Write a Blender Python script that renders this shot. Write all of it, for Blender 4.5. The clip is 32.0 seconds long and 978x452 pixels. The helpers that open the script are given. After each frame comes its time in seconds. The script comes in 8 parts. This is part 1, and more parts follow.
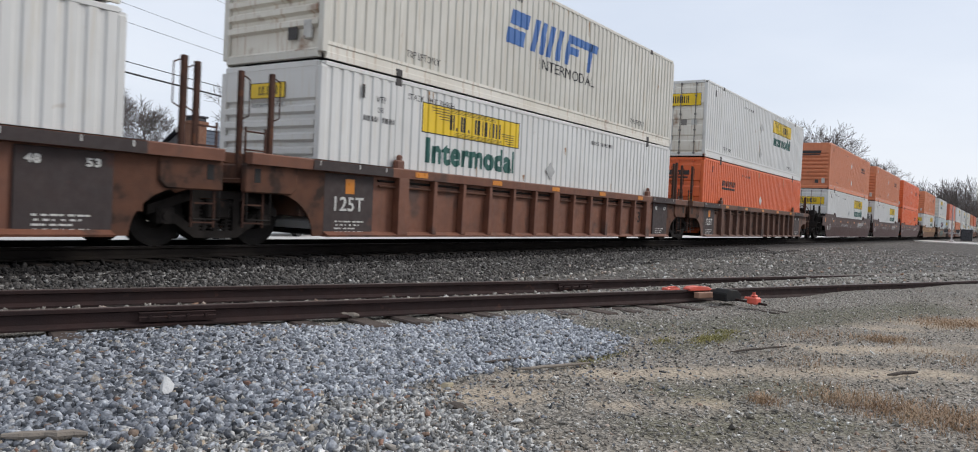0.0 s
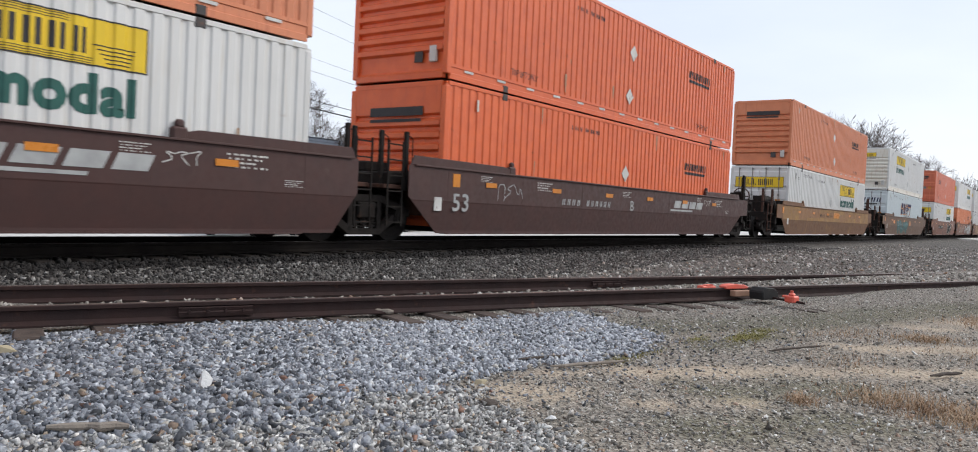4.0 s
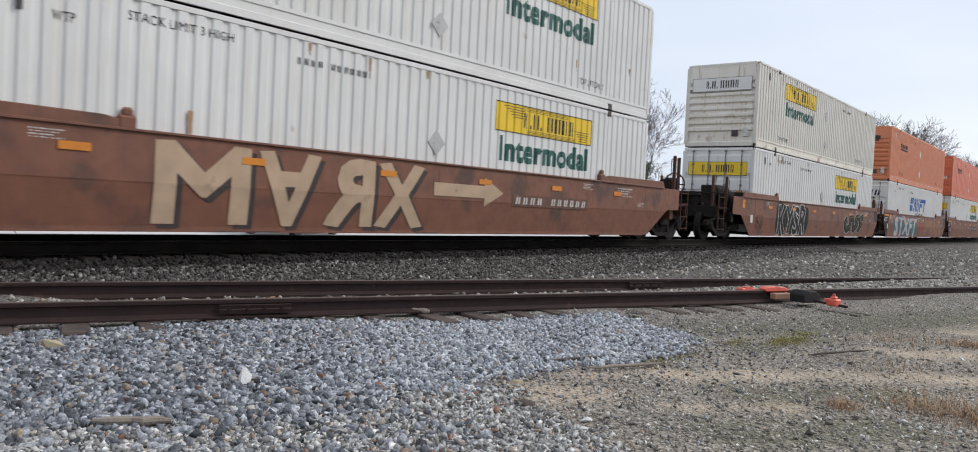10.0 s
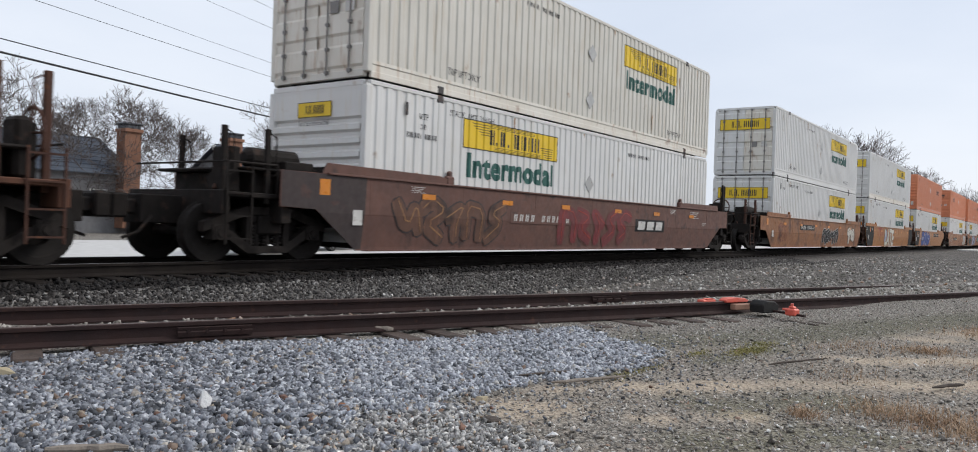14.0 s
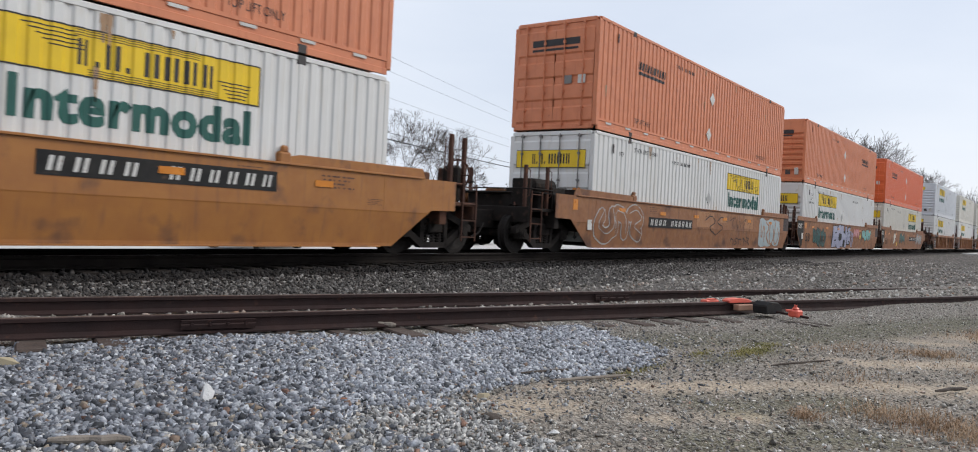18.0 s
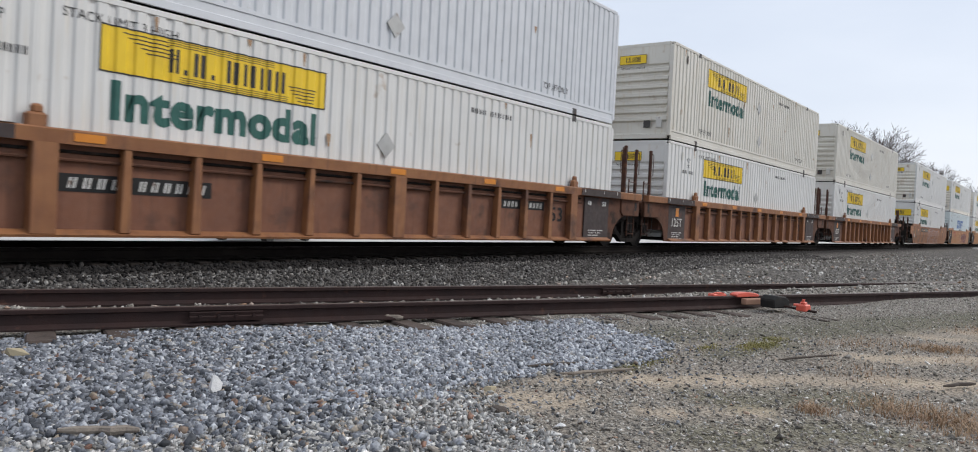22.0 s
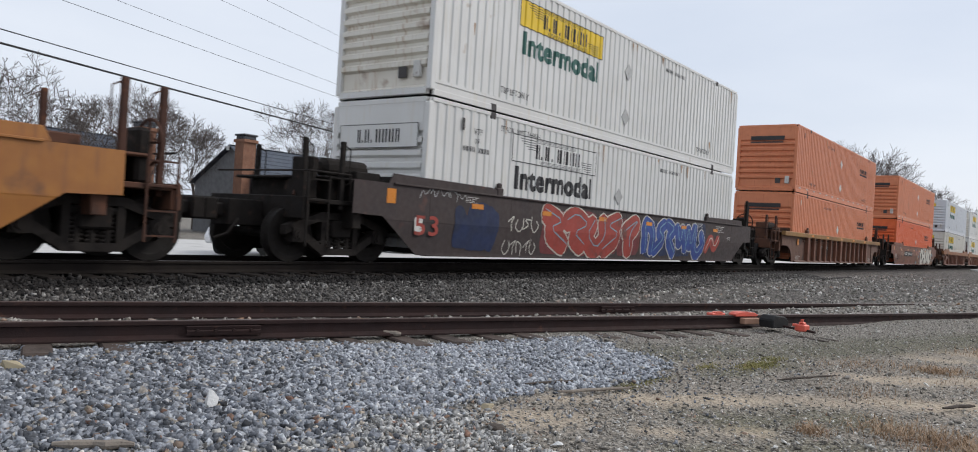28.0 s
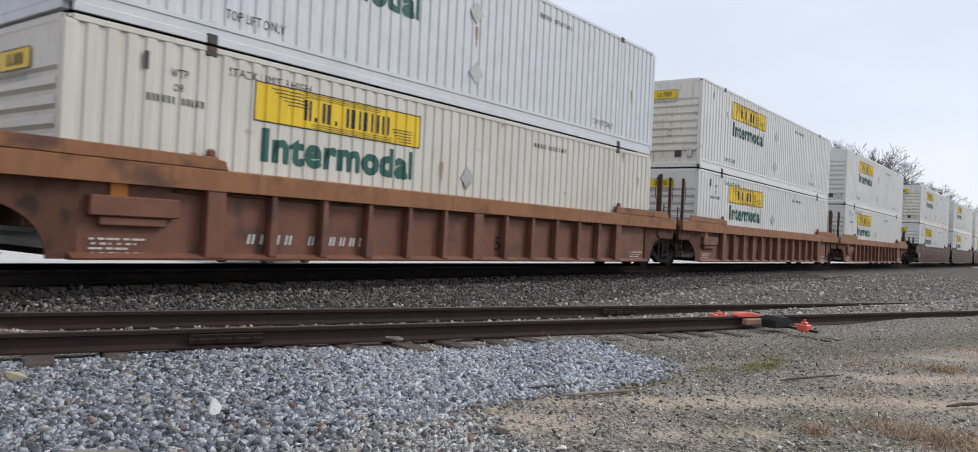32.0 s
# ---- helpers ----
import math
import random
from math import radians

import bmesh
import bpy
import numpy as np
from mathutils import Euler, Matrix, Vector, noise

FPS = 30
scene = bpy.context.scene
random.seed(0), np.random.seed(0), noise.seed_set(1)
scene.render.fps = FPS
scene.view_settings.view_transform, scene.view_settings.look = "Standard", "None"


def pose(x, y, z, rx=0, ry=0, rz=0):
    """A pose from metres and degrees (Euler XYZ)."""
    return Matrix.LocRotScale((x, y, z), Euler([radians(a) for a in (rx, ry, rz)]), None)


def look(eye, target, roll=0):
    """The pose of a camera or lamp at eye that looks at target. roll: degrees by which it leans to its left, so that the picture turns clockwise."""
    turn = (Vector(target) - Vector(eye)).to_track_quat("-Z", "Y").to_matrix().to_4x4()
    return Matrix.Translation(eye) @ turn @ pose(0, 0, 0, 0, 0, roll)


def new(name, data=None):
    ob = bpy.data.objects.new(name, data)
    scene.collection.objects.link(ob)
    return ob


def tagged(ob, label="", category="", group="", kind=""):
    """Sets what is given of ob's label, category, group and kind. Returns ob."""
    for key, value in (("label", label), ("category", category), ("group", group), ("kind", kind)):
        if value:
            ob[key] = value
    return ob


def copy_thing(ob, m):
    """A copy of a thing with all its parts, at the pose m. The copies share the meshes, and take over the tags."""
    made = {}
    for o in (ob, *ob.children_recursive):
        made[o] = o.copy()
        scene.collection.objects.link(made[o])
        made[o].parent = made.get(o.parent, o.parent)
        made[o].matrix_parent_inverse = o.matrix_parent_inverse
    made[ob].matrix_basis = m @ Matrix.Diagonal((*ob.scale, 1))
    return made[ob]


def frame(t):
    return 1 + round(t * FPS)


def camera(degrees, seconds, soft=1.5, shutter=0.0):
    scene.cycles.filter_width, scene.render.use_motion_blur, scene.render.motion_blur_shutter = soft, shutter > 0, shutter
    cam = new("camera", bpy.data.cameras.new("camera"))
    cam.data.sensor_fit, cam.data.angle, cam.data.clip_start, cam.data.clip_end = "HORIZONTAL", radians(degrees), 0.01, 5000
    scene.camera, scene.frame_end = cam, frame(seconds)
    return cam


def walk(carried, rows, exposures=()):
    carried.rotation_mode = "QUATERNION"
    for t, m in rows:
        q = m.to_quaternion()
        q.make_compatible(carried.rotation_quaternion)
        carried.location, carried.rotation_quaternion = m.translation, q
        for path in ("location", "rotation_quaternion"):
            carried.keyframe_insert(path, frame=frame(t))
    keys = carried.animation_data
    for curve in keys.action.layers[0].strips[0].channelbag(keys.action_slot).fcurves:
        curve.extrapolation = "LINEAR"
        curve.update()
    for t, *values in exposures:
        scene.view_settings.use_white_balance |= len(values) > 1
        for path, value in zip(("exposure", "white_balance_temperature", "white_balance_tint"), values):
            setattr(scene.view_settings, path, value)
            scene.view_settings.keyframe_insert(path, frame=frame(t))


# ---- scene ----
cam = camera(63.66, 32.0, 1.0, 0.07)
EYE = (0.0, 0.0, 0.965)
# seconds, yaw, pitch, roll of a camera held at one place
TURNS = [
    (0, -56.29, -0.97, -2.62), (0.5, -55.82, -1.17, -2.59), (1, -56.04, -1.18, -2.46),
    (1.5, -55.73, -0.42, -2.59), (2, -55.40, -0.28, -2.75), (2.5, -55.48, -0.46, -2.68),
    (4.5, -53.29, -1.47, -2.83), (5, -52.80, -1.87, -2.98), (5.5, -52.46, -3.80, -2.38),
    (6, -52.80, -4.39, -2.52), (6.5, -50.82, -3.20, -2.68), (7, -52.07, -3.10, -2.93),
    (7.5, -51.10, -1.19, -2.94), (8, -51.35, -1.79, -2.97), (8.5, -51.22, -1.41, -2.67),
    (9, -51.53, -1.58, -2.82), (9.5, -51.25, -1.46, -2.73), (10, -51.19, -1.41, -2.88),
    (10.5, -51.68, -0.93, -2.47), (11, -51.64, -0.76, -2.81), (11.5, -51.58, -0.68, -2.67),
    (12, -51.67, -0.52, -2.54), (12.5, -51.75, -0.53, -2.59), (13, -51.33, -0.42, -2.15),
    (13.5, -53.31, -0.54, -2.37), (14, -53.92, -0.12, -2.01), (14.5, -53.89, -0.31, -2.21),
    (16.5, -53.63, -0.48, -2.45), (17, -53.52, -0.46, -2.49), (17.5, -53.64, -0.49, -2.64),
    (18, -53.63, -0.34, -2.78), (18.5, -53.85, -0.28, -2.81), (19, -53.85, -0.39, -2.61),
    (19.5, -53.64, -0.46, -2.74), (20, -53.49, -0.75, -2.78), (20.5, -53.44, -0.77, -2.97),
    (21, -53.46, -0.98, -2.97), (21.5, -53.43, -0.94, -2.87), (22, -53.10, -0.86, -2.94),
    (22.5, -53.28, -0.92, -3.16), (23, -53.27, -0.95, -3.20), (23.5, -53.44, -0.88, -3.37),
    (24, -53.23, -0.58, -3.12), (24.5, -53.12, -0.42, -3.19), (25, -53.21, -0.13, -3.30),
    (25.5, -53.70, -0.01, -3.24), (27.5, -53.03, 0.22, -3.49), (28, -53.16, 0.36, -3.52),
    (28.5, -53.04, 0.35, -3.50), (29, -53.16, 0.29, -3.51), (29.5, -53.18, 0.36, -3.47),
    (30, -53.25, 0.57, -2.80), (30.5, -53.26, 0.49, -2.74), (31, -52.90, 0.55, -2.87),
    (31.5, -52.98, 0.46, -2.81), (32, -53.11, 0.67, -2.71),
]
walk(cam, [(t, pose(*EYE, 90 + pitch, roll, yaw)) for t, yaw, pitch, roll in TURNS],
     [(0, 0.37), (2.5, 0.5), (4.5, 0.59), (5.2, 0.6), (6, 0.54), (7, 0.6), (8, 0.52), (12, 0.46), (13, 0.42), (14.5, 0.4), (23, 0.43), (25, 0.38), (27.5, 0.34), (29, 0.35), (30, 0.53), (31, 0.52), (32, 0.42)])

# ---- light ----
world = bpy.data.worlds.new("overcast")
scene.world = world
world.use_nodes = True
wn, wl = world.node_tree.nodes, world.node_tree.links
wn.clear()
sky = wn.new("ShaderNodeTexSky")
sky.sky_type, sky.sun_disc = "NISHITA", False
sky.sun_elevation, sky.sun_rotation = radians(40), radians(129)
sky.air_density, sky.dust_density, sky.ozone_density = 1.0, 3.0, 1.0
cloud = wn.new("ShaderNodeTexNoise")
cloud.inputs["Scale"].default_value, cloud.inputs["Detail"].default_value = 1.6, 6
ctc = wn.new("ShaderNodeTexCoord")
cmap = wn.new("ShaderNodeMapping")
cmap.inputs["Scale"].default_value = (1, 1, 3.5)
wl.new(ctc.outputs["Generated"], cmap.inputs[0])
wl.new(cmap.outputs[0], cloud.inputs["Vector"])
cramp = wn.new("ShaderNodeValToRGB")
cramp.color_ramp.elements[0].position, cramp.color_ramp.elements[0].color = 0.3, (5.0, 5.5, 6.4, 1)
cramp.color_ramp.elements[1].position, cramp.color_ramp.elements[1].color = 0.75, (6.3, 6.65, 7.3, 1)
wl.new(cloud.outputs["Fac"], cramp.inputs[0])
cmix = wn.new("ShaderNodeMix")
cmix.data_type = "RGBA"
cmix.inputs[0].default_value = 0.88
wl.new(sky.outputs[0], cmix.inputs[6])
wl.new(cramp.outputs[0], cmix.inputs[7])
wbg = wn.new("ShaderNodeBackground")
wbg.inputs["Strength"].default_value = 0.11
wl.new(cmix.outputs[2], wbg.inputs[0])
wout = wn.new("ShaderNodeOutputWorld")
wl.new(wbg.outputs[0], wout.inputs[0])

sun_data = bpy.data.lights.new("sun", "SUN")
sun_data.energy, sun_data.angle, sun_data.color = 1.4, radians(18), (1.0, 0.96, 0.91)
sun = new("sun", sun_data)
sun.matrix_world = look((30, -24, 32), (0, 0, 0))
scene.view_settings.exposure = 0.35


# ---- materials ----
def material(name, color, rough=0.6, metal=0.0, grain=None, wear=None, bump=0.0, bump_scale=60.0, scale=3.0, spec=0.4, streak=None, per_object=0.0):
    """A painted or raw surface: base colour, a large-scale tint (grain), patches of wear or dirt with their own colour, and streaks that run downwards."""
    m = bpy.data.materials.new(name)
    m.use_nodes = True
    n, l = m.node_tree.nodes, m.node_tree.links
    b = n["Principled BSDF"]
    b.inputs["Roughness"].default_value, b.inputs["Metallic"].default_value = rough, metal
    b.inputs["Specular IOR Level"].default_value = spec
    tc = n.new("ShaderNodeTexCoord")
    info = n.new("ShaderNodeObjectInfo")
    off = n.new("ShaderNodeVectorMath")
    off.operation = "ADD"
    rnd = n.new("ShaderNodeMath")
    rnd.operation, rnd.inputs[1].default_value = "MULTIPLY", 37.0
    l.new(info.outputs["Random"], rnd.inputs[0])
    l.new(tc.outputs["Object"], off.inputs[0])
    l.new(rnd.outputs[0], off.inputs[1])
    col = None

    def mixed(a, bcol, fac):
        mx = n.new("ShaderNodeMix")
        mx.data_type = "RGBA"
        for sock, v in ((mx.inputs[6], a), (mx.inputs[7], bcol)):
            if isinstance(v, tuple):
                sock.default_value = (*v, 1)
            else:
                l.new(v, sock)
        l.new(fac, mx.inputs[0])
        return mx.outputs[2]

    def noisy(sc, lo, hi, detail=5, stretch=None):
        t = n.new("ShaderNodeTexNoise")
        t.inputs["Scale"].default_value, t.inputs["Detail"].default_value = sc, detail
        v = off.outputs[0]
        if stretch:
            mp = n.new("ShaderNodeMapping")
            mp.inputs["Scale"].default_value = stretch
            l.new(v, mp.inputs[0])
            v = mp.outputs[0]
        l.new(v, t.inputs["Vector"])
        r = n.new("ShaderNodeMapRange")
        r.inputs[1].default_value, r.inputs[2].default_value = lo, hi
        l.new(t.outputs["Fac"], r.inputs[0])
        return r.outputs[0]

    col = mixed(color, grain or tuple(0.8 * c for c in color), noisy(scale, 0.35, 0.7))
    if streak:
        col = mixed(col, streak[0], noisy(3.0, streak[1], streak[1] + 0.25, 4, (4, 4, 0.35)))
    if wear:
        col = mixed(col, wear[0], noisy(wear[2] if len(wear) > 2 else 6.0, wear[1], wear[1] + 0.12, 8))
    if per_object:
        hsv = n.new("ShaderNodeHueSaturation")
        mr = n.new("ShaderNodeMapRange")
        mr.inputs[3].default_value, mr.inputs[4].default_value = 1 - per_object, 1 + per_object
        l.new(info.outputs["Random"], mr.inputs[0])
        l.new(mr.outputs[0], hsv.inputs["Value"])
        l.new(col, hsv.inputs["Color"])
        col = hsv.outputs[0]
    l.new(col, b.inputs["Base Color"])
    rr = n.new("ShaderNodeMapRange")
    rr.inputs[3].default_value, rr.inputs[4].default_value = max(0.05, rough - 0.12), min(1, rough + 0.12)
    l.new(noisy(9, 0.3, 0.7), rr.inputs[0])
    l.new(rr.outputs[0], b.inputs["Roughness"])
    if bump:
        bn = n.new("ShaderNodeBump")
        bn.inputs["Strength"].default_value, bn.inputs["Distance"].default_value = bump, 0.01
        l.new(noisy(bump_scale, 0.2, 0.8, 8), bn.inputs["Height"])
        l.new(bn.outputs[0], b.inputs["Normal"])
    return m


RUST = (0.17, 0.06, 0.028)
GRIME = (0.055, 0.04, 0.032)
M = {}
M["white"] = material("white_paint", (0.665, 0.66, 0.64), 0.4, spec=0.6, grain=(0.6, 0.593, 0.57), wear=((0.35, 0.24, 0.15), 0.69, 2.5), streak=((0.6, 0.56, 0.49), 0.55), scale=0.8, per_object=0.03)
M["cream"] = material("aged_white_paint", (0.62, 0.597, 0.535), 0.45, spec=0.55, grain=(0.55, 0.525, 0.465), wear=((0.32, 0.19, 0.1), 0.68, 2.5), streak=((0.52, 0.45, 0.35), 0.54), scale=0.8, per_object=0.03)
M["rustywhite"] = material("rust_streaked_white_paint", (0.72, 0.69, 0.62), 0.6, grain=(0.64, 0.6, 0.52), wear=((0.22, 0.1, 0.045), 0.62, 1.6), streak=((0.4, 0.25, 0.14), 0.56), scale=1.2)
M["grey"] = material("pale_grey_paint", (0.6, 0.618, 0.645), 0.4, spec=0.55, grain=(0.545, 0.563, 0.59), wear=((0.3, 0.25, 0.2), 0.72), per_object=0.03)
M["ice"] = material("pale_blue_white_paint", (0.585, 0.645, 0.655), 0.4, spec=0.55, grain=(0.53, 0.585, 0.595), wear=((0.3, 0.2, 0.14), 0.72), per_object=0.02)
M["orange"] = material("bright_orange_paint", (0.7, 0.135, 0.036), 0.42, spec=0.5, grain=(0.62, 0.112, 0.032), wear=((0.25, 0.07, 0.03), 0.70), streak=((0.5, 0.1, 0.04), 0.6), per_object=0.04)
M["salmon"] = material("faded_orange_paint", (0.625, 0.215, 0.1), 0.5, spec=0.5, grain=(0.55, 0.183, 0.085), wear=((0.22, 0.07, 0.035), 0.68), streak=((0.45, 0.13, 0.06), 0.58), per_object=0.04)
M["redorange"] = material("red_orange_paint", (0.6, 0.145, 0.066), 0.47, spec=0.5, grain=(0.53, 0.122, 0.06), wear=((0.2, 0.055, 0.03), 0.68), streak=((0.42, 0.1, 0.05), 0.58), per_object=0.04)
M["brown"] = material("rust_brown_car_paint", (0.182, 0.07, 0.038), 0.6, spec=0.5, grain=(0.135, 0.051, 0.029), wear=((0.075, 0.036, 0.025), 0.56, 1.3), streak=((0.12, 0.055, 0.036), 0.55), bump=0.15, per_object=0.05)
M["dullbrown"] = material("dull_brown_car_paint", (0.13, 0.066, 0.045), 0.75, grain=(0.10, 0.05, 0.035), wear=((0.045, 0.027, 0.021), 0.55, 1.3), streak=((0.2, 0.10, 0.06), 0.58), bump=0.15, per_object=0.05)
M["purple"] = material("purplish_brown_car_paint", (0.13, 0.062, 0.046), 0.7, grain=(0.095, 0.048, 0.038), wear=((0.05, 0.03, 0.027), 0.6, 2.5), bump=0.12)
M["maroon"] = material("dark_maroon_car_paint", (0.062, 0.026, 0.022), 0.55, grain=(0.052, 0.024, 0.021), wear=((0.09, 0.055, 0.045), 0.66, 2.0), bump=0.08)
M["rustorange"] = material("orange_brown_car_paint", (0.27, 0.118, 0.048), 0.6, grain=(0.205, 0.084, 0.037), wear=((0.1, 0.045, 0.027), 0.56, 1.4), streak=((0.15, 0.065, 0.036), 0.56), bump=0.15)
M["yellow"] = material("faded_yellow_car_paint", (0.345, 0.14, 0.031), 0.5, spec=0.5, grain=(0.285, 0.11, 0.027), wear=((0.15, 0.065, 0.03), 0.58, 1.6), streak=((0.2, 0.085, 0.035), 0.56), bump=0.1)
M["gold"] = material("patched_gold_brown_car_paint", (0.165, 0.08, 0.038), 0.7, grain=(0.12, 0.058, 0.031), wear=((0.22, 0.115, 0.04), 0.6, 1.0), bump=0.12)
M["sooty"] = material("sooty_dark_car_paint", (0.05, 0.036, 0.034), 0.75, grain=(0.04, 0.03, 0.03), wear=((0.1, 0.045, 0.035), 0.62, 2.0), bump=0.12)
M["charcoal"] = material("black_car_paint", (0.017, 0.017, 0.018), 0.7, spec=0.2, grain=(0.027, 0.026, 0.025), wear=((0.09, 0.06, 0.045), 0.64), bump=0.1)
M["under"] = material("greasy_running_gear_steel", (0.0145, 0.0122, 0.011), 0.8, grain=(0.021, 0.017, 0.015), wear=((0.048, 0.03, 0.022), 0.6), bump=0.3, spec=0.15)
M["truckiron"] = material("dusty_cast_truck_steel", (0.029, 0.0245, 0.022), 0.85, grain=(0.021, 0.018, 0.0165), wear=((0.012, 0.01, 0.0095), 0.54, 4), bump=0.3, spec=0.12)
# end fittings: a darker brown than the brown car sides
M["endbrown"] = material("dark_brown_end_steel", (0.12, 0.056, 0.036), 0.8, grain=(0.075, 0.04, 0.029), wear=((0.04, 0.026, 0.021), 0.55, 3), bump=0.2, spec=0.15)
M["wheel"] = material("wheel_steel", (0.02, 0.017, 0.015), 0.75, grain=(0.015, 0.013, 0.012), bump=0.2, spec=0.15)
M["post"] = material("dark_rusty_steel", (0.085, 0.043, 0.031), 0.8, grain=(0.055, 0.03, 0.024), wear=((0.14, 0.06, 0.032), 0.6), bump=0.25, spec=0.15)
M["goldband"] = material("mottled_gold_paint", (0.30, 0.165, 0.055), 0.65, grain=(0.2, 0.105, 0.042), wear=((0.4, 0.22, 0.045), 0.6, 0.7), streak=((0.16, 0.085, 0.04), 0.56), scale=0.9, bump=0.1)
M["umber"] = material("greyish_umber_car_paint", (0.145, 0.086, 0.057), 0.65, grain=(0.11, 0.064, 0.044), wear=((0.21, 0.115, 0.05), 0.6, 1.0), streak=((0.11, 0.065, 0.047), 0.56), bump=0.12)
# sheets between orange-brown ribs: darker than the ribs, with worn patches and streaks
M["sheet"] = material("darker_brown_sheet", (0.19, 0.082, 0.047), 0.75, grain=(0.14, 0.06, 0.037), wear=((0.085, 0.04, 0.027), 0.56, 1.6), streak=((0.11, 0.05, 0.032), 0.54), bump=0.2)
M["stain"] = material("rust_stain", (0.3, 0.17, 0.09), 0.8, grain=(0.42, 0.3, 0.2), scale=8)
M["steel"] = material("galvanised_rod", (0.22, 0.21, 0.2), 0.55, metal=0.4, wear=((0.2, 0.1, 0.05), 0.66))
M["holder"] = material("grey_placard_holder", (0.43, 0.43, 0.42), 0.45, metal=0.4, wear=((0.2, 0.13, 0.1), 0.62, 12))
M["casting"] = material("dark_corner_casting", (0.06, 0.055, 0.055), 0.7, wear=((0.15, 0.06, 0.03), 0.6))
M["bannery"] = material("yellow_banner_film", (0.78, 0.53, 0.02), 0.45, grain=(0.70, 0.47, 0.02))
M["ink"] = material("black_ink", (0.03, 0.028, 0.03), 0.55)
M["greenink"] = material("dark_green_ink", (0.016, 0.085, 0.07), 0.5, grain=(0.022, 0.11, 0.09))
M["blueink"] = material("royal_blue_ink", (0.04, 0.12, 0.34), 0.5, grain=(0.05, 0.15, 0.4))
M["navyink"] = material("navy_ink", (0.022, 0.028, 0.085), 0.5)
M["whiteink"] = material("white_stencil_paint", (0.6, 0.59, 0.56), 0.6, wear=((0.2, 0.13, 0.1), 0.6, 9))
M["amber"] = material("amber_reflector", (0.62, 0.22, 0.02), 0.35, grain=(0.52, 0.18, 0.02))
M["silver"] = material("silver_spray_paint", (0.42, 0.43, 0.42), 0.6, grain=(0.28, 0.28, 0.28), wear=((0.14, 0.08, 0.06), 0.62, 3))
M["tan"] = material("tan_spray_paint", (0.46, 0.33, 0.22), 0.65, grain=(0.38, 0.27, 0.18), wear=((0.2, 0.1, 0.06), 0.64, 4))
M["bone"] = material("off_white_spray_paint", (0.58, 0.56, 0.49), 0.6, grain=(0.47, 0.45, 0.4))
M["teal"] = material("teal_spray_paint", (0.04, 0.12, 0.105), 0.6, grain=(0.03, 0.07, 0.075), wear=((0.16, 0.08, 0.05), 0.6, 3))
M["aqua"] = material("pale_aqua_spray_paint", (0.2, 0.42, 0.39), 0.6, grain=(0.14, 0.33, 0.31))
M["lilac"] = material("pale_lilac_spray_paint", (0.32, 0.33, 0.43), 0.6, grain=(0.24, 0.25, 0.35))
M["redspray"] = material("red_spray_paint", (0.33, 0.05, 0.035), 0.6, grain=(0.24, 0.04, 0.03), wear=((0.12, 0.05, 0.04), 0.6, 3))
M["winespray"] = material("wine_red_spray_paint", (0.17, 0.03, 0.033), 0.65, grain=(0.11, 0.03, 0.03))
M["bluespray"] = material("cobalt_spray_paint", (0.03, 0.07, 0.27), 0.6, grain=(0.025, 0.045, 0.18))
M["navyspray"] = material("dark_blue_spray_paint", (0.013, 0.024, 0.075), 0.65, grain=(0.012, 0.018, 0.045))
M["skyspray"] = material("light_blue_spray_paint", (0.2, 0.36, 0.43), 0.6)
M["palespray"] = material("pale_blue_grey_spray_paint", (0.36, 0.42, 0.43), 0.6, grain=(0.28, 0.34, 0.36), wear=((0.25, 0.14, 0.08), 0.66, 2))
M["pinkspray"] = material("pink_spray_paint", (0.5, 0.23, 0.24), 0.6)
# main-line rails and ties, near black: the train's shade put into their colour
M["grease"] = material("shade_blackened_track", (0.017, 0.014, 0.013), 0.9, grain=(0.024, 0.02, 0.017), bump=0.3, spec=0.08)
M["ghost"] = material("worn_silver_spray_paint", (0.34, 0.27, 0.23), 0.65, grain=(0.22, 0.13, 0.09), wear=((0.17, 0.07, 0.04), 0.5, 5), scale=2.0)
M["peach"] = material("pale_orange_repaint", (0.36, 0.175, 0.08), 0.6, grain=(0.29, 0.135, 0.062), wear=((0.2, 0.09, 0.045), 0.6, 2.0))
M["patch"] = material("fresh_paint_patch", (0.27, 0.14, 0.06), 0.65, grain=(0.2, 0.095, 0.045), wear=((0.13, 0.06, 0.03), 0.58, 2.0), streak=((0.2, 0.1, 0.05), 0.55))


# ---- mesh helpers ----
def mesh_of(name, verts, faces, smooth=False):
    me = bpy.data.meshes.new(name)
    me.from_pydata([tuple(v) for v in verts], [], [tuple(f) for f in faces])
    me.update()
    if smooth:
        me.polygons.foreach_set("use_smooth", [True] * len(me.polygons))
    return me


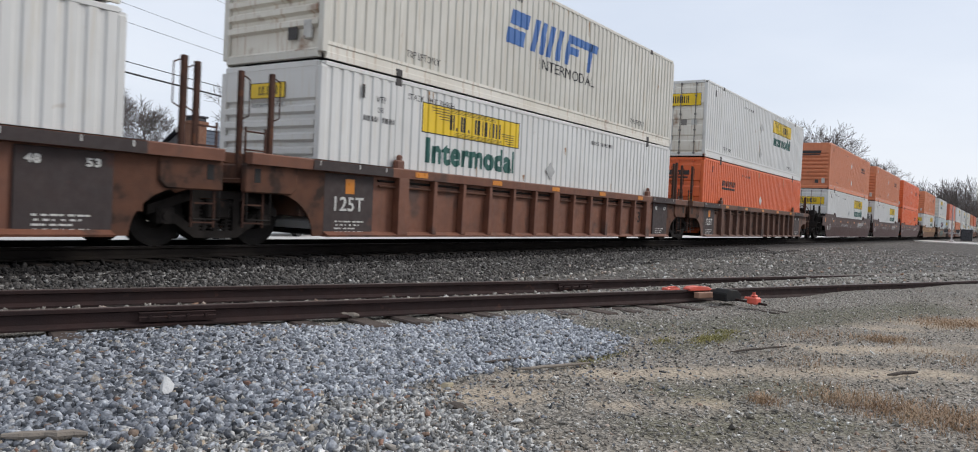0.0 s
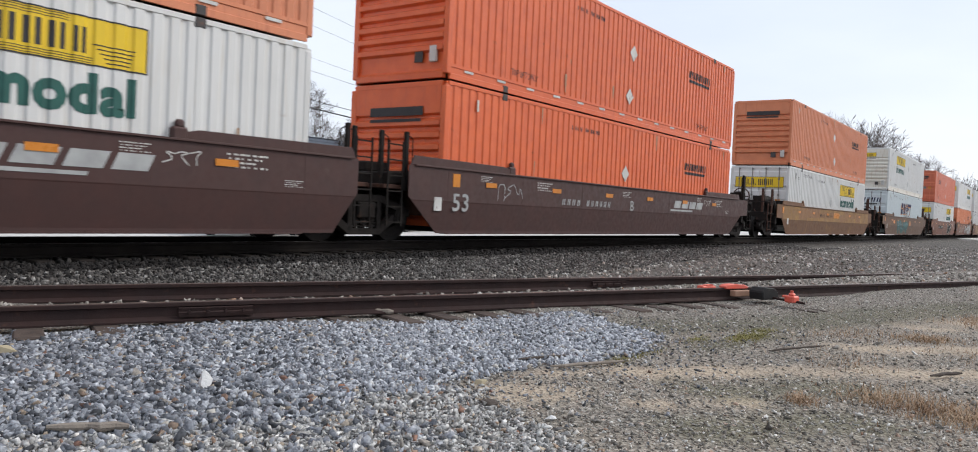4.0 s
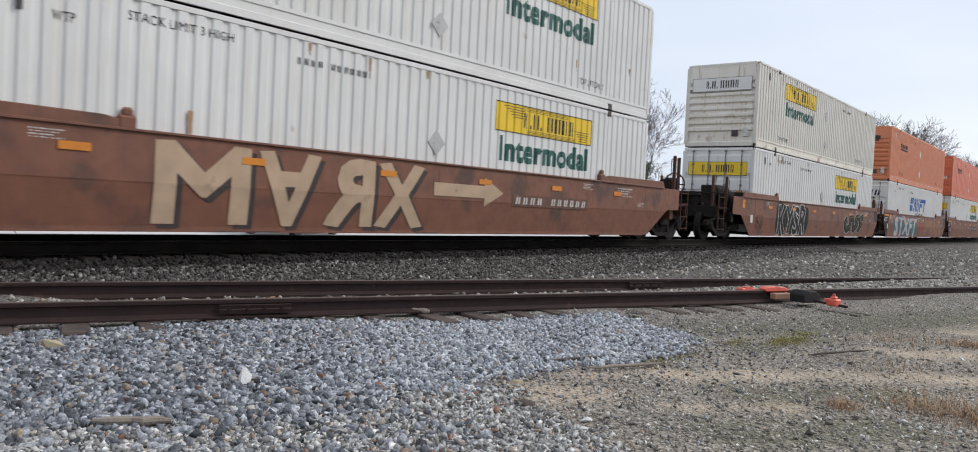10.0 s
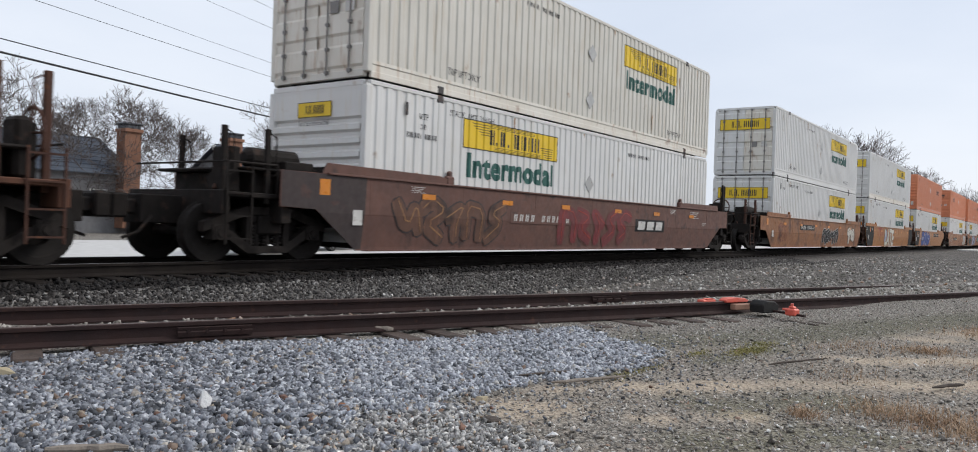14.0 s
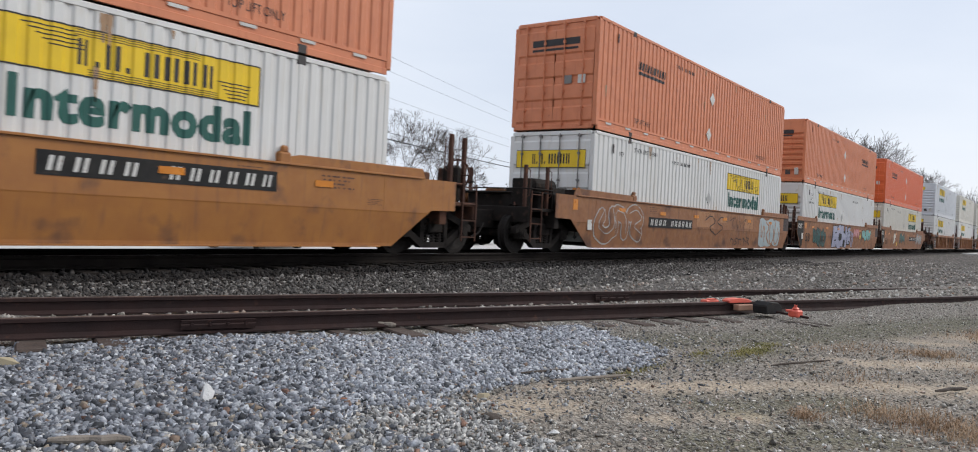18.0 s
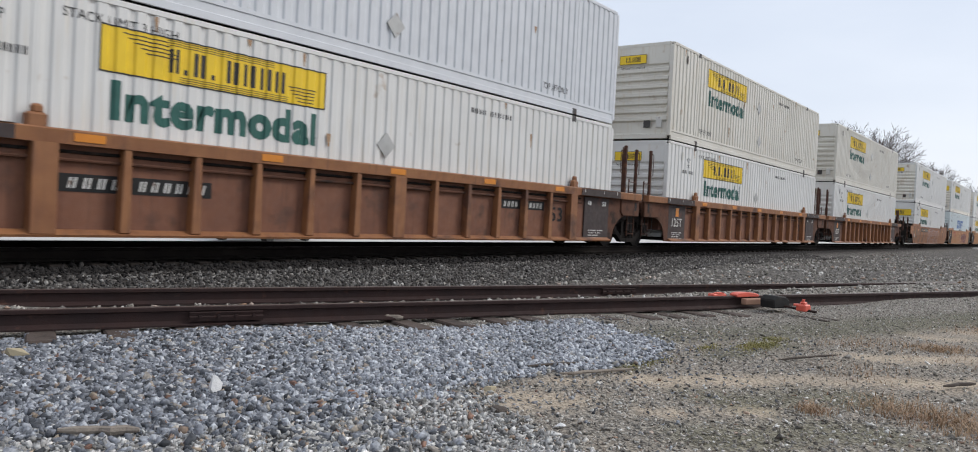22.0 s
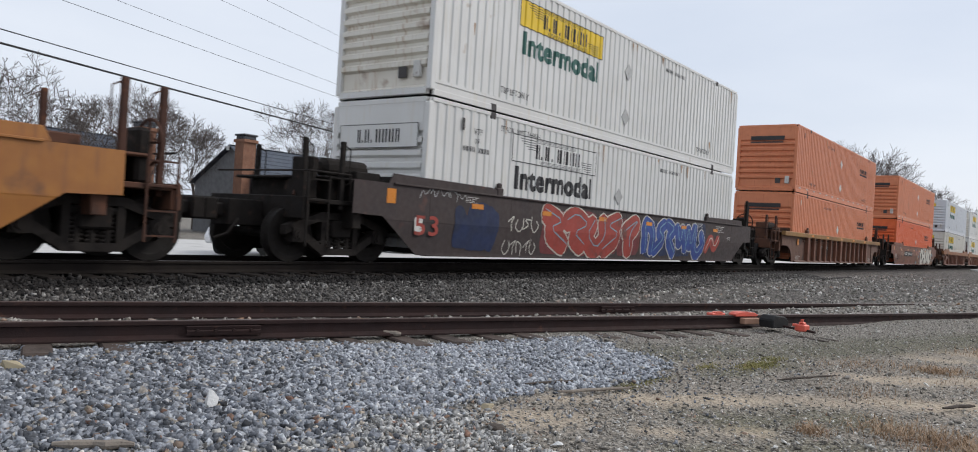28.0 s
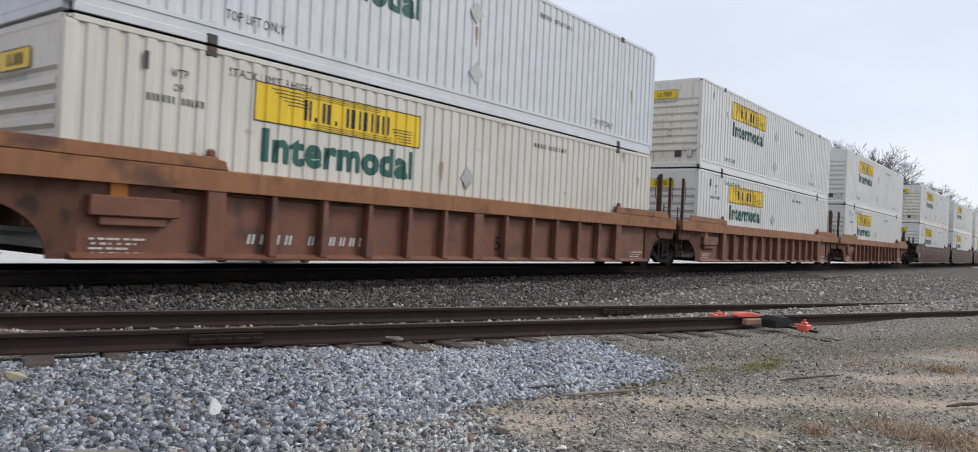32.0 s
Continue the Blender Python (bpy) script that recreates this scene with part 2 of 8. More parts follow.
def box_bm(*boxes, bevel=0.0, into=None):
    """Boxes (x0, x1, y0, y1, z0, z1) in one bmesh, with chamfered edges."""
    bm = into or bmesh.new()
    for x0, x1, y0, y1, z0, z1 in boxes:
        vs = [bm.verts.new((x, y, z)) for x in (x0, x1) for y in (y0, y1) for z in (z0, z1)]
        for f in ((0, 1, 3, 2), (4, 6, 7, 5), (0, 4, 5, 1), (2, 3, 7, 6), (0, 2, 6, 4), (1, 5, 7, 3)):
            bm.faces.new([vs[i] for i in f])
    if bevel:
        bmesh.ops.bevel(bm, geom=list(bm.edges), offset=bevel, segments=1, affect="EDGES", profile=0.5)
    return bm


def done(bm, name):
    bmesh.ops.recalc_face_normals(bm, faces=list(bm.faces))
    me = bpy.data.meshes.new(name)
    bm.to_mesh(me)
    bm.free()
    return me


def boxes(name, *bx, bevel=0.0):
    return done(box_bm(*bx, bevel=bevel), name)


def prism(name, outline, y0, y1, bevel=0.0):
    """A plate with an outline in x and z, from y0 to y1."""
    bm = bmesh.new()
    a = [bm.verts.new((x, y0, z)) for x, z in outline]
    b = [bm.verts.new((x, y1, z)) for x, z in outline]
    bm.faces.new(a)
    bm.faces.new(b[::-1])
    for i in range(len(a)):
        j = (i + 1) % len(a)
        bm.faces.new((a[j], a[i], b[i], b[j]))
    if bevel:
        bmesh.ops.bevel(bm, geom=list(bm.edges), offset=bevel, segments=1, affect="EDGES", profile=0.5)
    return done(bm, name)


def sweep(name, profile, x0, x1):
    """A bar along x with a closed profile in y and z."""
    bm = bmesh.new()
    a = [bm.verts.new((x0, y, z)) for y, z in profile]
    b = [bm.verts.new((x1, y, z)) for y, z in profile]
    bm.faces.new(a)
    bm.faces.new(b[::-1])
    for i in range(len(a)):
        j = (i + 1) % len(a)
        bm.faces.new((a[j], a[i], b[i], b[j]))
    return done(bm, name)


def tube_bm(bm, p, q, r0, r1=None, n=8, cap=True):
    r1 = r0 if r1 is None else r1
    p, q = Vector(p), Vector(q)
    d = (q - p).normalized()
    u = d.orthogonal().normalized()
    w = d.cross(u)
    ra = [bm.verts.new(p + (u * math.cos(k) + w * math.sin(k)) * r0) for k in [2 * math.pi * i / n for i in range(n)]]
    rb = [bm.verts.new(q + (u * math.cos(k) + w * math.sin(k)) * r1) for k in [2 * math.pi * i / n for i in range(n)]]
    for i in range(n):
        bm.faces.new((ra[i], ra[(i + 1) % n], rb[(i + 1) % n], rb[i]))
    if cap:
        bm.faces.new(ra[::-1])
        bm.faces.new(rb)


def tubes(name, *segs, n=8):
    bm = bmesh.new()
    for s in segs:
        tube_bm(bm, *s, n=n)
    return done(bm, name)


def part(name, me, mat, parent, label="", m=None):
    """One mesh object under a thing or a part; the meshes are shared, the material belongs to the object."""
    ob = new(name, me)
    if not me.materials:
        me.materials.append(None)
    ob.material_slots[0].link = "OBJECT"
    ob.material_slots[0].material = M[mat] if isinstance(mat, str) else mat
    ob.parent = parent
    if m is not None:
        ob.matrix_basis = m
    if label:
        tagged(ob, label)
    if name in JOINED:
        tagged(ob, kind="stuff")
    return ob


JOINED = ("lettering", "mark", "mark_shadow", "number_stencil", "data_stencil", "scrollwork", "border", "end_mark", "strokes", "fill", "outline", "graffiti", "emblem")


def thing(name, label, category, group="", kind="", m=None):
    ob = tagged(new(name), label, category, group, kind)
    ob.empty_display_size = 0.3
    if m is not None:
        ob.matrix_basis = m
    return ob


CACHE = {}


def once(key, make, *args, **kw):
    if key not in CACHE:
        CACHE[key] = make(*args, **kw)
    return CACHE[key]


def letters_bm(text, x0, x1, z0, z1, slant=0.0):
    """Text in the built-in font as flat faces in the x-z plane, fitted to a rectangle."""
    cu = bpy.data.curves.new("letters", "FONT")
    cu.body, cu.resolution_u, cu.space_character = text, 3, 1.06
    ob = new("letters", cu)
    me = bpy.data.meshes.new_from_object(ob.evaluated_get(bpy.context.evaluated_depsgraph_get()))
    bpy.data.objects.remove(ob)
    bpy.data.curves.remove(cu)
    bm = bmesh.new()
    bm.from_mesh(me)
    bpy.data.meshes.remove(me)
    xs = [v.co.x for v in bm.verts]
    ys = [v.co.y for v in bm.verts]
    lx, hx, ly, hy = min(xs), max(xs), min(ys), max(ys)
    for v in bm.verts:
        fx, fz = (v.co.x - lx) / (hx - lx), (v.co.y - ly) / (hy - ly)
        v.co = (x0 + (x1 - x0) * fx + slant * (fz - 0.5) * (z1 - z0), 0, z0 + (z1 - z0) * fz)
    return bm


def fatten(bm, d):
    """A heavier face: the outline pushed out by d in its plane."""
    moves = {}
    for v in bm.verts:
        s = Vector((0, 0, 0))
        for e in v.link_edges:
            if len(e.link_faces) == 1:
                f = e.link_faces[0]
                t = (e.verts[1].co - e.verts[0].co).normalized()
                nrm = Vector((t.z, 0, -t.x))
                mid = (e.verts[0].co + e.verts[1].co) / 2
                if nrm.dot(f.calc_center_median() - mid) > 0:
                    nrm = -nrm
                s += nrm
        if s.length > 1e-6:
            moves[v] = s.normalized() * d
    for v, o in moves.items():
        v.co += o


# ---- shipping containers: 16.15 m long, 2.59 m wide, 2.90 m high; x = 0 at the leading end, y = 0 at the near side ----
CL, CW, CH = 16.154, 2.59, 2.896
POSTS = (2.0, 14.154)


def wave(kind):
    """The side wall's section: places along x and depth behind the outer face."""
    xs, ys = [0.0, 0.14], [0.0, 0.0]
    pitch, deep = (0.2545, 0.024) if kind == "ribs" else (0.61, 0.03)
    for a, b in ((0.14, POSTS[0] - 0.06), (POSTS[0] + 0.06, POSTS[1] - 0.06), (POSTS[1] + 0.06, CL - 0.14)):
        n = max(1, round((b - a) / pitch))
        p = (b - a) / n
        for i in range(n):
            o = a + i * p
            cuts = ((0.06, 0.0), (0.18, deep), (0.45, deep), (0.57, 0.0)) if kind == "ribs" else ((0.84, 0.0), (0.88, deep), (0.96, deep), (0.995, 0.0))
            for c, d in cuts:
                xs.append(o + c * p)
                ys.append(d)
        xs += [b, b + 0.001]
        ys += [0.0, 0.0]
    xs.append(CL)
    ys.append(0.0)
    return np.array(xs), np.array(ys)


WAVES = {"ribs": wave("ribs"), "panels": wave("panels")}


def side_wall(kind):
    xs, ys = WAVES[kind]
    v, f = [], []
    for x, y in zip(xs, ys):
        v += [(x, y + 0.004, 0.30), (x, y + 0.004, CH - 0.07)]
    for i in range(len(xs) - 1):
        f.append((2 * i, 2 * i + 2, 2 * i + 3, 2 * i + 1))
    return mesh_of("side_wall", v, f)


def draped(bm, kind, name, lift=0.004):
    """Lays flat faces in the x-z plane on the side wall's waves."""
    xs, ys = WAVES[kind]
    lo, hi = min(v.co.x for v in bm.verts), max(v.co.x for v in bm.verts)
    for x in xs:
        if lo < x < hi:
            bmesh.ops.bisect_plane(bm, geom=list(bm.verts) + list(bm.edges) + list(bm.faces), plane_co=(x, 0, 0), plane_no=(1, 0, 0), dist=1e-5)
    for v in bm.verts:
        v.co.y = float(np.interp(v.co.x, xs, ys)) + 0.004 - lift
    return done(bm, name)


def quads_bm(rects, slant=0.0):
    """Flat bars (x0, x1, z0, z1) in the x-z plane; slant leans them forward."""
    bm = bmesh.new()
    for x0, x1, z0, z1 in rects:
        h = slant * (z1 - z0)
        bm.faces.new([bm.verts.new(c) for c in ((x0, 0, z0), (x1, 0, z0), (x1 + h, 0, z1), (x0 + h, 0, z1))])
    return bm


def row_of_blocks(x0, x1, z0, z1, widths, gap=0.25):
    """Plain upright bars in pairs, as wide as given, with gaps, fitted between x0 and x1; narrow ones are low dots."""
    total = sum(abs(w) for w in widths) + gap * (len(widths) - 1)
    k, x, out = (x1 - x0) / total, x0, []
    for w in widths:
        if w > 0:
            top = z1 if w > 0.35 else z0 + 0.22 * (z1 - z0)
            if w > 0.35:
                out += [(x, x + 0.34 * w * k, z0, top), (x + 0.62 * w * k, x + 0.96 * w * k, z0, top)]
            else:
                out.append((x, x + w * k, z0, top))
        x += (abs(w) + gap) * k
    return out


BANNER = (0.5, 0.2, 0.7, 0.2, -0.1, 0.75, 0.75, 0.75, 0.6)


def scroll_rects(x0, x1, z0, z1):
    w, h = x1 - x0, z1 - z0
    out = [(x0, x1, z0, z0 + 0.02), (x0, x1, z1 - 0.02, z1), (x0, x0 + 0.02, z0, z1), (x1 - 0.02, x1, z0, z1)]
    for i in range(5):
        out.append((x0 + w * (0.08 + 0.022 * i), x0 + w * (0.25 + 0.01 * i), z1 - h * (0.13 + 0.085 * i), z1 - h * (0.105 + 0.085 * i)))
        out.append((x1 - w * (0.2 - 0.012 * i), x1 - w * (0.05 + 0.004 * i), z0 + h * (0.46 - 0.085 * i), z0 + h * (0.435 - 0.085 * i)))
    for i in range(3):
        out.append((x0 + w * 0.25, x1 - w * 0.28, z1 - h * (0.07 + 0.05 * i), z1 - h * (0.055 + 0.05 * i)))
        out.append((x0 + w * 0.30, x1 - w * 0.2, z0 + h * (0.07 + 0.05 * i), z0 + h * (0.055 + 0.05 * i)))
    return out


def side_banner(root, x0, kind, paint, word="greenink"):
    x1, z0, z1 = x0 + 3.66, 1.97, 2.57
    k = (round(x0, 2), kind)
    p = part("banner", once(("ban", k), lambda: draped(quads_bm([(x0, x1, z0, z1)]), kind, "banner", 0.004)), paint, root, "yellow banner panel" if paint == "bannery" else "plain banner panel")
    part("scrollwork", once(("scr", k), lambda: draped(quads_bm(scroll_rects(x0, x1, z0, z1)), kind, "scrollwork", 0.007)), "ink", p)
    part("mark", once(("mrk", k), lambda: draped(quads_bm(row_of_blocks(x0 + 0.95, x0 + 2.85, z0 + 0.14, z1 - 0.14, BANNER, 0.3)), kind, "mark", 0.007)), "ink", p, "row of dark blocks")

    def words():
        bm = letters_bm("Intermodal", x0 + 0.2, x0 + 3.48, 1.40, 1.86)
        fatten(bm, 0.036)
        return draped(bm, kind, "lettering", 0.006)
    part("lettering", once(("int", k), words), word, root, "large dark green letters")


def end_banner(root, small, paint):
    y0, y1, z0, z1 = (0.85, 1.75, 2.28, 2.56) if small else (0.22, 2.36, 1.93, 2.4)
    k = "small" if small else "wide"

    def flat(rects, lift):
        bm = quads_bm([(-b, -a, c, d) for a, b, c, d in rects])
        for v in bm.verts:
            v.co = (-lift, -v.co.x, v.co.z)
        return bm
    lift = 0.017 if not small else 0.014
    p = part("end_banner", once(("eb", k), lambda: done(box_bm((-lift - 0.003, -lift, y0, y1, z0, z1)), "end_banner")), paint, root)
    w = y1 - y0
    # seen from ahead the row runs from y1 to y0
    blocks = [(y1 - (b - y0), y1 - (a - y0), c, d) for a, b, c, d in row_of_blocks(y0 + w * 0.24, y1 - w * 0.22, z0 + 0.22 * (z1 - z0), z1 - 0.22 * (z1 - z0), BANNER, 0.22)]
    part("mark", once(("ebm", k), lambda: done(flat(blocks, lift + 0.007), "mark")), "ink", p)
    edge = [(y0, y1, z0, z0 + 0.012), (y0, y1, z1 - 0.012, z1), (y0, y0 + 0.012, z0, z1), (y1 - 0.012, y1, z0, z1)]
    part("border", once(("ebb", k), lambda: done(flat(edge, lift + 0.007), "border")), "ink", p)
    if small:
        def words():
            bm = letters_bm("Intermodal", -1.7, -0.9, 2.13, 2.22)
            for v in bm.verts:
                v.co = (-0.02, -v.co.x, v.co.z)
            return done(bm, "lettering")
        part("lettering", once("eint", words), "ink", root)


def front_wall():
    zs, xs = [0.15, 0.2, 0.5], [0.0, 0.065, 0.065]
    n = 7
    for i in range(n):
        z = 0.5 + i * 0.242
        zs += [z + 0.03, z + 0.075, z + 0.165, z + 0.21]
        xs += [0.065, -0.01, -0.01, 0.065]
    zs += [2.22, 2.26, 2.72, 2.8]
    xs += [0.065, 0.004, 0.004, 0.0]
    v, f = [], []
    for x, z in zip(xs, zs):
        v += [(x, 0.12, z), (x, CW - 0.12, z)]
    for i in range(len(zs) - 1):
        f.append((2 * i, 2 * i + 2, 2 * i + 3, 2 * i + 1))
    return mesh_of("front_wall", v, f)


def door_leaf():
    """A pressed door leaf: raised bands between recessed seams, as thick as its frame."""
    prof = [(0.05, 0.12), (0.02, 0.12)]
    for z0, z1 in ((0.2, 0.62), (0.78, 1.22), (1.38, 1.82), (1.98, 2.66)):
        prof += [(0.02, z0), (-0.012, z0 + 0.05), (-0.012, z1 - 0.05), (0.02, z1)]
    prof += [(0.02, 2.78), (0.05, 2.78)]
    n = len(prof)
    v = [(x, y, z) for y in (0.0, 1.17) for x, z in prof]
    f = [(i, (i + 1) % n, n + (i + 1) % n, n + i) for i in range(n)] + [tuple(range(n)), tuple(range(2 * n - 1, n - 1, -1))]
    bm = bmesh.new()
    vs = [bm.verts.new(c) for c in v]
    for q in f:
        bm.faces.new([vs[i] for i in q])
    bmesh.ops.triangulate(bm, faces=[q for q in bm.faces if len(q.verts) > 4])
    return done(bm, "door")


def lock_rod():
    bm = bmesh.new()
    tube_bm(bm, (-0.045, 0, 0.08), (-0.045, 0, 2.82), 0.017, n=6)
    for z in (0.14, 0.55, 1.0, 1.6, 2.3, 2.76):
        box_bm((-0.065, 0.0, -0.035, 0.035, z - 0.03, z + 0.03), into=bm)
    return done(bm, "lock_rod")


C_MESH = {
    "run": done(quads_bm([(-1, 1, -0.35, 0), (-0.7, 0.8, -0.65, -0.35), (-0.3, 0.5, -1, -0.65)]), "rust_run"),
    "ribs": side_wall("ribs"), "panels": side_wall("panels"), "front": front_wall(), "leaf": door_leaf(), "rod": lock_rod(),
    "far": boxes("side_wall", (0.14, CL - 0.14, CW - 0.05, CW, 0.3, CH - 0.07)),
    "roof": boxes("roof", (0.06, CL - 0.06, 0.03, CW - 0.03, CH - 0.05, CH - 0.012)),
    "floor": boxes("floor_frame", (0.1, CL - 0.1, 0.06, CW - 0.06, 0.1, 0.2), *[(x, x + 0.08, 0.08, CW - 0.08, 0.02, 0.1) for x in np.linspace(0.6, 15.4, 16)]),
    "toprail": boxes("top_rail", (0.1, CL - 0.1, -0.004, 0.06, CH - 0.085, CH - 0.004), bevel=0.008),
    "bottomrail": sweep("bottom_rail", [(-0.004, 0.008), (-0.004, 0.11), (0.012, 0.12), (0.012, 0.235), (-0.004, 0.245), (-0.004, 0.305), (0.05, 0.305), (0.05, 0.008)], 0.1, CL - 0.1),
    "post": boxes("corner_post", (-0.006, 0.14, -0.008, 0.12, 0.1, CH - 0.1), bevel=0.015),
    "lift": boxes("lifting_post", (-0.05, 0.05, -0.006, 0.05, 0.3, CH - 0.08), bevel=0.012),
    "casting": boxes("corner_casting", (-0.09, 0.09, -0.012, 0.14, -0.03, 0.115), bevel=0.012),
    "header": boxes("end_header", (-0.004, 0.1, 0.1, CW - 0.1, CH - 0.11, CH - 0.004), bevel=0.01),
    "sill": boxes("end_sill", (-0.004, 0.1, 0.1, CW - 0.1, 0.02, 0.15), bevel=0.01),
    "rear": boxes("end_wall", (CL - 0.05, CL, 0.05, CW - 0.05, 0.1, CH - 0.05)),
    "tape": boxes("reflective_tape", (-0.15, 0.15, -0.008, -0.0045, 0.165, 0.215)),
    "slot": boxes("vent", (-0.035, 0.035, -0.012, 0.0, -0.12, 0.12), bevel=0.006),
    "placard": boxes("placard", (-0.16, 0.16, -0.012, 0.0, -0.16, 0.16), bevel=0.003),
    "box": boxes("document_box", (-0.05, 0.03, -0.09, 0.09, -0.16, 0.16), bevel=0.015),
    "plate": boxes("data_plate", (-0.016, 0.0, -0.11, 0.11, -0.11, 0.11), bevel=0.004),
}
LABELS = {"white": "white-painted", "cream": "aged cream-white", "grey": "pale grey", "ice": "pale blue-white", "orange": "bright orange", "salmon": "faded orange", "redorange": "red-orange"}
PAINTS = ("orange", "salmon", "redorange")
CONTAINERS = []


def small_text(key, text, x, z, w, h, kind):
    return once((key, kind), lambda: draped(letters_bm(text, x, x + w, z, z + h), kind, "lettering", 0.006))


def container(col, end, marks, kind, x, z, upper, where, rng):
    dirty = col in ("cream", "salmon", "redorange")
    endname = "double doors" if end == "D" else "ribbed front"
    root = thing("shipping_container", "%s corrugated container with %s, %s" % (LABELS[col], endname, where), "shipping container", "stacked containers on the train", m=pose(x, PT, z))
    wall = part("side_wall", C_MESH[kind], col, root)
    part("side_wall", C_MESH["far"], col, root)
    part("roof", C_MESH["roof"], col, root)
    part("floor_frame", C_MESH["floor"], "casting", root)
    part("bottom_rail", C_MESH["bottomrail"], "rustywhite" if col in ("white", "cream") and upper and rng.random() < 0.55 else col, root)
    part("bottom_rail", C_MESH["bottomrail"], col, root, m=pose(CL, CW, 0, 0, 0, 180))
    part("top_rail", C_MESH["toprail"], col, root)
    part("top_rail", C_MESH["toprail"], col, root, m=pose(CL, CW, 0, 0, 0, 180))
    for m in (pose(0, 0, 0), pose(CL, CW, 0, 0, 0, 180), pose(0, CW, 0, 0, 0, -90), pose(CL, 0, 0, 0, 0, 90)):
        part("corner_post", C_MESH["post"], col, root, m=m)
    for px_ in POSTS:
        part("lifting_post", C_MESH["lift"], col, root, m=pose(px_, 0, 0))
        part("corner_casting", C_MESH["casting"], "casting", root, m=pose(px_, 0, CH - 0.115))
        part("corner_casting", C_MESH["casting"], "casting", root, m=pose(px_, 0, 0.03))
    part("end_header", C_MESH["header"], col, root)
    part("end_sill", C_MESH["sill"], col, root)
    part("end_wall", C_MESH["rear"], col, root)
    if end == "D":
        for y0 in (0.12, 1.3):
            d = part("door", C_MESH["leaf"], "rustywhite" if col == "cream" or col == "white" and upper and y0 < 1 and rng.random() < 0.3 else col, root, m=pose(0.0, y0, 0))
            for y in (0.3, 0.88):
                part("lock_rod", C_MESH["rod"], "steel" if col not in PAINTS else col, d, m=pose(0, y, 0))
        part("data_plate", C_MESH["plate"], "amber" if rng.random() < 0.5 else "whiteink", root, m=pose(-0.02, 0.45, 1.3))
        part("data_plate", C_MESH["plate"], "steel", root, m=pose(-0.02, 0.85, 1.3))
    else:
        part("front_wall", C_MESH["front"], "rustywhite" if col in ("white", "cream") and upper and rng.random() < 0.6 else col, root)
        part("data_plate", C_MESH["plate"], "casting", root, m=pose(0.02, 0.75, 0.46))
        part("document_box", C_MESH["box"], "whiteink", root, m=pose(0.02, 0.36, 0.5))
    for sx in (1.05,):
        part("vent", C_MESH["slot"], "casting" if rng.random() < 0.6 else "cream", root, m=pose(sx, 0.0, CH - 0.38))
    # hazard placard holders half-way
    for zz in () if "SW" in marks else ((1.55,) if not upper else (0.75, 1.95)):
        part("placard", C_MESH["placard"], "whiteink" if col in PAINTS else "holder", root, m=pose(7.9 + rng.uniform(-0.2, 0.2), 0.0, zz, 0, 45, 0))
    txt = "ink"
    for _ in range(rng.randrange(3, 9)):
        sx = rng.uniform(0.4, CL - 0.6)
        zt = rng.choice((CH - 0.1, rng.uniform(0.8, 2.4)))
        w_, h_ = rng.uniform(0.015, 0.05), rng.uniform(0.08, 0.45)
        part("rust_run", C_MESH["run"], "stain", root, m=pose(sx, -0.002, zt) @ Matrix.Diagonal((w_, 1, h_, 1)))
    if upper:
        part("lettering", small_text("tlo", "TOP LIFT ONLY", 2.2, 0.42, 1.05, 0.14, kind), txt, root, "small dark letters")
        part("lettering", small_text("tlo2", "TOP LIFT ONLY", 12.75, 0.42, 1.05, 0.14, kind), txt, root, "small dark letters")
    if upper and col in PAINTS:
        for i in range(14):
            part("reflective_tape", C_MESH["tape"], "whiteink", root, m=pose(0.7 + i * 1.13, 0, 0.02))
    if not upper and col not in PAINTS:
        part("lettering", small_text("slh", "STACK LIMIT 3 HIGH", 2.3, 2.55, 1.5, 0.12, kind), txt, root, "small dark letters")
        part("lettering", small_text("wtp", "WTP", 1.4, 2.36, 0.26, 0.12, kind), txt, root, "small dark letters")
        if end == "F":
            part("lettering", small_text("wor", "OR", 1.46, 2.18, 0.15, 0.1, kind), txt, root, "small dark letters")
            part("number_stencil", once(("pin", kind), lambda: draped(quads_bm(row_of_blocks(1.08, 1.92, 2.0, 2.1, (0.6,) * 6 + (-0.5,) + (0.6,) * 5, 0.4)), kind, "number_stencil", 0.006)), txt, root)
    part("number_stencil", once(("nb", kind, "JL" in marks), lambda: draped(quads_bm(row_of_blocks(10.2 if "JL" in marks else 4.9, 11.6 if "JL" in marks else 6.3, 2.45, 2.55, (0.6,) * 4 + (-0.5,) + (0.6,) * 6, 0.5)), kind, "number_stencil", 0.006)), txt, root)
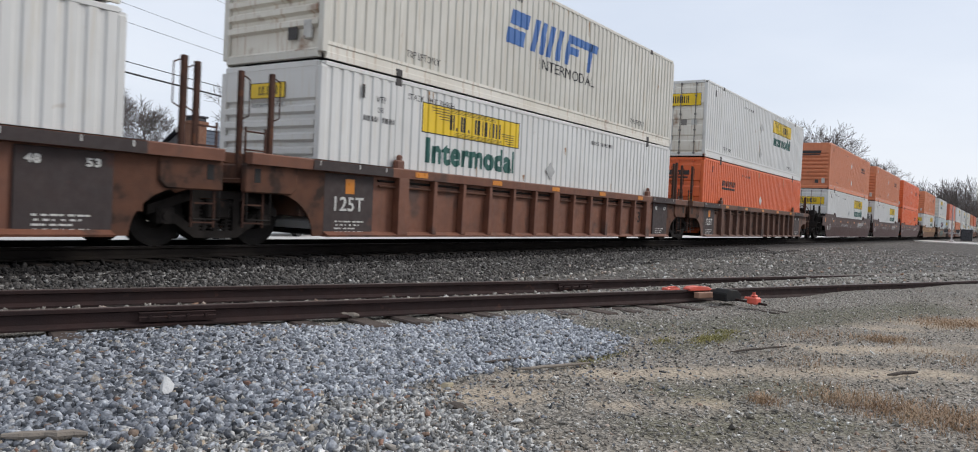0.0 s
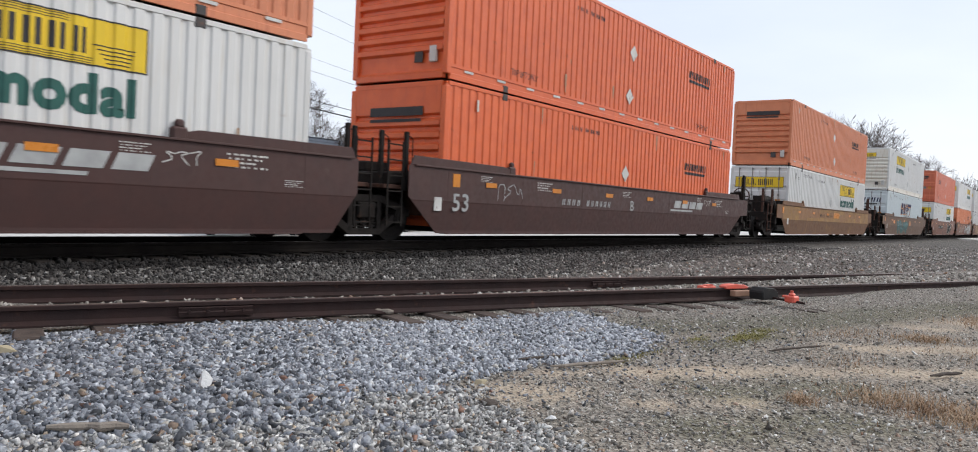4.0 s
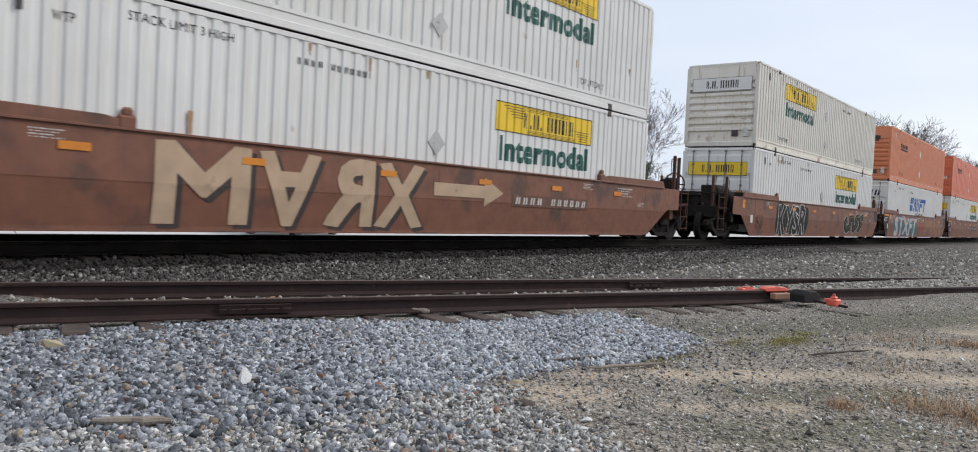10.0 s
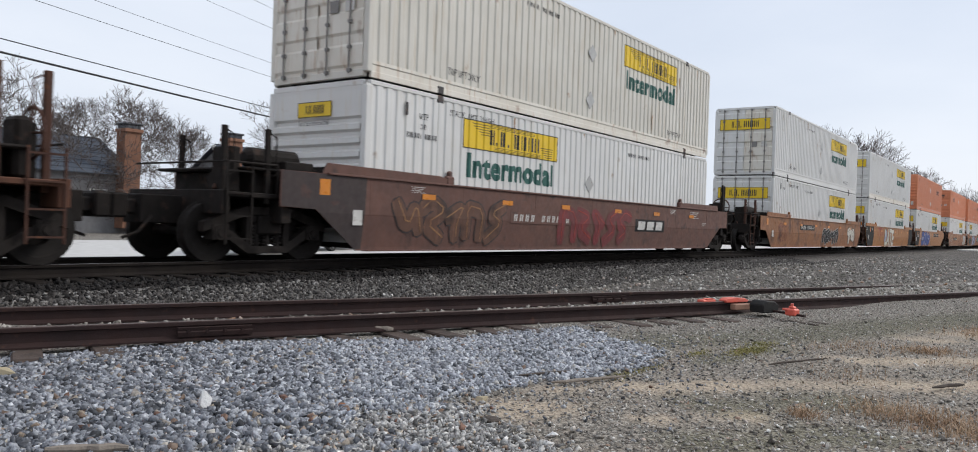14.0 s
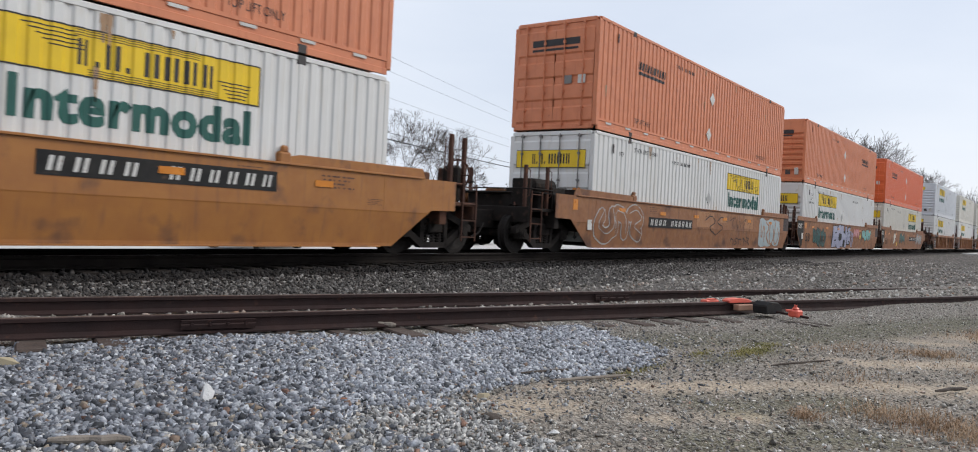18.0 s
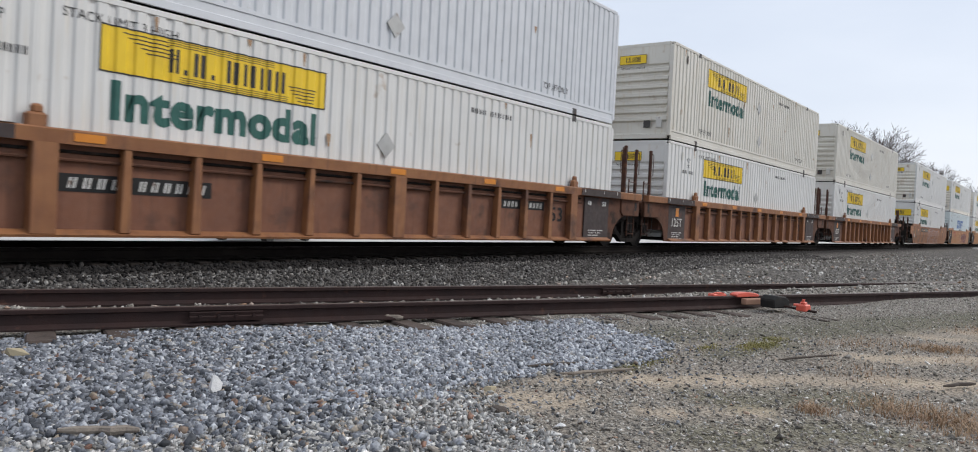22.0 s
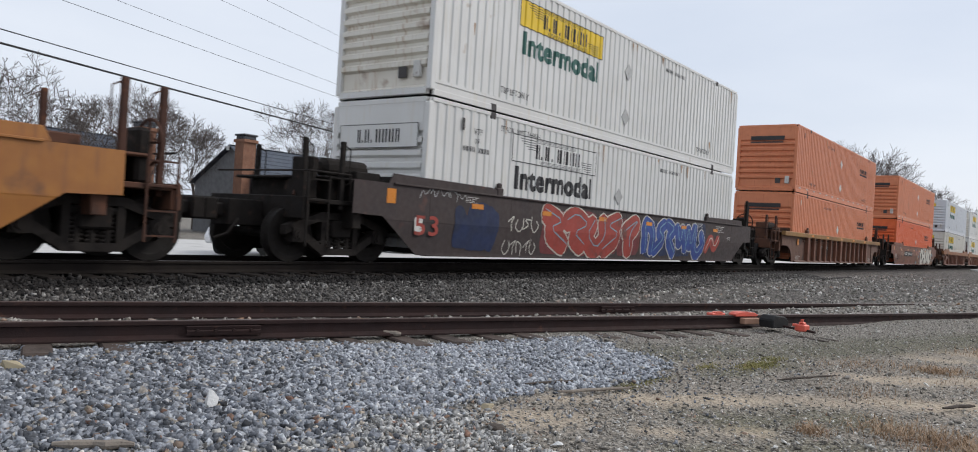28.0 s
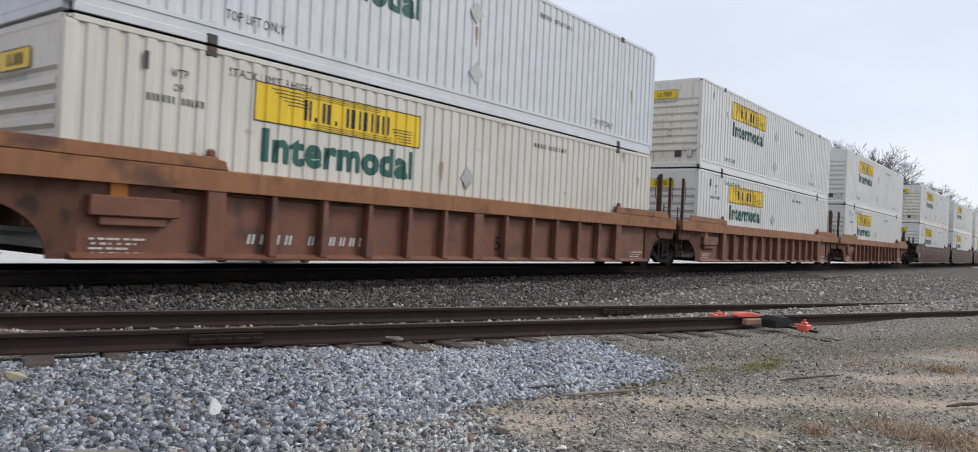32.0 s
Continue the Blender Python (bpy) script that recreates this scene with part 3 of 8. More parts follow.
    for mk in marks.split():
        if mk in ("JL", "JR", "JLw", "JLp"):
            side_banner(root, 2.75 if mk[1] == "L" else 9.75, kind, {"w": "white", "p": "bannery"}.get(mk[2:], "bannery"), "greenink" if not mk.endswith("w") else "ink")
        elif mk in ("SWb", "SWn"):
            z0, z1 = (1.43, 2.23)
            blocks = [(5.8, 6.66, z0 + 0.45, z1), (5.66, 6.5, z0, z0 + 0.36), (6.75, 7.05, z0, z1), (7.13, 7.42, z0, z1), (7.5, 7.8, z0, z1), (7.95, 8.25, z0, z1), (8.45, 8.7, z0, z1), (8.7, 9.25, z0 + 0.3, z0 + 0.5), (8.7, 9.5, z1 - 0.22, z1), (9.7, 9.95, z0, z1), (9.45, 10.4, z1 - 0.22, z1 + 0.001)]
            blocks = [(a, b - 0.06, c, d) for a, b, c, d in blocks]
            if mk == "SWn":
                sh = part("mark_shadow", once(("sws", kind), lambda: draped(quads_bm([(a - 0.08, b - 0.02, c - 0.07, d - 0.07) for a, b, c, d in blocks], 0.25), kind, "mark_shadow", 0.005)), "amber", root, "orange drop shadow")
            part("mark", once(("sw", kind), lambda: draped(quads_bm(blocks, 0.25), kind, "mark", 0.008)), "blueink" if mk == "SWb" else "navyink", root, "slanted blue blocks")
            part("lettering", once(("swi", kind), lambda: draped(letters_bm("INTERMODAL", 7.2, 10.2, 1.08, 1.34), kind, "lettering", 0.007)), "ink", root, "dark letters")
        elif mk in ("scR", "scL", "scl"):
            x0 = 12.0 if mk == "scR" else 2.3
            z0 = 1.8
            rects = row_of_blocks(x0, x0 + 1.8, z0 + 0.14, z0 + 0.36, (0.7,) * 4 + (0.4,) + (0.7,) * 4, 0.14) + [(x0 + 0.03, x0 + 1.75, z0, z0 + 0.085)]
            part("mark", once((mk, kind), lambda: draped(quads_bm(rects, 0.12), kind, "mark", 0.008)), "ink", root, "row of black blocks underlined")
        elif mk == "E":
            end_banner(root, False, "bannery")
        elif mk == "Ew":
            end_banner(root, False, "white")
        elif mk == "e":
            end_banner(root, True, "bannery")
        elif mk == "Es":
            def slanted():
                bm = quads_bm(row_of_blocks(-2.2, -0.45, 2.1, 2.4, (0.75, 0.9, 0.4, 0.6, 0.6), 0.25), 0.25)
                for v in bm.verts:
                    v.co = (-0.02, -v.co.x, v.co.z)
                return done(bm, "end_mark")
            part("end_mark", once("esm", slanted), "navyink", root, "row of slanted navy bars")
            part("end_mark", once("esm2", lambda: boxes("end_mark", *[(-0.022, -0.016, y, y + 0.1, 1.92, 2.02) for y in np.arange(0.65, 1.9, 0.13)])), "ink", root)
        elif mk == "Ec":
            p = part("end_mark", once("ecm", lambda: boxes("end_mark", (-0.022, -0.016, 0.55, 2.0, 2.22, 2.4), (-0.022, -0.016, 0.6, 2.0, 2.1, 2.16))), "ink", root)
    CONTAINERS.append((root, x, z))
    return root


SIDE_Y, FOLD_Y = -0.09, -0.03


def laid(bm, name, lift):
    """Lays flat faces in the x-z plane on the folded side of a smooth car."""
    for z in (0.23, 0.8):
        bmesh.ops.bisect_plane(bm, geom=list(bm.verts) + list(bm.edges) + list(bm.faces), plane_co=(0, 0, z), plane_no=(0, 0, 1), dist=1e-5)
    for v in bm.verts:
        v.co.y = float(np.interp(v.co.z, (0.14, 0.23, 0.8, 1.44), (FOLD_Y, FOLD_Y, SIDE_Y, SIDE_Y))) - lift + v.co.y
    return done(bm, name)


def blob_bm(shapes):
    bm = bmesh.new()
    for i, pts in enumerate(shapes):
        bm.faces.new([bm.verts.new((x, -0.0004 * (i % 7), z)) for x, z in pts])
    bmesh.ops.triangulate(bm, faces=list(bm.faces))
    return bm


# ---- well cars: one unit under each stack; x = 0 at the stack's leading end, z = 0 on the railhead ----
def well_side(l_coupled, r_coupled):
    """The smooth side: a plate with a fold half-way down, raked at both ends."""
    lx, rx = (-1.85 if l_coupled else -1.05), (CL + (1.9 if r_coupled else 1.05))
    zs = [1.44, 1.40, 0.87, 0.85, 0.80, 0.78, 0.23, 0.175]
    ys = [SIDE_Y, SIDE_Y, SIDE_Y, SIDE_Y, SIDE_Y, SIDE_Y + 0.005, FOLD_Y, FOLD_Y]

    def ends(z):
        k = min(1, max(0, (0.86 - z) / 0.72))
        over = 0.7 if z < 0.86 else 0.0
        return lx + (over + k * 1.05 if l_coupled else k * 0.95), rx - (over + k * 1.05 if r_coupled else k * 0.5)
    bm = bmesh.new()
    rows = []
    for z, y in zip(zs, ys):
        a, b = ends(z)
        xs = np.linspace(a, b, 13)
        rows.append([[bm.verts.new((x, y + d, z)) for x in xs] for d in (0.0, 0.018)])
    for r0, r1 in zip(rows[:-1], rows[1:]):
        for i in range(12):
            bm.faces.new((r0[0][i], r1[0][i], r1[0][i + 1], r0[0][i + 1]))
            bm.faces.new((r0[1][i + 1], r1[1][i + 1], r1[1][i], r0[1][i]))
    for r0, r1 in zip(rows[:-1], rows[1:]):
        for e in (0, 12):
            bm.faces.new((r0[0][e], r0[1][e], r1[1][e], r1[0][e]))
    for e in (0, -1):
        for i in range(12):
            bm.faces.new((rows[e][0][i], rows[e][0][i + 1], rows[e][1][i + 1], rows[e][1][i]))
    return done(bm, "side_sill")


def arch_plate():
    """The ribbed car's end plate with its wheel arch, at the leading end."""
    out = [(0.25, 1.3), (-1.55, 1.3), (-1.55, 0.86)]
    for i in range(9):
        k = math.pi * i / 8
        out.append((-0.95 + 0.85 * math.sin(k / 2) * (1 if i else 0.0), 0.86 - 0.68 * (1 - math.cos(k / 2))))
    out += [(0.25, 0.18)]
    return prism("end_plate", out, -0.05, -0.02)


WHEEL_R = 0.45


def wheel_mesh():
    prof = [(0.0, 0.10), (0.0, 0.20), (0.10, 0.20), (0.13, 0.34), (0.14, 0.36), (0.14, WHEEL_R), (0.02, WHEEL_R - 0.005), (0.0, WHEEL_R + 0.03), (-0.03, WHEEL_R + 0.02), (-0.03, 0.36), (0.02, 0.33), (-0.02, 0.20), (-0.03, 0.10)]
    n, v, f = 28, [], []
    for i in range(n):
        a = 2 * math.pi * i / n
        v += [(r * math.cos(a), -y, r * math.sin(a)) for y, r in prof]
    k = len(prof)
    for i in range(n):
        j = (i + 1) % n
        for c in range(k - 1):
            f.append((i * k + c, i * k + c + 1, j * k + c + 1, j * k + c))
    return mesh_of("wheel", v, f, smooth=False)


def ring(name, r, t, n=20, spokes=4):
    bm = bmesh.new()
    pts = [(0.0, r * math.cos(2 * math.pi * i / n), r * math.sin(2 * math.pi * i / n)) for i in range(n)]
    for i in range(n):
        tube_bm(bm, pts[i], pts[(i + 1) % n], t, n=6, cap=False)
    for s in range(spokes):
        tube_bm(bm, (0, 0, 0), pts[s * n // spokes], t * 0.8, n=5)
    tube_bm(bm, (-0.03, 0, 0), (0.05, 0, 0), t * 2.5, n=8)
    return done(bm, name)


def truck_frame():
    """A cast side frame: arched top, sloping tension members, columns beside the springs, bearing boxes."""
    bm = bmesh.new()
    top = [(-1.16, 0.46), (-1.16, 0.6), (-0.42, 0.85), (0.42, 0.85), (1.16, 0.6), (1.16, 0.46), (0.36, 0.73), (-0.36, 0.73)]
    low = [(-0.98, 0.5), (-0.38, 0.13), (0.38, 0.13), (0.98, 0.5), (0.8, 0.54), (0.3, 0.24), (-0.3, 0.24), (-0.8, 0.54)]
    for outline, t in ((top, 0.075), (low, 0.07)):
        a = [bm.verts.new((x, -t, z)) for x, z in outline]
        b = [bm.verts.new((x, t, z)) for x, z in outline]
        bm.faces.new(a)
        bm.faces.new(b[::-1])
        for i in range(8):
            j = (i + 1) % 8
            bm.faces.new((a[j], a[i], b[i], b[j]))
    bmesh.ops.triangulate(bm, faces=[f for f in bm.faces if len(f.verts) > 4])
    for s in (-1, 1):
        box_bm((min(s * 0.3, s * 0.41), max(s * 0.3, s * 0.41), -0.064, 0.064, 0.2, 0.78), (s * 0.89 - 0.14, s * 0.89 + 0.14, -0.1, 0.09, 0.34, 0.57), into=bm)
    return done(bm, "side_frame")


T_MESH = {
    "frame": truck_frame(),
    "wheel": wheel_mesh(),
    "axle": tubes("axle", ((0, 0.0, WHEEL_R), (0, 2.0, WHEEL_R), 0.08), n=10),
    "springs": tubes("spring_nest", *[((x, -0.01, 0.24), (x, -0.01, 0.6), 0.045) for x in (-0.2, 0.0, 0.2)], *[((x - 0.085, -0.02, 0.27 + 0.055 * i), (x + 0.085, -0.02, 0.285 + 0.055 * i), 0.018) for i in range(6) for x in (-0.2, 0.0, 0.2)], ((-0.3, 0.0, 0.66), (0.3, 0.0, 0.66), 0.055), n=8),
    "cap": tubes("bearing_cap", ((0, -0.12, 0.45), (0, 0.0, 0.45), 0.12), ((0, -0.14, 0.45), (0, -0.1, 0.45), 0.07), n=12),
    "bolster": boxes("bolster", (-0.22, 0.22, 0.1, 2.2, 0.42, 0.72), bevel=0.03),
    "brakebeam": boxes("brake_beam", (-0.05, 0.05, 0.25, 1.75, 0.36, 0.46), bevel=0.015),
    "housing": boxes("brake_housing", (-0.08, 0.12, -0.2, 0.2, -0.55, 0.2), bevel=0.05),
    "hand": ring("brake_wheel", 0.32, 0.022),
}
POST_Z = 2.05


def guide_post(low, top, w):
    """A stout post with a bent grab iron beside its head."""
    bm = box_bm((-w, w, -w * 0.85, w * 0.85, low, top), bevel=0.012)
    z = top - 0.75
    for p, q in (((w, 0, z), (w + 0.11, -0.02, z + 0.06)), ((w + 0.11, -0.02, z + 0.06), (w + 0.11, -0.02, top - 0.12)), ((w + 0.11, -0.02, top - 0.12), (w, 0, top - 0.06))):
        tube_bm(bm, p, q, 0.011, n=5)
    return done(bm, "guide_post")


def ladder_mesh(x0, x1, y, z0, z1, rungs, t=0.014):
    """Two stiles and their rungs in one piece of flat bar."""
    xs = [x0 - t, x0 + t, x1 - t, x1 + t]
    zs = [z0]
    for i in range(rungs):
        c = z0 + (z1 - z0) * (i + 0.25) / (rungs - 0.5)
        zs += [c - t * 0.85, c + t * 0.85]
    zs.append(z1)
    bm = bmesh.new()
    grid = {(i, j): bm.verts.new((x, y - t, z)) for i, x in enumerate(xs) for j, z in enumerate(zs)}
    for j in range(len(zs) - 1):
        for i in (0, 1, 2):
            if i != 1 or j % 2 == 1:
                bm.faces.new((grid[i, j], grid[i + 1, j], grid[i + 1, j + 1], grid[i, j + 1]))
    ext = bmesh.ops.extrude_face_region(bm, geom=list(bm.faces))
    for v in ext["geom"]:
        if isinstance(v, bmesh.types.BMVert):
            v.co.y += 2 * t
    bmesh.ops.delete(bm, geom=[v for v in bm.verts if not v.link_faces], context="VERTS")
    return done(bm, "ladder")


def coupled_end():
    """Meshes of an end with a coupler, at the leading end."""
    m = {}
    m["platform"] = boxes("end_platform", (-2.75, -0.15, 0.05, 2.54, 0.98, 1.06), (-2.8, -2.65, 0.05, 2.54, 0.72, 1.08), (-1.75, -1.55, 0.0, 2.59, 0.6, 1.0), bevel=0.012)
    m["sill"] = boxes("draft_sill", (-3.45, -0.1, 1.05, 1.54, 0.55, 0.98), (-0.35, -0.1, 0.02, 2.57, 0.55, 1.36), bevel=0.015)
    m["coupler"] = boxes("coupler", (-3.84, -3.4, 1.18, 1.42, 0.68, 0.9), (-3.86, -3.62, 1.08, 1.52, 0.62, 0.98), bevel=0.03)
    m["bulk"] = boxes("end_bulkhead", (-0.2, -0.12, 0.05, 2.54, 1.06, 1.62), bevel=0.01)
    m["stop"] = boxes("end_stop", (-1.72, -1.6, -0.35, 0.35, 1.06, 1.42), bevel=0.01)
    m["cyl"] = tubes("brake_cylinder", ((-2.3, 1.0, 1.25), (-1.75, 1.0, 1.25), 0.16), ((-1.75, 1.0, 1.25), (-1.3, 1.0, 1.25), 0.05), n=12)
    m["lever"] = tubes("brake_lever", ((-2.55, 0.6, 1.1), (-2.2, 0.9, 1.5), 0.025), ((-2.2, 0.9, 1.5), (-1.5, 1.3, 1.42), 0.022), ((-1.5, 1.3, 1.42), (-0.6, 1.3, 1.42), 0.018), n=6)
    m["post"] = guide_post(0.9, POST_Z, 0.045)
    m["tall"] = guide_post(0.9, 2.4, 0.048)
    m["ladder"] = ladder_mesh(-2.72, -2.28, 0.0, 0.28, 1.45, 4)
    m["rail"] = tubes("handrail", ((-2.7, 0.05, 1.5), (-1.8, 0.05, 1.5), 0.016), ((-2.7, 0.05, 1.06), (-2.7, 0.05, 1.5), 0.016), ((-1.8, 0.05, 1.06), (-1.8, 0.05, 1.5), 0.016), ((-2.7, 0.05, 1.5), (-2.7, 2.5, 1.5), 0.016), n=6)
    m["tank"] = tubes("air_reservoir", ((-0.95, 0.9, 1.28), (-0.95, 2.0, 1.28), 0.2), ((-0.95, 0.82, 1.28), (-0.95, 0.9, 1.28), 0.1, 0.2), ((-0.95, 2.0, 1.28), (-0.95, 2.08, 1.28), 0.2, 0.1), n=14)
    m["deck"] = boxes("equipment_deck", (-2.35, -0.25, 0.08, 2.5, 1.40, 1.45), (-2.1, -0.4, 0.25, 2.35, 1.06, 1.40), (-2.5, -2.3, 0.3, 0.75, 1.06, 1.75), (-1.5, -0.9, 0.25, 0.7, 1.45, 1.6), bevel=0.02)
    m["tank2"] = tubes("air_reservoir", ((-2.0, 0.55, 1.62), (-1.1, 0.55, 1.62), 0.17), ((-2.08, 0.55, 1.62), (-2.0, 0.55, 1.62), 0.09, 0.17), ((-1.1, 0.55, 1.62), (-1.02, 0.55, 1.62), 0.17, 0.09), ((-1.05, 0.55, 1.55), (-0.4, 0.7, 1.5), 0.03), n=12)
    m["hose"] = tubes("air_hose", ((-3.4, 0.85, 0.66), (-3.6, 0.85, 0.42), 0.025), ((-3.6, 0.85, 0.42), (-3.82, 0.88, 0.34), 0.025), n=6)
    m["box"] = boxes("control_valve", (-1.45, -1.15, 0.3, 0.6, 1.06, 1.42), (-1.4, -1.2, 0.34, 0.56, 1.42, 1.5), bevel=0.03)
    return m


def jointed_end():
    m = {}
    m["platform"] = boxes("end_platform", (-1.5, -0.1, 0.1, 2.49, 0.98, 1.06), (-0.35, -0.1, 0.02, 2.57, 0.5, 1.36), bevel=0.012)
    m["sill"] = boxes("draft_sill", (-1.77, -0.1, 0.95, 1.64, 0.62, 0.98), bevel=0.015)
    m["post"] = guide_post(0.95, POST_Z, 0.045)
    m["tall"] = guide_post(0.95, 2.75, 0.045)
    m["ladder"] = ladder_mesh(-1.5, -1.12, -0.02, 0.3, 1.85, 6)
    m["casting"] = prism("end_casting", [(-1.55, 0.84), (-0.62, 0.84), (-0.5, 0.94), (-0.5, 1.3), (-1.2, 1.36), (-1.55, 1.28)], -0.09, 0.02, 0.02)
    # a thin plate on the casting, coloured black for the shade inside a slot
    m["slot"] = boxes("casting_slot", (-1.38, -1.26, -0.094, -0.088, 1.0, 1.22), bevel=0.002)
    m["step"] = tubes("step_loop", ((-1.5, -0.08, 0.84), (-1.5, -0.08, 0.42), 0.013), ((-1.5, -0.08, 0.42), (-1.05, -0.08, 0.42), 0.013), ((-1.05, -0.08, 0.42), (-1.05, -0.08, 0.84), 0.013), n=6)
    m["box"] = boxes("control_valve", (-0.9, -0.5, 0.4, 0.75, 1.06, 1.3), (-1.3, -0.2, 0.2, 2.3, 1.04, 1.3), (-1.2, -0.5, 0.9, 1.6, 1.3, 1.5), bevel=0.03)
    return m


END_C, END_J = coupled_end(), jointed_end()
RIB_X = [2.1 + 1.0 * i for i in range(13)]
W_MESH = {
    "guard": prism("end_guard", [(-1.0, 1.44), (2.25, 1.44), (2.2, 1.56), (2.0, 1.6), (-0.9, 1.62)], -0.085, -0.05, 0.006),
    "knob": boxes("guide_cone", (-0.12, 0.12, -0.1, 0.02, 1.42, 1.62), (-0.06, 0.08, -0.08, 0.0, 1.6, 1.72), bevel=0.03),
    "flange": boxes("top_flange", (-0.9, CL + 0.9, -0.125, -0.02, 1.425, 1.46), bevel=0.006),
    "lip": boxes("bottom_lip", (0.1, CL - 0.1, -0.06, 0.1, 0.16, 0.185)),
    "floor": boxes("well_floor", (0.2, CL - 0.2, 0.1, 2.49, 0.19, 0.255), *[(x, x + 0.2, 0.05, 2.54, 0.18, 0.26) for x in (0.3, 2.0, 5.0, 8.0, 11.0, 14.0, 15.6)]),
    "sheet": boxes("side_sheet", (0.1, CL - 0.1, -0.014, -0.004, 0.19, 1.3)),
    "chord": sweep("top_chord", [(-0.17, 1.28), (-0.18, 1.44), (-0.16, 1.46), (-0.004, 1.46), (-0.004, 1.28)], -1.5, CL + 1.5),
    "chord_b": sweep("top_chord", [(-0.19, 1.14), (-0.19, 1.42), (-0.16, 1.44), (-0.004, 1.44), (-0.004, 1.14)], -1.5, CL + 1.5),
    "bchord": sweep("bottom_chord", [(-0.16, 0.17), (-0.17, 0.2), (-0.05, 0.26), (-0.004, 0.26), (-0.004, 0.17)], 0.15, CL - 0.15),
    "cover": boxes("chord_cover", (-1.0, 1.0, -0.188, -0.176, 1.285, 1.445), (-1.0, 1.0, -0.18, -0.06, 1.461, 1.466)),
    "tick": boxes("chalk_mark", (-0.012, 0.012, -0.191, -0.187, 1.36, 1.44)),
    "valve": boxes("valve_box", (0.35, 1.55, -0.14, -0.016, 0.72, 0.98), (0.5, 1.4, -0.1, -0.016, 0.6, 0.72), bevel=0.015),
    "rib": prism("rib", [(-0.075, 0.22), (0.075, 0.22), (0.05, 1.29), (-0.05, 1.29)], -0.16, -0.012, 0.012),
    "broad": prism("rib", [(-0.15, 0.2), (0.15, 0.2), (0.15, 1.29), (-0.15, 1.29)], -0.172, -0.012, 0.012),
    "panel": boxes("end_panel", (-0.62, 0.62, -0.052, -0.014, 0.2, 1.26), bevel=0.01),
    "pad": boxes("side_pad", (-0.75, 0.75, -0.1, 0.02, 1.455, 1.5), bevel=0.012),
    "reflector": boxes("reflector", (-0.19, 0.19, -0.004, 0.0, -0.05, 0.05)),
    "card": boxes("notice_plate", (-0.11, 0.11, -0.005, 0.0, -0.13, 0.13)),
    "seam": boxes("weld_seam", (-0.007, 0.007, -0.003, 0.0, 0.83, 1.42)),
    "stencil": done(quads_bm([(0.11 * j + 0.03 * (i % 2), 0.11 * j + 0.08 + 0.02 * ((i + j) % 3 - 1), -0.06 * i, -0.06 * i + 0.026) for i in range(4) for j in range(7 - i % 3)]), "data_stencil"),
    "arch": arch_plate(),
    "pipe": tubes("brake_pipe", ((1.5, -0.03, 1.2), (14.6, -0.03, 1.2), 0.022), n=6),
}
UPPER_Y, LOWER_Y = -0.07, 0.0
CARS = []


def lettering(text, x, z, w, h, mat, root, y=-0.1, slant=0.0, fat=0.0, label="stencilled characters"):
    def make():
        bm = letters_bm(text, 0, w, 0, h, slant)
        if fat:
            fatten(bm, fat)
        return done(bm, "lettering")
    return part("lettering", once(("car", text, w, h, slant, fat), make), mat, root, label, m=pose(x, y, z))


def truck(root, x):
    for y, yaw in ((0.36, 0), (2.23, 180)):
        fr = part("side_frame", T_MESH["frame"], "truckiron", root, m=pose(x, y, 0, 0, 0, yaw))
        part("spring_nest", T_MESH["springs"], "truckiron", fr)
        for s in (-0.89, 0.89):
            part("bearing_cap", T_MESH["cap"], "truckiron", fr, m=pose(s, 0, 0))
    for s in (-0.89, 0.89):
        ax = part("axle", T_MESH["axle"], "under", root, m=pose(x + s, 0.295, 0))
        part("wheel", T_MESH["wheel"], "wheel", ax, m=pose(0, 0.345, WHEEL_R))
        part("wheel", T_MESH["wheel"], "wheel", ax, m=pose(0, 1.655, WHEEL_R, 0, 0, 180))
        part("brake_beam", T_MESH["brakebeam"], "under", root, m=pose(x + s * 0.45, 0.3, 0))
    part("bolster", T_MESH["bolster"], "under", root, m=pose(x, 0.14, 0))


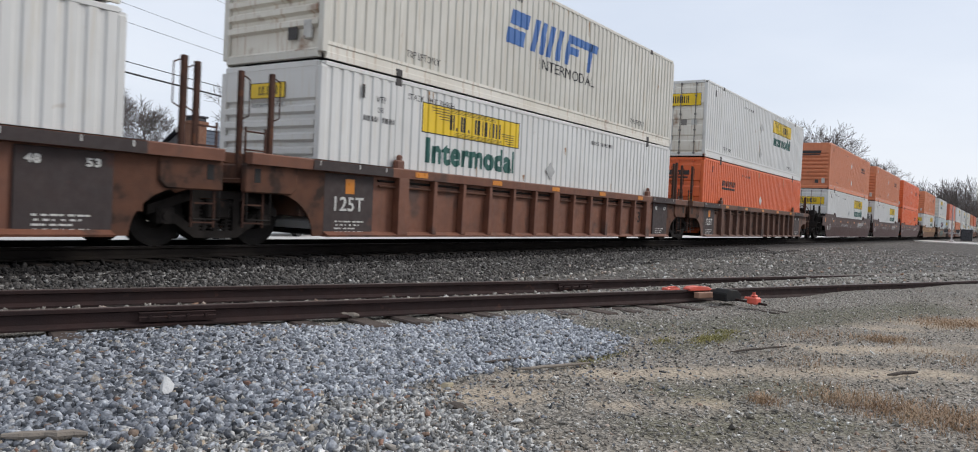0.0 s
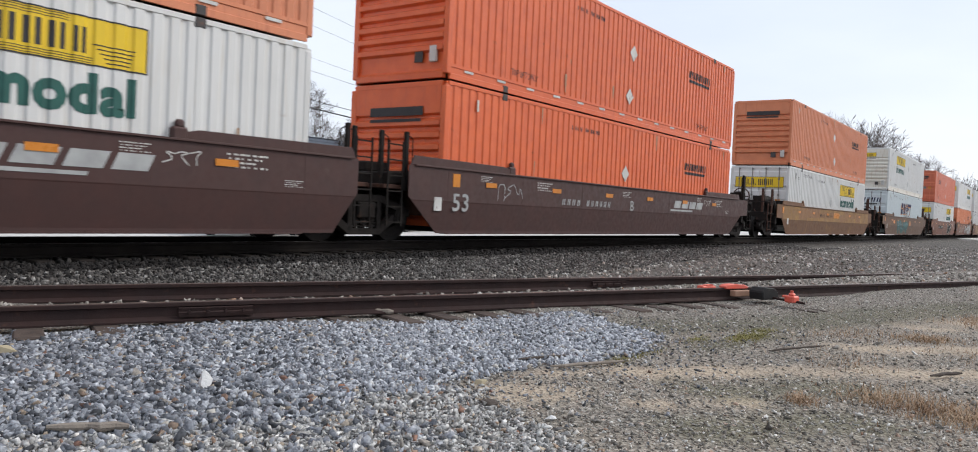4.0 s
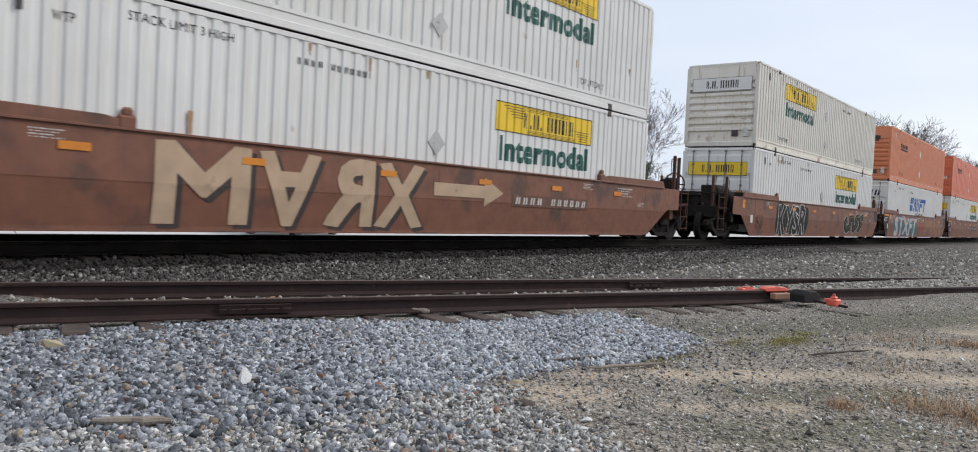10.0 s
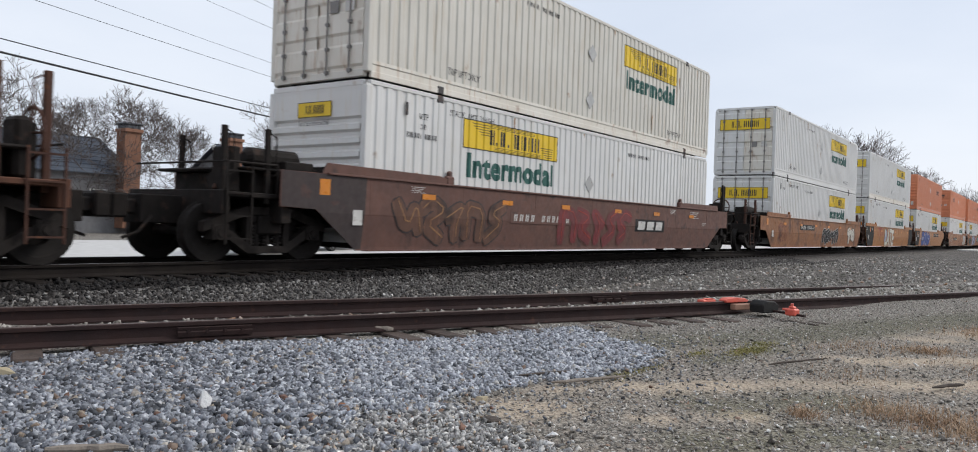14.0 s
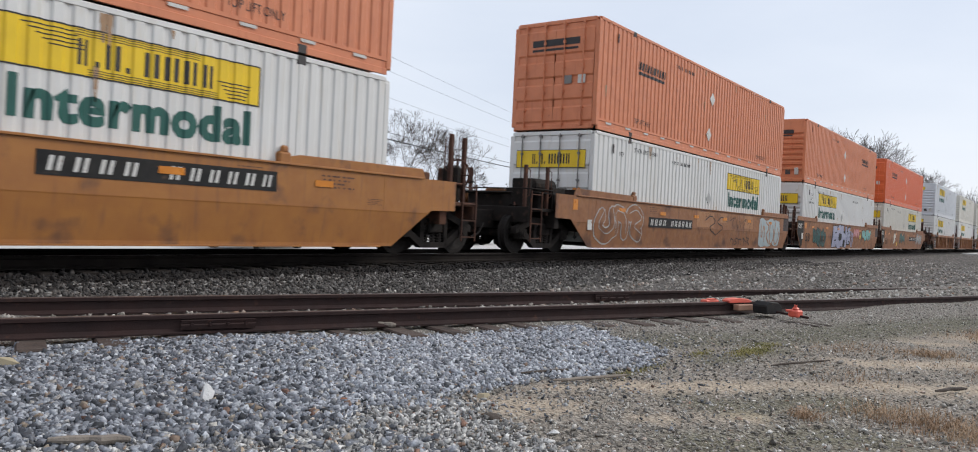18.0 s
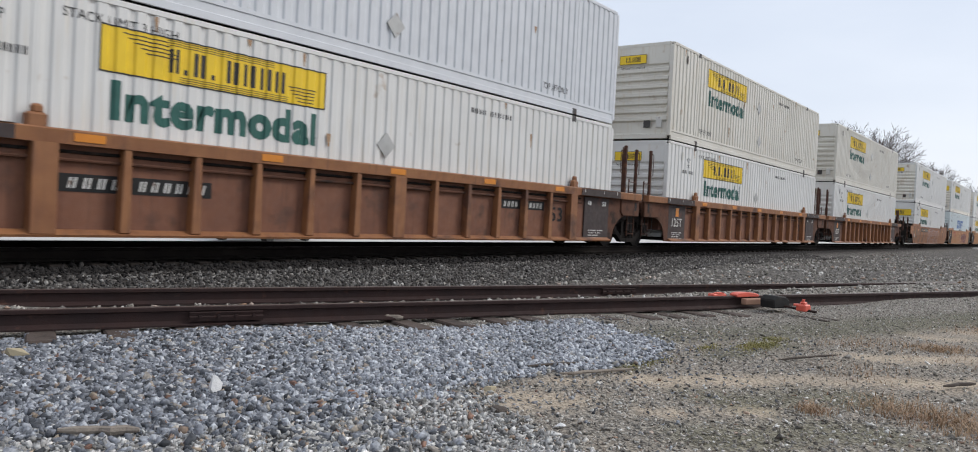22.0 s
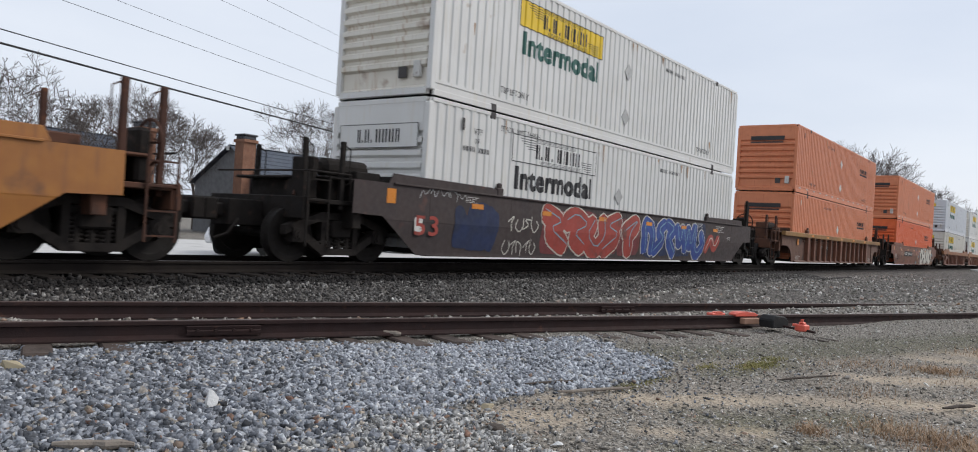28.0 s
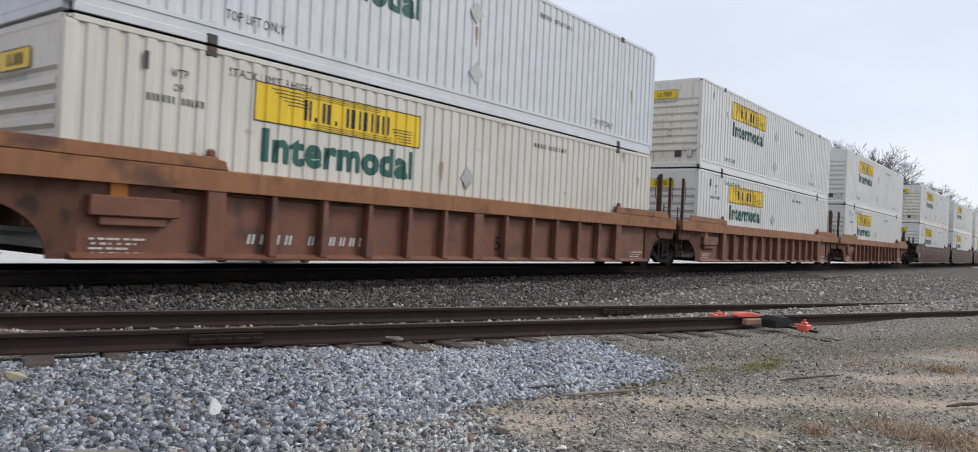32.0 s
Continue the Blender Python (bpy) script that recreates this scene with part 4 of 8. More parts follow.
def car_end(root, right, coupled, body, posts, wheel, ribbed=False):
    f = (lambda m: pose(CL, CW, 0, 0, 0, 180) @ m) if right else (lambda m: m)
    # the far end is the leading end turned round, so near-side fittings go to the other side there
    near = (lambda y: CW - y) if right else (lambda y: y)
    mesh = END_C if coupled else END_J
    brownish = body in ("brown", "dullbrown", "rustorange", "umber", "gold")
    skin = body if body == "yellow" and right else "endbrown" if brownish and (right or ribbed) else "under"
    gear = "endbrown" if skin == "yellow" else skin if ribbed else "under"
    part("end_platform", mesh["platform"], "post" if not (coupled or ribbed) else "endbrown" if skin == "yellow" else skin, root, m=f(pose(0, 0, 0)))
    part("draft_sill", mesh["sill"], skin if ribbed else "under", root, m=f(pose(0, 0, 0)))
    part("ladder", mesh["ladder"], posts, root, m=f(pose(0, near(0.03), 0)))
    if coupled:
        part("coupler", mesh["coupler"], "under", root, m=f(pose(0, 0, 0)))
        part("end_bulkhead", mesh["bulk"], skin, root, m=f(pose(0, 0, 0)))
        for sy in (0.4, 2.19):
            part("end_stop", mesh["stop"], skin, root, m=f(pose(0, sy, 0)))
        part("brake_cylinder", mesh["cyl"], "under", root, m=f(pose(0, 0, 0)))
        part("brake_lever", mesh["lever"], "post", root, m=f(pose(0, 0, 0)))
        part("handrail", mesh["rail"], "truckiron", root, m=f(pose(0, 0, 0)))
        part("equipment_deck", mesh["deck"], gear, root, m=f(pose(0, 0, 0)) if not right else f(pose(0, CW, 0)) @ Matrix.Scale(-1, 4, (0, 1, 0)))
        if not right:
            part("air_reservoir", mesh["tank2"], "under", root)
        part("air_hose", mesh["hose"], "under", root, m=f(pose(0, 0, 0)))
        part("control_valve", mesh["box"], "truckiron", root, m=f(pose(0, near(0) if not right else 0.6, 0)))
        part("air_reservoir", mesh["tank"], "truckiron", root, m=f(pose(0, 0, 0)))
        for px_, py in ((-1.95, near(0.12)), (-2.6, near(0.3)), (-1.95, near(2.4))):
            part("guide_post", mesh["tall" if right else "post"], posts, root, m=f(pose(px_, py, 0)))
        if wheel:
            part("brake_wheel", T_MESH["hand"], "post", root, m=f(pose(-2.45, near(0.35), 1.62)))
            part("brake_housing", T_MESH["housing"], "under", root, m=f(pose(-2.3, near(0.35), 1.6)))
    else:
        part("control_valve", mesh["box"], gear, root, m=f(pose(0, 0, 0)))
        if ribbed:
            # the near side of the trailing end is the mirror image of the leading end's
            side = pose(0, 0, 0) if not right else pose(CL, 0, 0) @ Matrix.Scale(-1, 4, (1, 0, 0))
            part("end_casting", mesh["casting"], skin, root, m=side)
            # black plate painted as the dark inside of a hole
            part("casting_slot", mesh["slot"], "charcoal", root, m=side)
            part("step_loop", mesh["step"], "truckiron", root, m=side)
        for px_, py in ((-0.95, near(0.1)), (-1.35, near(0.35))):
            part("guide_post", mesh["tall" if ribbed else "post"], posts, root, m=f(pose(px_, py, 0)))


def well_car(style, body, x, lc, rc, rng, dark_ends=False, wheel=False):
    kind = "smooth-sided" if style == "smooth" else "rib-sided"
    colour = {"brown": "rust-brown", "dullbrown": "dull brown", "purple": "purplish-brown", "maroon": "dark maroon", "rustorange": "orange-brown", "yellow": "faded yellow", "gold": "patched gold-brown", "umber": "greyish umber", "sooty": "sooty dark"}[body]
    root = thing("well_car", "%s %s steel railway well car carrying two stacked containers" % (colour, kind), "well car", "well cars of the train", m=pose(x, PT, RAIL_Z))
    flip = pose(CL, CW, 0, 0, 0, 180)
    part("well_floor", W_MESH["floor"], "under", root)
    if style == "smooth":
        me = once(("side", lc, rc), well_side, lc, rc)
        part("side_sill", me, body, root)
        part("side_sill", once(("side", rc, lc), well_side, rc, lc), body, root, m=flip)
        for q in (Matrix.Identity(4), flip):
            part("top_flange", W_MESH["flange"], body, root, m=q)
            part("end_guard", W_MESH["guard"], body, root, m=q)
            part("end_guard", W_MESH["guard"], body, root, m=q @ Matrix.Translation((CL, 0, 0)) @ Matrix.Scale(-1, 4, (1, 0, 0)))
        for kx in (2.3, CL - 2.3):
            part("guide_cone", W_MESH["knob"], body, root, m=pose(kx, 0, 0))
        part("bottom_lip", W_MESH["lip"], body, root)
        for i in range(6):
            part("reflector", W_MESH["reflector"], "amber", root, m=pose(1.6 + i * 2.6 + rng.uniform(-0.1, 0.1), SIDE_Y - 0.012, 1.18))
        part("notice_plate", W_MESH["card"], "amber", root, m=pose(-0.95 if lc else 0.35, SIDE_Y - 0.001, 1.22))
        part("notice_plate", W_MESH["card"], "whiteink", root, m=pose(-0.2, SIDE_Y - 0.001, 0.74))
        for x_ in (0.1, 2.72, 5.4, 8.08, 10.76, 13.44, 16.05):
            part("weld_seam", W_MESH["seam"], body, root, m=pose(x_, SIDE_Y, 0))
        for x_, z_, w_ in ((14.6, 1.3, 1.0), (13.0, 1.33, 0.6), (1.15, 1.34, 0.55), (15.65, 0.98, 0.5)) + (((7.6, 1.3, 0.7), (3.3, 1.32, 0.9)) if rng.random() < 0.5 else ()):
            part("data_stencil", W_MESH["stencil"], "whiteink" if body in ("maroon", "sooty", "purple", "brown") else "dullbrown", root, m=pose(x_, SIDE_Y - 0.004, z_) @ Matrix.Diagonal((w_, 1, w_, 1)))
        if dark_ends and not rc:
            part("end_panel", once("dpR", lambda: laid(blob_bm([[(15.4, 1.43), (17.16, 1.43), (17.16, 0.88), (16.7, 0.2), (15.4, 0.2)]]), "end_panel", 0.004)), "charcoal", root, "black-painted end of the side")
        if dark_ends and not lc:
            part("end_panel", once("dpL", lambda: laid(blob_bm([[(-1.03, 1.43), (1.45, 1.43), (1.45, 0.2), (-0.12, 0.2), (-1.02, 0.88)]]), "end_panel", 0.004)), "charcoal", root, "black-painted end of the side")
    else:
        chord = W_MESH["chord_b" if style == "deep" else "chord"]
        for q in (Matrix.Identity(4), flip):
            part("side_sheet", W_MESH["sheet"], {"golden": "dullbrown"}.get(style, "sheet" if body == "rustorange" else body), root, m=q)
            part("top_chord", chord, {"golden": "goldband", "deep": "rustorange"}.get(style, body), root, m=q)
            part("bottom_chord", W_MESH["bchord"], body, root, m=q)
            part("end_plate", W_MESH["arch"], "endbrown" if body != "dullbrown" else body, root, m=q)
            part("end_plate", W_MESH["arch"], "endbrown" if body != "dullbrown" else body, root, m=q @ Matrix.Translation((CL, 0, 0)) @ Matrix.Scale(-1, 4, (1, 0, 0)))
        for i, rx in enumerate(RIB_X):
            part("rib", W_MESH["broad" if i in (0, 6, 12) else "rib"], body if style != "golden" else "brown", root, m=pose(rx, 0, 0))
        for rx in (0.75, CL - 0.75):
            if style == "ribbed":
                part("end_panel", W_MESH["panel"], "sooty", root, m=pose(rx, 0, 0))
        part("brake_pipe", W_MESH["pipe"], "under", root)
        part("brake_pipe", W_MESH["pipe"], "endbrown", root, m=pose(0, -0.03, -0.1))
        if style == "deep":
            for q in (pose(0, -0.1, 0), pose(CL, -0.1, 0) @ Matrix.Scale(-1, 4, (1, 0, 0))):
                part("end_guard", W_MESH["guard"], "rustorange", root, m=q)
            part("valve_box", W_MESH["valve"], "brown", root)
        for x_ in (0.75, CL - 0.75) if style == "ribbed" else ():
            cover = part("chord_cover", W_MESH["cover"], "sooty", root, m=pose(x_, 0, 0))
            for k in (-0.85, 0.1, 0.8):
                part("chalk_mark", W_MESH["tick"], "whiteink", cover, m=pose(k, 0, 0))
        for kx in (2.0, CL - 2.0):
            part("guide_cone", W_MESH["knob"], body, root, m=pose(kx, -0.05, 0))
        part("notice_plate", W_MESH["card"], "amber", root, m=pose(0.75, -0.053, 1.05))
        part("data_stencil", W_MESH["stencil"], "whiteink", root, m=pose(0.4, -0.056, 0.42))
        part("data_stencil", W_MESH["stencil"], "whiteink", root, m=pose(CL - 1.15, -0.056, 0.42))
        for i in range(5):
            part("reflector", W_MESH["reflector"], "amber", root, m=pose(2.6 + i * 2.7, -0.178, 1.37))
    posts = "post" if body not in ("maroon", "sooty", "purple") else "under"
    car_end(root, False, lc, body, posts, False, style != "smooth")
    car_end(root, True, rc, body, posts, wheel, style != "smooth")
    truck(root, -1.75)
    if rc:
        truck(root, CL + 1.75)
    CARS.append((root, x))
    return root


# ---- the train: it runs towards -x along the main line ----
PT, RAIL_Z = 9.82, 0.26
Z_LOW, Z_UP = 0.53, 3.456
# style, paint, coupled ahead, coupled behind, lower container (paint, end, marks, wall), upper container
UNITS = [
    (-10.21, "ribbed", "brown", 1, 0, ("white", "F", "JL e", "ribs"), ("white", "F", "JL", "ribs")),
    (9.44, "ribbed", "brown", 0, 0, ("white", "F", "JL e", "ribs"), ("cream", "F", "SWb", "ribs")),
    (29.13, "ribbed", "dullbrown", 0, 1, ("orange", "D", "scl Ec", "ribs"), ("white", "D", "JR E", "ribs")),
    (53.04, "smooth", "maroon", 1, 0, ("white", "D", "JR E", "ribs"), ("salmon", "F", "scR Ec", "ribs")),
    (72.94, "smooth", "maroon", 0, 0, ("white", "D", "JR E", "ribs"), ("salmon", "F", "scR Ec", "ribs")),
    (92.48, "smooth", "maroon", 0, 1, ("orange", "F", "scR Ec", "ribs"), ("orange", "F", "scR Ec", "ribs")),
    (116.23, "smooth", "gold", 1, 1, ("white", "D", "JR E", "ribs"), ("salmon", "F", "scR Ec", "ribs")),
    (140.09, "smooth", "umber", 1, 1, ("ice", "D", "SWn Es", "ribs"), ("white", "F", "JL e", "ribs")),
    (163.87, "smooth", "brown", 1, 0, ("white", "D", "JR E", "ribs"), ("redorange", "D", "scL Ec", "panels")),
    (183.67, "smooth", "brown", 0, 0, ("salmon", "F", "scR Ec", "ribs"), ("white", "D", "JR E", "ribs")),
    (203.45, "smooth", "brown", 0, 1, ("white", "D", "JR E", "ribs"), ("white", "D", "JR E", "ribs")),
    (227.32, "smooth", "brown", 1, 0, ("white", "D", "JR E", "ribs"), ("cream", "F", "JL Ew", "ribs")),
    (247.06, "smooth", "brown", 0, 0, ("white", "D", "SWb Es", "ribs"), ("salmon", "F", "scL Ec", "ribs")),
    (266.70, "smooth", "brown", 0, 1, ("white", "D", "JR E", "ribs"), ("redorange", "D", "scL Ec", "panels")),
    (290.59, "smooth", "purple", 1, 1, ("white", "F", "JL e", "ribs"), ("cream", "D", "JR E", "ribs")),
    (314.40, "smooth", "rustorange", 1, 0, ("white", "D", "JR E", "ribs"), ("white", "D", "JR E", "ribs")),
    (334.35, "smooth", "yellow", 0, 0, ("white", "D", "JR E", "ribs"), ("white", "D", "JR E", "ribs")),
    (354.19, "smooth", "yellow", 0, 1, ("white", "D", "JR E", "ribs"), ("salmon", "F", "scR Ec", "ribs")),
    (377.86, "smooth", "rustorange", 1, 0, ("white", "D", "JR E", "ribs"), ("salmon", "D", "scL Ec", "ribs")),
    (397.53, "smooth", "rustorange", 0, 0, ("white", "F", "JL E", "ribs"), ("salmon", "F", "scR Ec", "ribs")),
    (417.12, "smooth", "rustorange", 0, 1, ("cream", "D", "JR E", "ribs"), ("orange", "D", "scL Ec", "ribs")),
    (440.97, "ribbed", "rustorange", 1, 0, ("white", "F", "JL e", "ribs"), ("grey", "F", "JL e", "ribs")),
    (460.57, "ribbed", "rustorange", 0, 0, ("white", "F", "JL e", "ribs"), ("cream", "F", "JL e", "ribs")),
    (480.29, "ribbed", "rustorange", 0, 1, ("white", "F", "JL e", "ribs"), ("cream", "F", "JL e", "ribs")),
    (504.12, "smooth", "rustorange", 1, 0, ("white", "F", "JL E", "ribs"), ("white", "F", "JL e", "ribs")),
    (523.83, "smooth", "yellow", 0, 0, ("ice", "F", "SWb Es", "ribs"), ("white", "F", "JL E", "ribs")),
    (543.75, "smooth", "yellow", 0, 1, ("white", "F", "JL e", "ribs"), ("white", "F", "JL e", "ribs")),
    (567.61, "smooth", "sooty", 1, 1, ("white", "F", "JLw Ew", "ribs"), ("white", "F", "JL e", "ribs")),
    (591.27, "golden", "dullbrown", 1, 1, ("salmon", "F", "scR Ec", "ribs"), ("salmon", "F", "scR Ec", "ribs")),
    (615.04, "smooth", "brown", 1, 1, ("orange", "F", "scR Ec", "ribs"), ("salmon", "F", "scR Ec", "ribs")),
    (638.73, "deep", "brown", 1, 0, ("cream", "F", "JL e", "ribs"), ("grey", "F", "JL e", "ribs")),
    (658.41, "deep", "brown", 0, 0, ("white", "F", "JL e", "ribs"), ("white", "F", "JL e", "ribs")),
    (678.10, "deep", "brown", 0, 1, ("white", "F", "JL e", "ribs"), ("white", "F", "JL e", "ribs")),
    (701.90, "smooth", "maroon", 1, 0, ("white", "F", "JL e", "ribs"), ("white", "F", "JL e", "ribs")),
    (721.60, "smooth", "maroon", 0, 0, ("white", "F", "JL e", "ribs"), ("white", "F", "JL e", "ribs")),
    (741.30, "smooth", "maroon", 0, 1, ("white", "F", "JL e", "ribs"), ("white", "F", "JL e", "ribs")),
    (765.10, "smooth", "brown", 1, 0, ("white", "F", "JL e", "ribs"), ("white", "F", "JL e", "ribs")),
    (784.80, "smooth", "brown", 0, 1, ("white", "F", "JL e", "ribs"), ("salmon", "F", "scR Ec", "ribs")),
    (808.60, "smooth", "brown", 1, 0, ("white", "F", "JL e", "ribs"), ("salmon", "F", "scR Ec", "ribs")),
    (828.30, "smooth", "brown", 0, 1, ("white", "F", "JL e", "ribs"), ("white", "F", "JL e", "ribs")),
]
# how far the train has run at each time
RUN = [(0, 0.0), (4, 80.64), (8, 160.88), (12, 240.92), (16, 320.63), (20, 399.55), (24, 478.13), (28, 556.6), (32, 634.32)]
rng = random.Random(7)
UNIT = []
for x, style, body, lc, rc, low, up in UNITS:
    car = well_car(style, body, x, bool(lc), bool(rc), rng, dark_ends=body == "yellow", wheel=bool(rc))
    container(*low, x, Z_LOW, False, "lower of a stack", rng)
    container(*up, x, Z_UP, True, "upper of a stack", rng)
    UNIT.append(car)



# ---- ground: one sheet to the horizon ----
SLOPE, N0 = -0.37, 7.82        # the side track's near rail: y = N0 + SLOPE * x
TRACK_A = math.degrees(math.atan(SLOPE))
NRM = Vector((-SLOPE, 1, 0)).normalized()


def smooth(a, b, v):
    k = np.clip((v - a) / (b - a), 0, 1)
    return k * k * (3 - 2 * k)


def ground_z(x, y):
    x, y = np.asarray(x, float), np.asarray(y, float)
    d = (y - N0 - SLOPE * x) * NRM.y
    z = -0.24 + 0.0 * x
    # the side track's bed, buried towards the yard
    bed = smooth(0.0, 0.3, d) * (1 - smooth(1.9, 3.0, d))
    z = z + bed * 0.05
    z = z + smooth(6.5, 22, x) * (1 - smooth(7.5, 8.6, y)) * 0.20
    z = z + 0.06 * smooth(-0.15, 0.6, inside_heap(x, y)) * (1 - smooth(-0.5, -0.1, d + 0.35 * smooth(4.0, 6.5, x)))
    # the main line's ballast
    z = np.maximum(z, -0.20 + 0.24 * smooth(7.7, 9.3, y) * (1 - smooth(12.6, 14.4, y)))
    z = z - 0.12 * smooth(13, 20, y)
    # low mounds in the gravel
    z = z + 0.03 * np.sin(1.3 * x + 0.7 * y) * np.sin(0.9 * y - 0.4 * x) * (1 - bed) * (y < 7.5)
    return z


def ground_sheet():
    def spread(near, far, n0, n1, c):
        a = np.linspace(-near, near, n0) + c
        g = np.geomspace(1, far / near, n1)[1:] * near
        return np.concatenate([(c - g)[::-1], a, c + g])
    xs, ys = spread(14, 2500, 200, 40, 13), spread(8.5, 2500, 130, 40, 6.5)
    gx, gy = np.meshgrid(xs, ys, indexing="ij")
    gz = ground_z(gx, gy)
    v = np.stack([gx, gy, gz], -1).reshape(-1, 3)
    nx, ny = len(xs), len(ys)
    i = (np.arange(nx - 1)[:, None] * ny + np.arange(ny - 1)[None, :]).reshape(-1)
    f = np.stack([i, i + ny, i + ny + 1, i + 1], -1)
    me = bpy.data.meshes.new("ground")
    me.from_pydata(v.tolist(), [], f.tolist())
    me.update()
    # what lies where: r = blue-grey ballast, g = tan dirt, b = dark main-line ballast
    X, Y = v[:, 0], v[:, 1]
    col = np.ones((len(v), 4))
    col[:, 0], col[:, 1], col[:, 2] = zones(X, Y)
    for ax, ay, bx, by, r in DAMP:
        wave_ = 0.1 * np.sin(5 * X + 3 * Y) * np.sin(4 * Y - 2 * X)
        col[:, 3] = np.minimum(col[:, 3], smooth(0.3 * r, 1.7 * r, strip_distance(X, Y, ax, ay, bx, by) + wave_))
    at = me.color_attributes.new("zones", "FLOAT_COLOR", "POINT")
    at.data.foreach_set("color", col.reshape(-1))
    return me


HEAP = ((8.0, 4.75), (7.5, 3.85), (6.85, 2.95), (5.75, 2.92), (5.15, 3.03), (4.6, 3.12), (4.1, 3.08), (3.7, 3.12), (3.4, 3.3), (2.98, 3.24), (2.62, 3.3), (2.3, 3.52), (2.02, 3.76), (1.6, 3.98), (0.8, 4.5), (-1, 5.4), (0, 7.8))
# where pale mixed stone covers the foot of the heap
FOOT = ((4.15, 3.2), (3.75, 2.75), (3.5, 2.1), (3.1, 1.3), (2.2, 0.6), (-0.5, 1.6), (-1.2, 5.2), (0.8, 4.7), (2.2, 3.9), (3.4, 3.5))
# strips of bare packed dirt: two ends and a half width
BARE = ((3.8, 3.0, 4.25, 2.55, 0.24), (4.5, 3.0, 5.3, 2.62, 0.1), (5.3, 2.6, 6.0, 2.05, 0.2), (6.0, 2.05, 6.7, 1.3, 0.17), (6.7, 1.3, 7.5, 0.4, 0.2), (7.9, 1.5, 9.6, 0.1, 0.26), (10.5, 1.3, 14.0, -0.6, 0.35), (4.4, 2.1, 5.2, 1.6, 0.09))


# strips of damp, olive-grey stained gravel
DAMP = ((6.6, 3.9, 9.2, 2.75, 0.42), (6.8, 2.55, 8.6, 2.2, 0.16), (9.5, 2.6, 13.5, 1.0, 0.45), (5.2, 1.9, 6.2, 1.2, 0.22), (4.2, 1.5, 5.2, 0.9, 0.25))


def strip_distance(X, Y, ax, ay, bx, by):
    k = np.clip(((X - ax) * (bx - ax) + (Y - ay) * (by - ay)) / ((bx - ax) ** 2 + (by - ay) ** 2), 0, 1)
    return np.hypot(X - ax - k * (bx - ax), Y - ay - k * (by - ay))


def inside_heap(X, Y, outline=HEAP):
    """Distance inside an outline, the heap's as a rule; negative outside."""
    near, inn = np.full(np.shape(X), 1e9), np.zeros(np.shape(X), bool)
    for (ax, ay), (bx, by) in zip(outline, outline[1:] + outline[:1]):
        near = np.minimum(near, strip_distance(X, Y, ax, ay, bx, by))
        cross = (ay > Y) != (by > Y)
        inn ^= cross & (X < (bx - ax) * (Y - ay) / (by - ay + 1e-12) + ax)
    return np.where(inn, near, -near) + 0.09 * np.sin(5.1 * X + 1.7 * Y) * np.sin(4.3 * Y - 2.2 * X) + 0.05 * np.sin(13 * X) * np.sin(11 * Y + 2)


def zones(X, Y):
    d = (Y - N0 - SLOPE * X) * NRM.y
    # fresh ballast heaped beside the side track
    pile = smooth(-0.12, 0.2, inside_heap(X, Y)) * (1 - smooth(-0.22, -0.08, d + 0.3 * smooth(4.0, 6.5, X)))
    main = smooth(7.2, 8.6, Y + 0.0 * X) * (1 - smooth(14, 15, Y)) + smooth(1.6, 2.2, d) * (Y < 9)
    bare = 0.0 * X
    for ax, ay, bx, by, r in BARE:
        bare = np.maximum(bare, 1 - smooth(0.3 * r, 1.5 * r, strip_distance(X, Y, ax, ay, bx, by) + 0.08 * np.sin(6 * X + 2 * Y) * np.sin(5 * Y - 3 * X)))
    dirt = (1 - pile) * (1 - np.clip(main, 0, 1)) * smooth(-0.9, -2.2, d) * (0.2 + 0.8 * bare) * (1 - 0.8 * smooth(-0.1, 0.3, inside_heap(X, Y, FOOT)))
    return np.clip(pile, 0, 1), np.clip(dirt, 0, 1), np.clip(main, 0, 1)


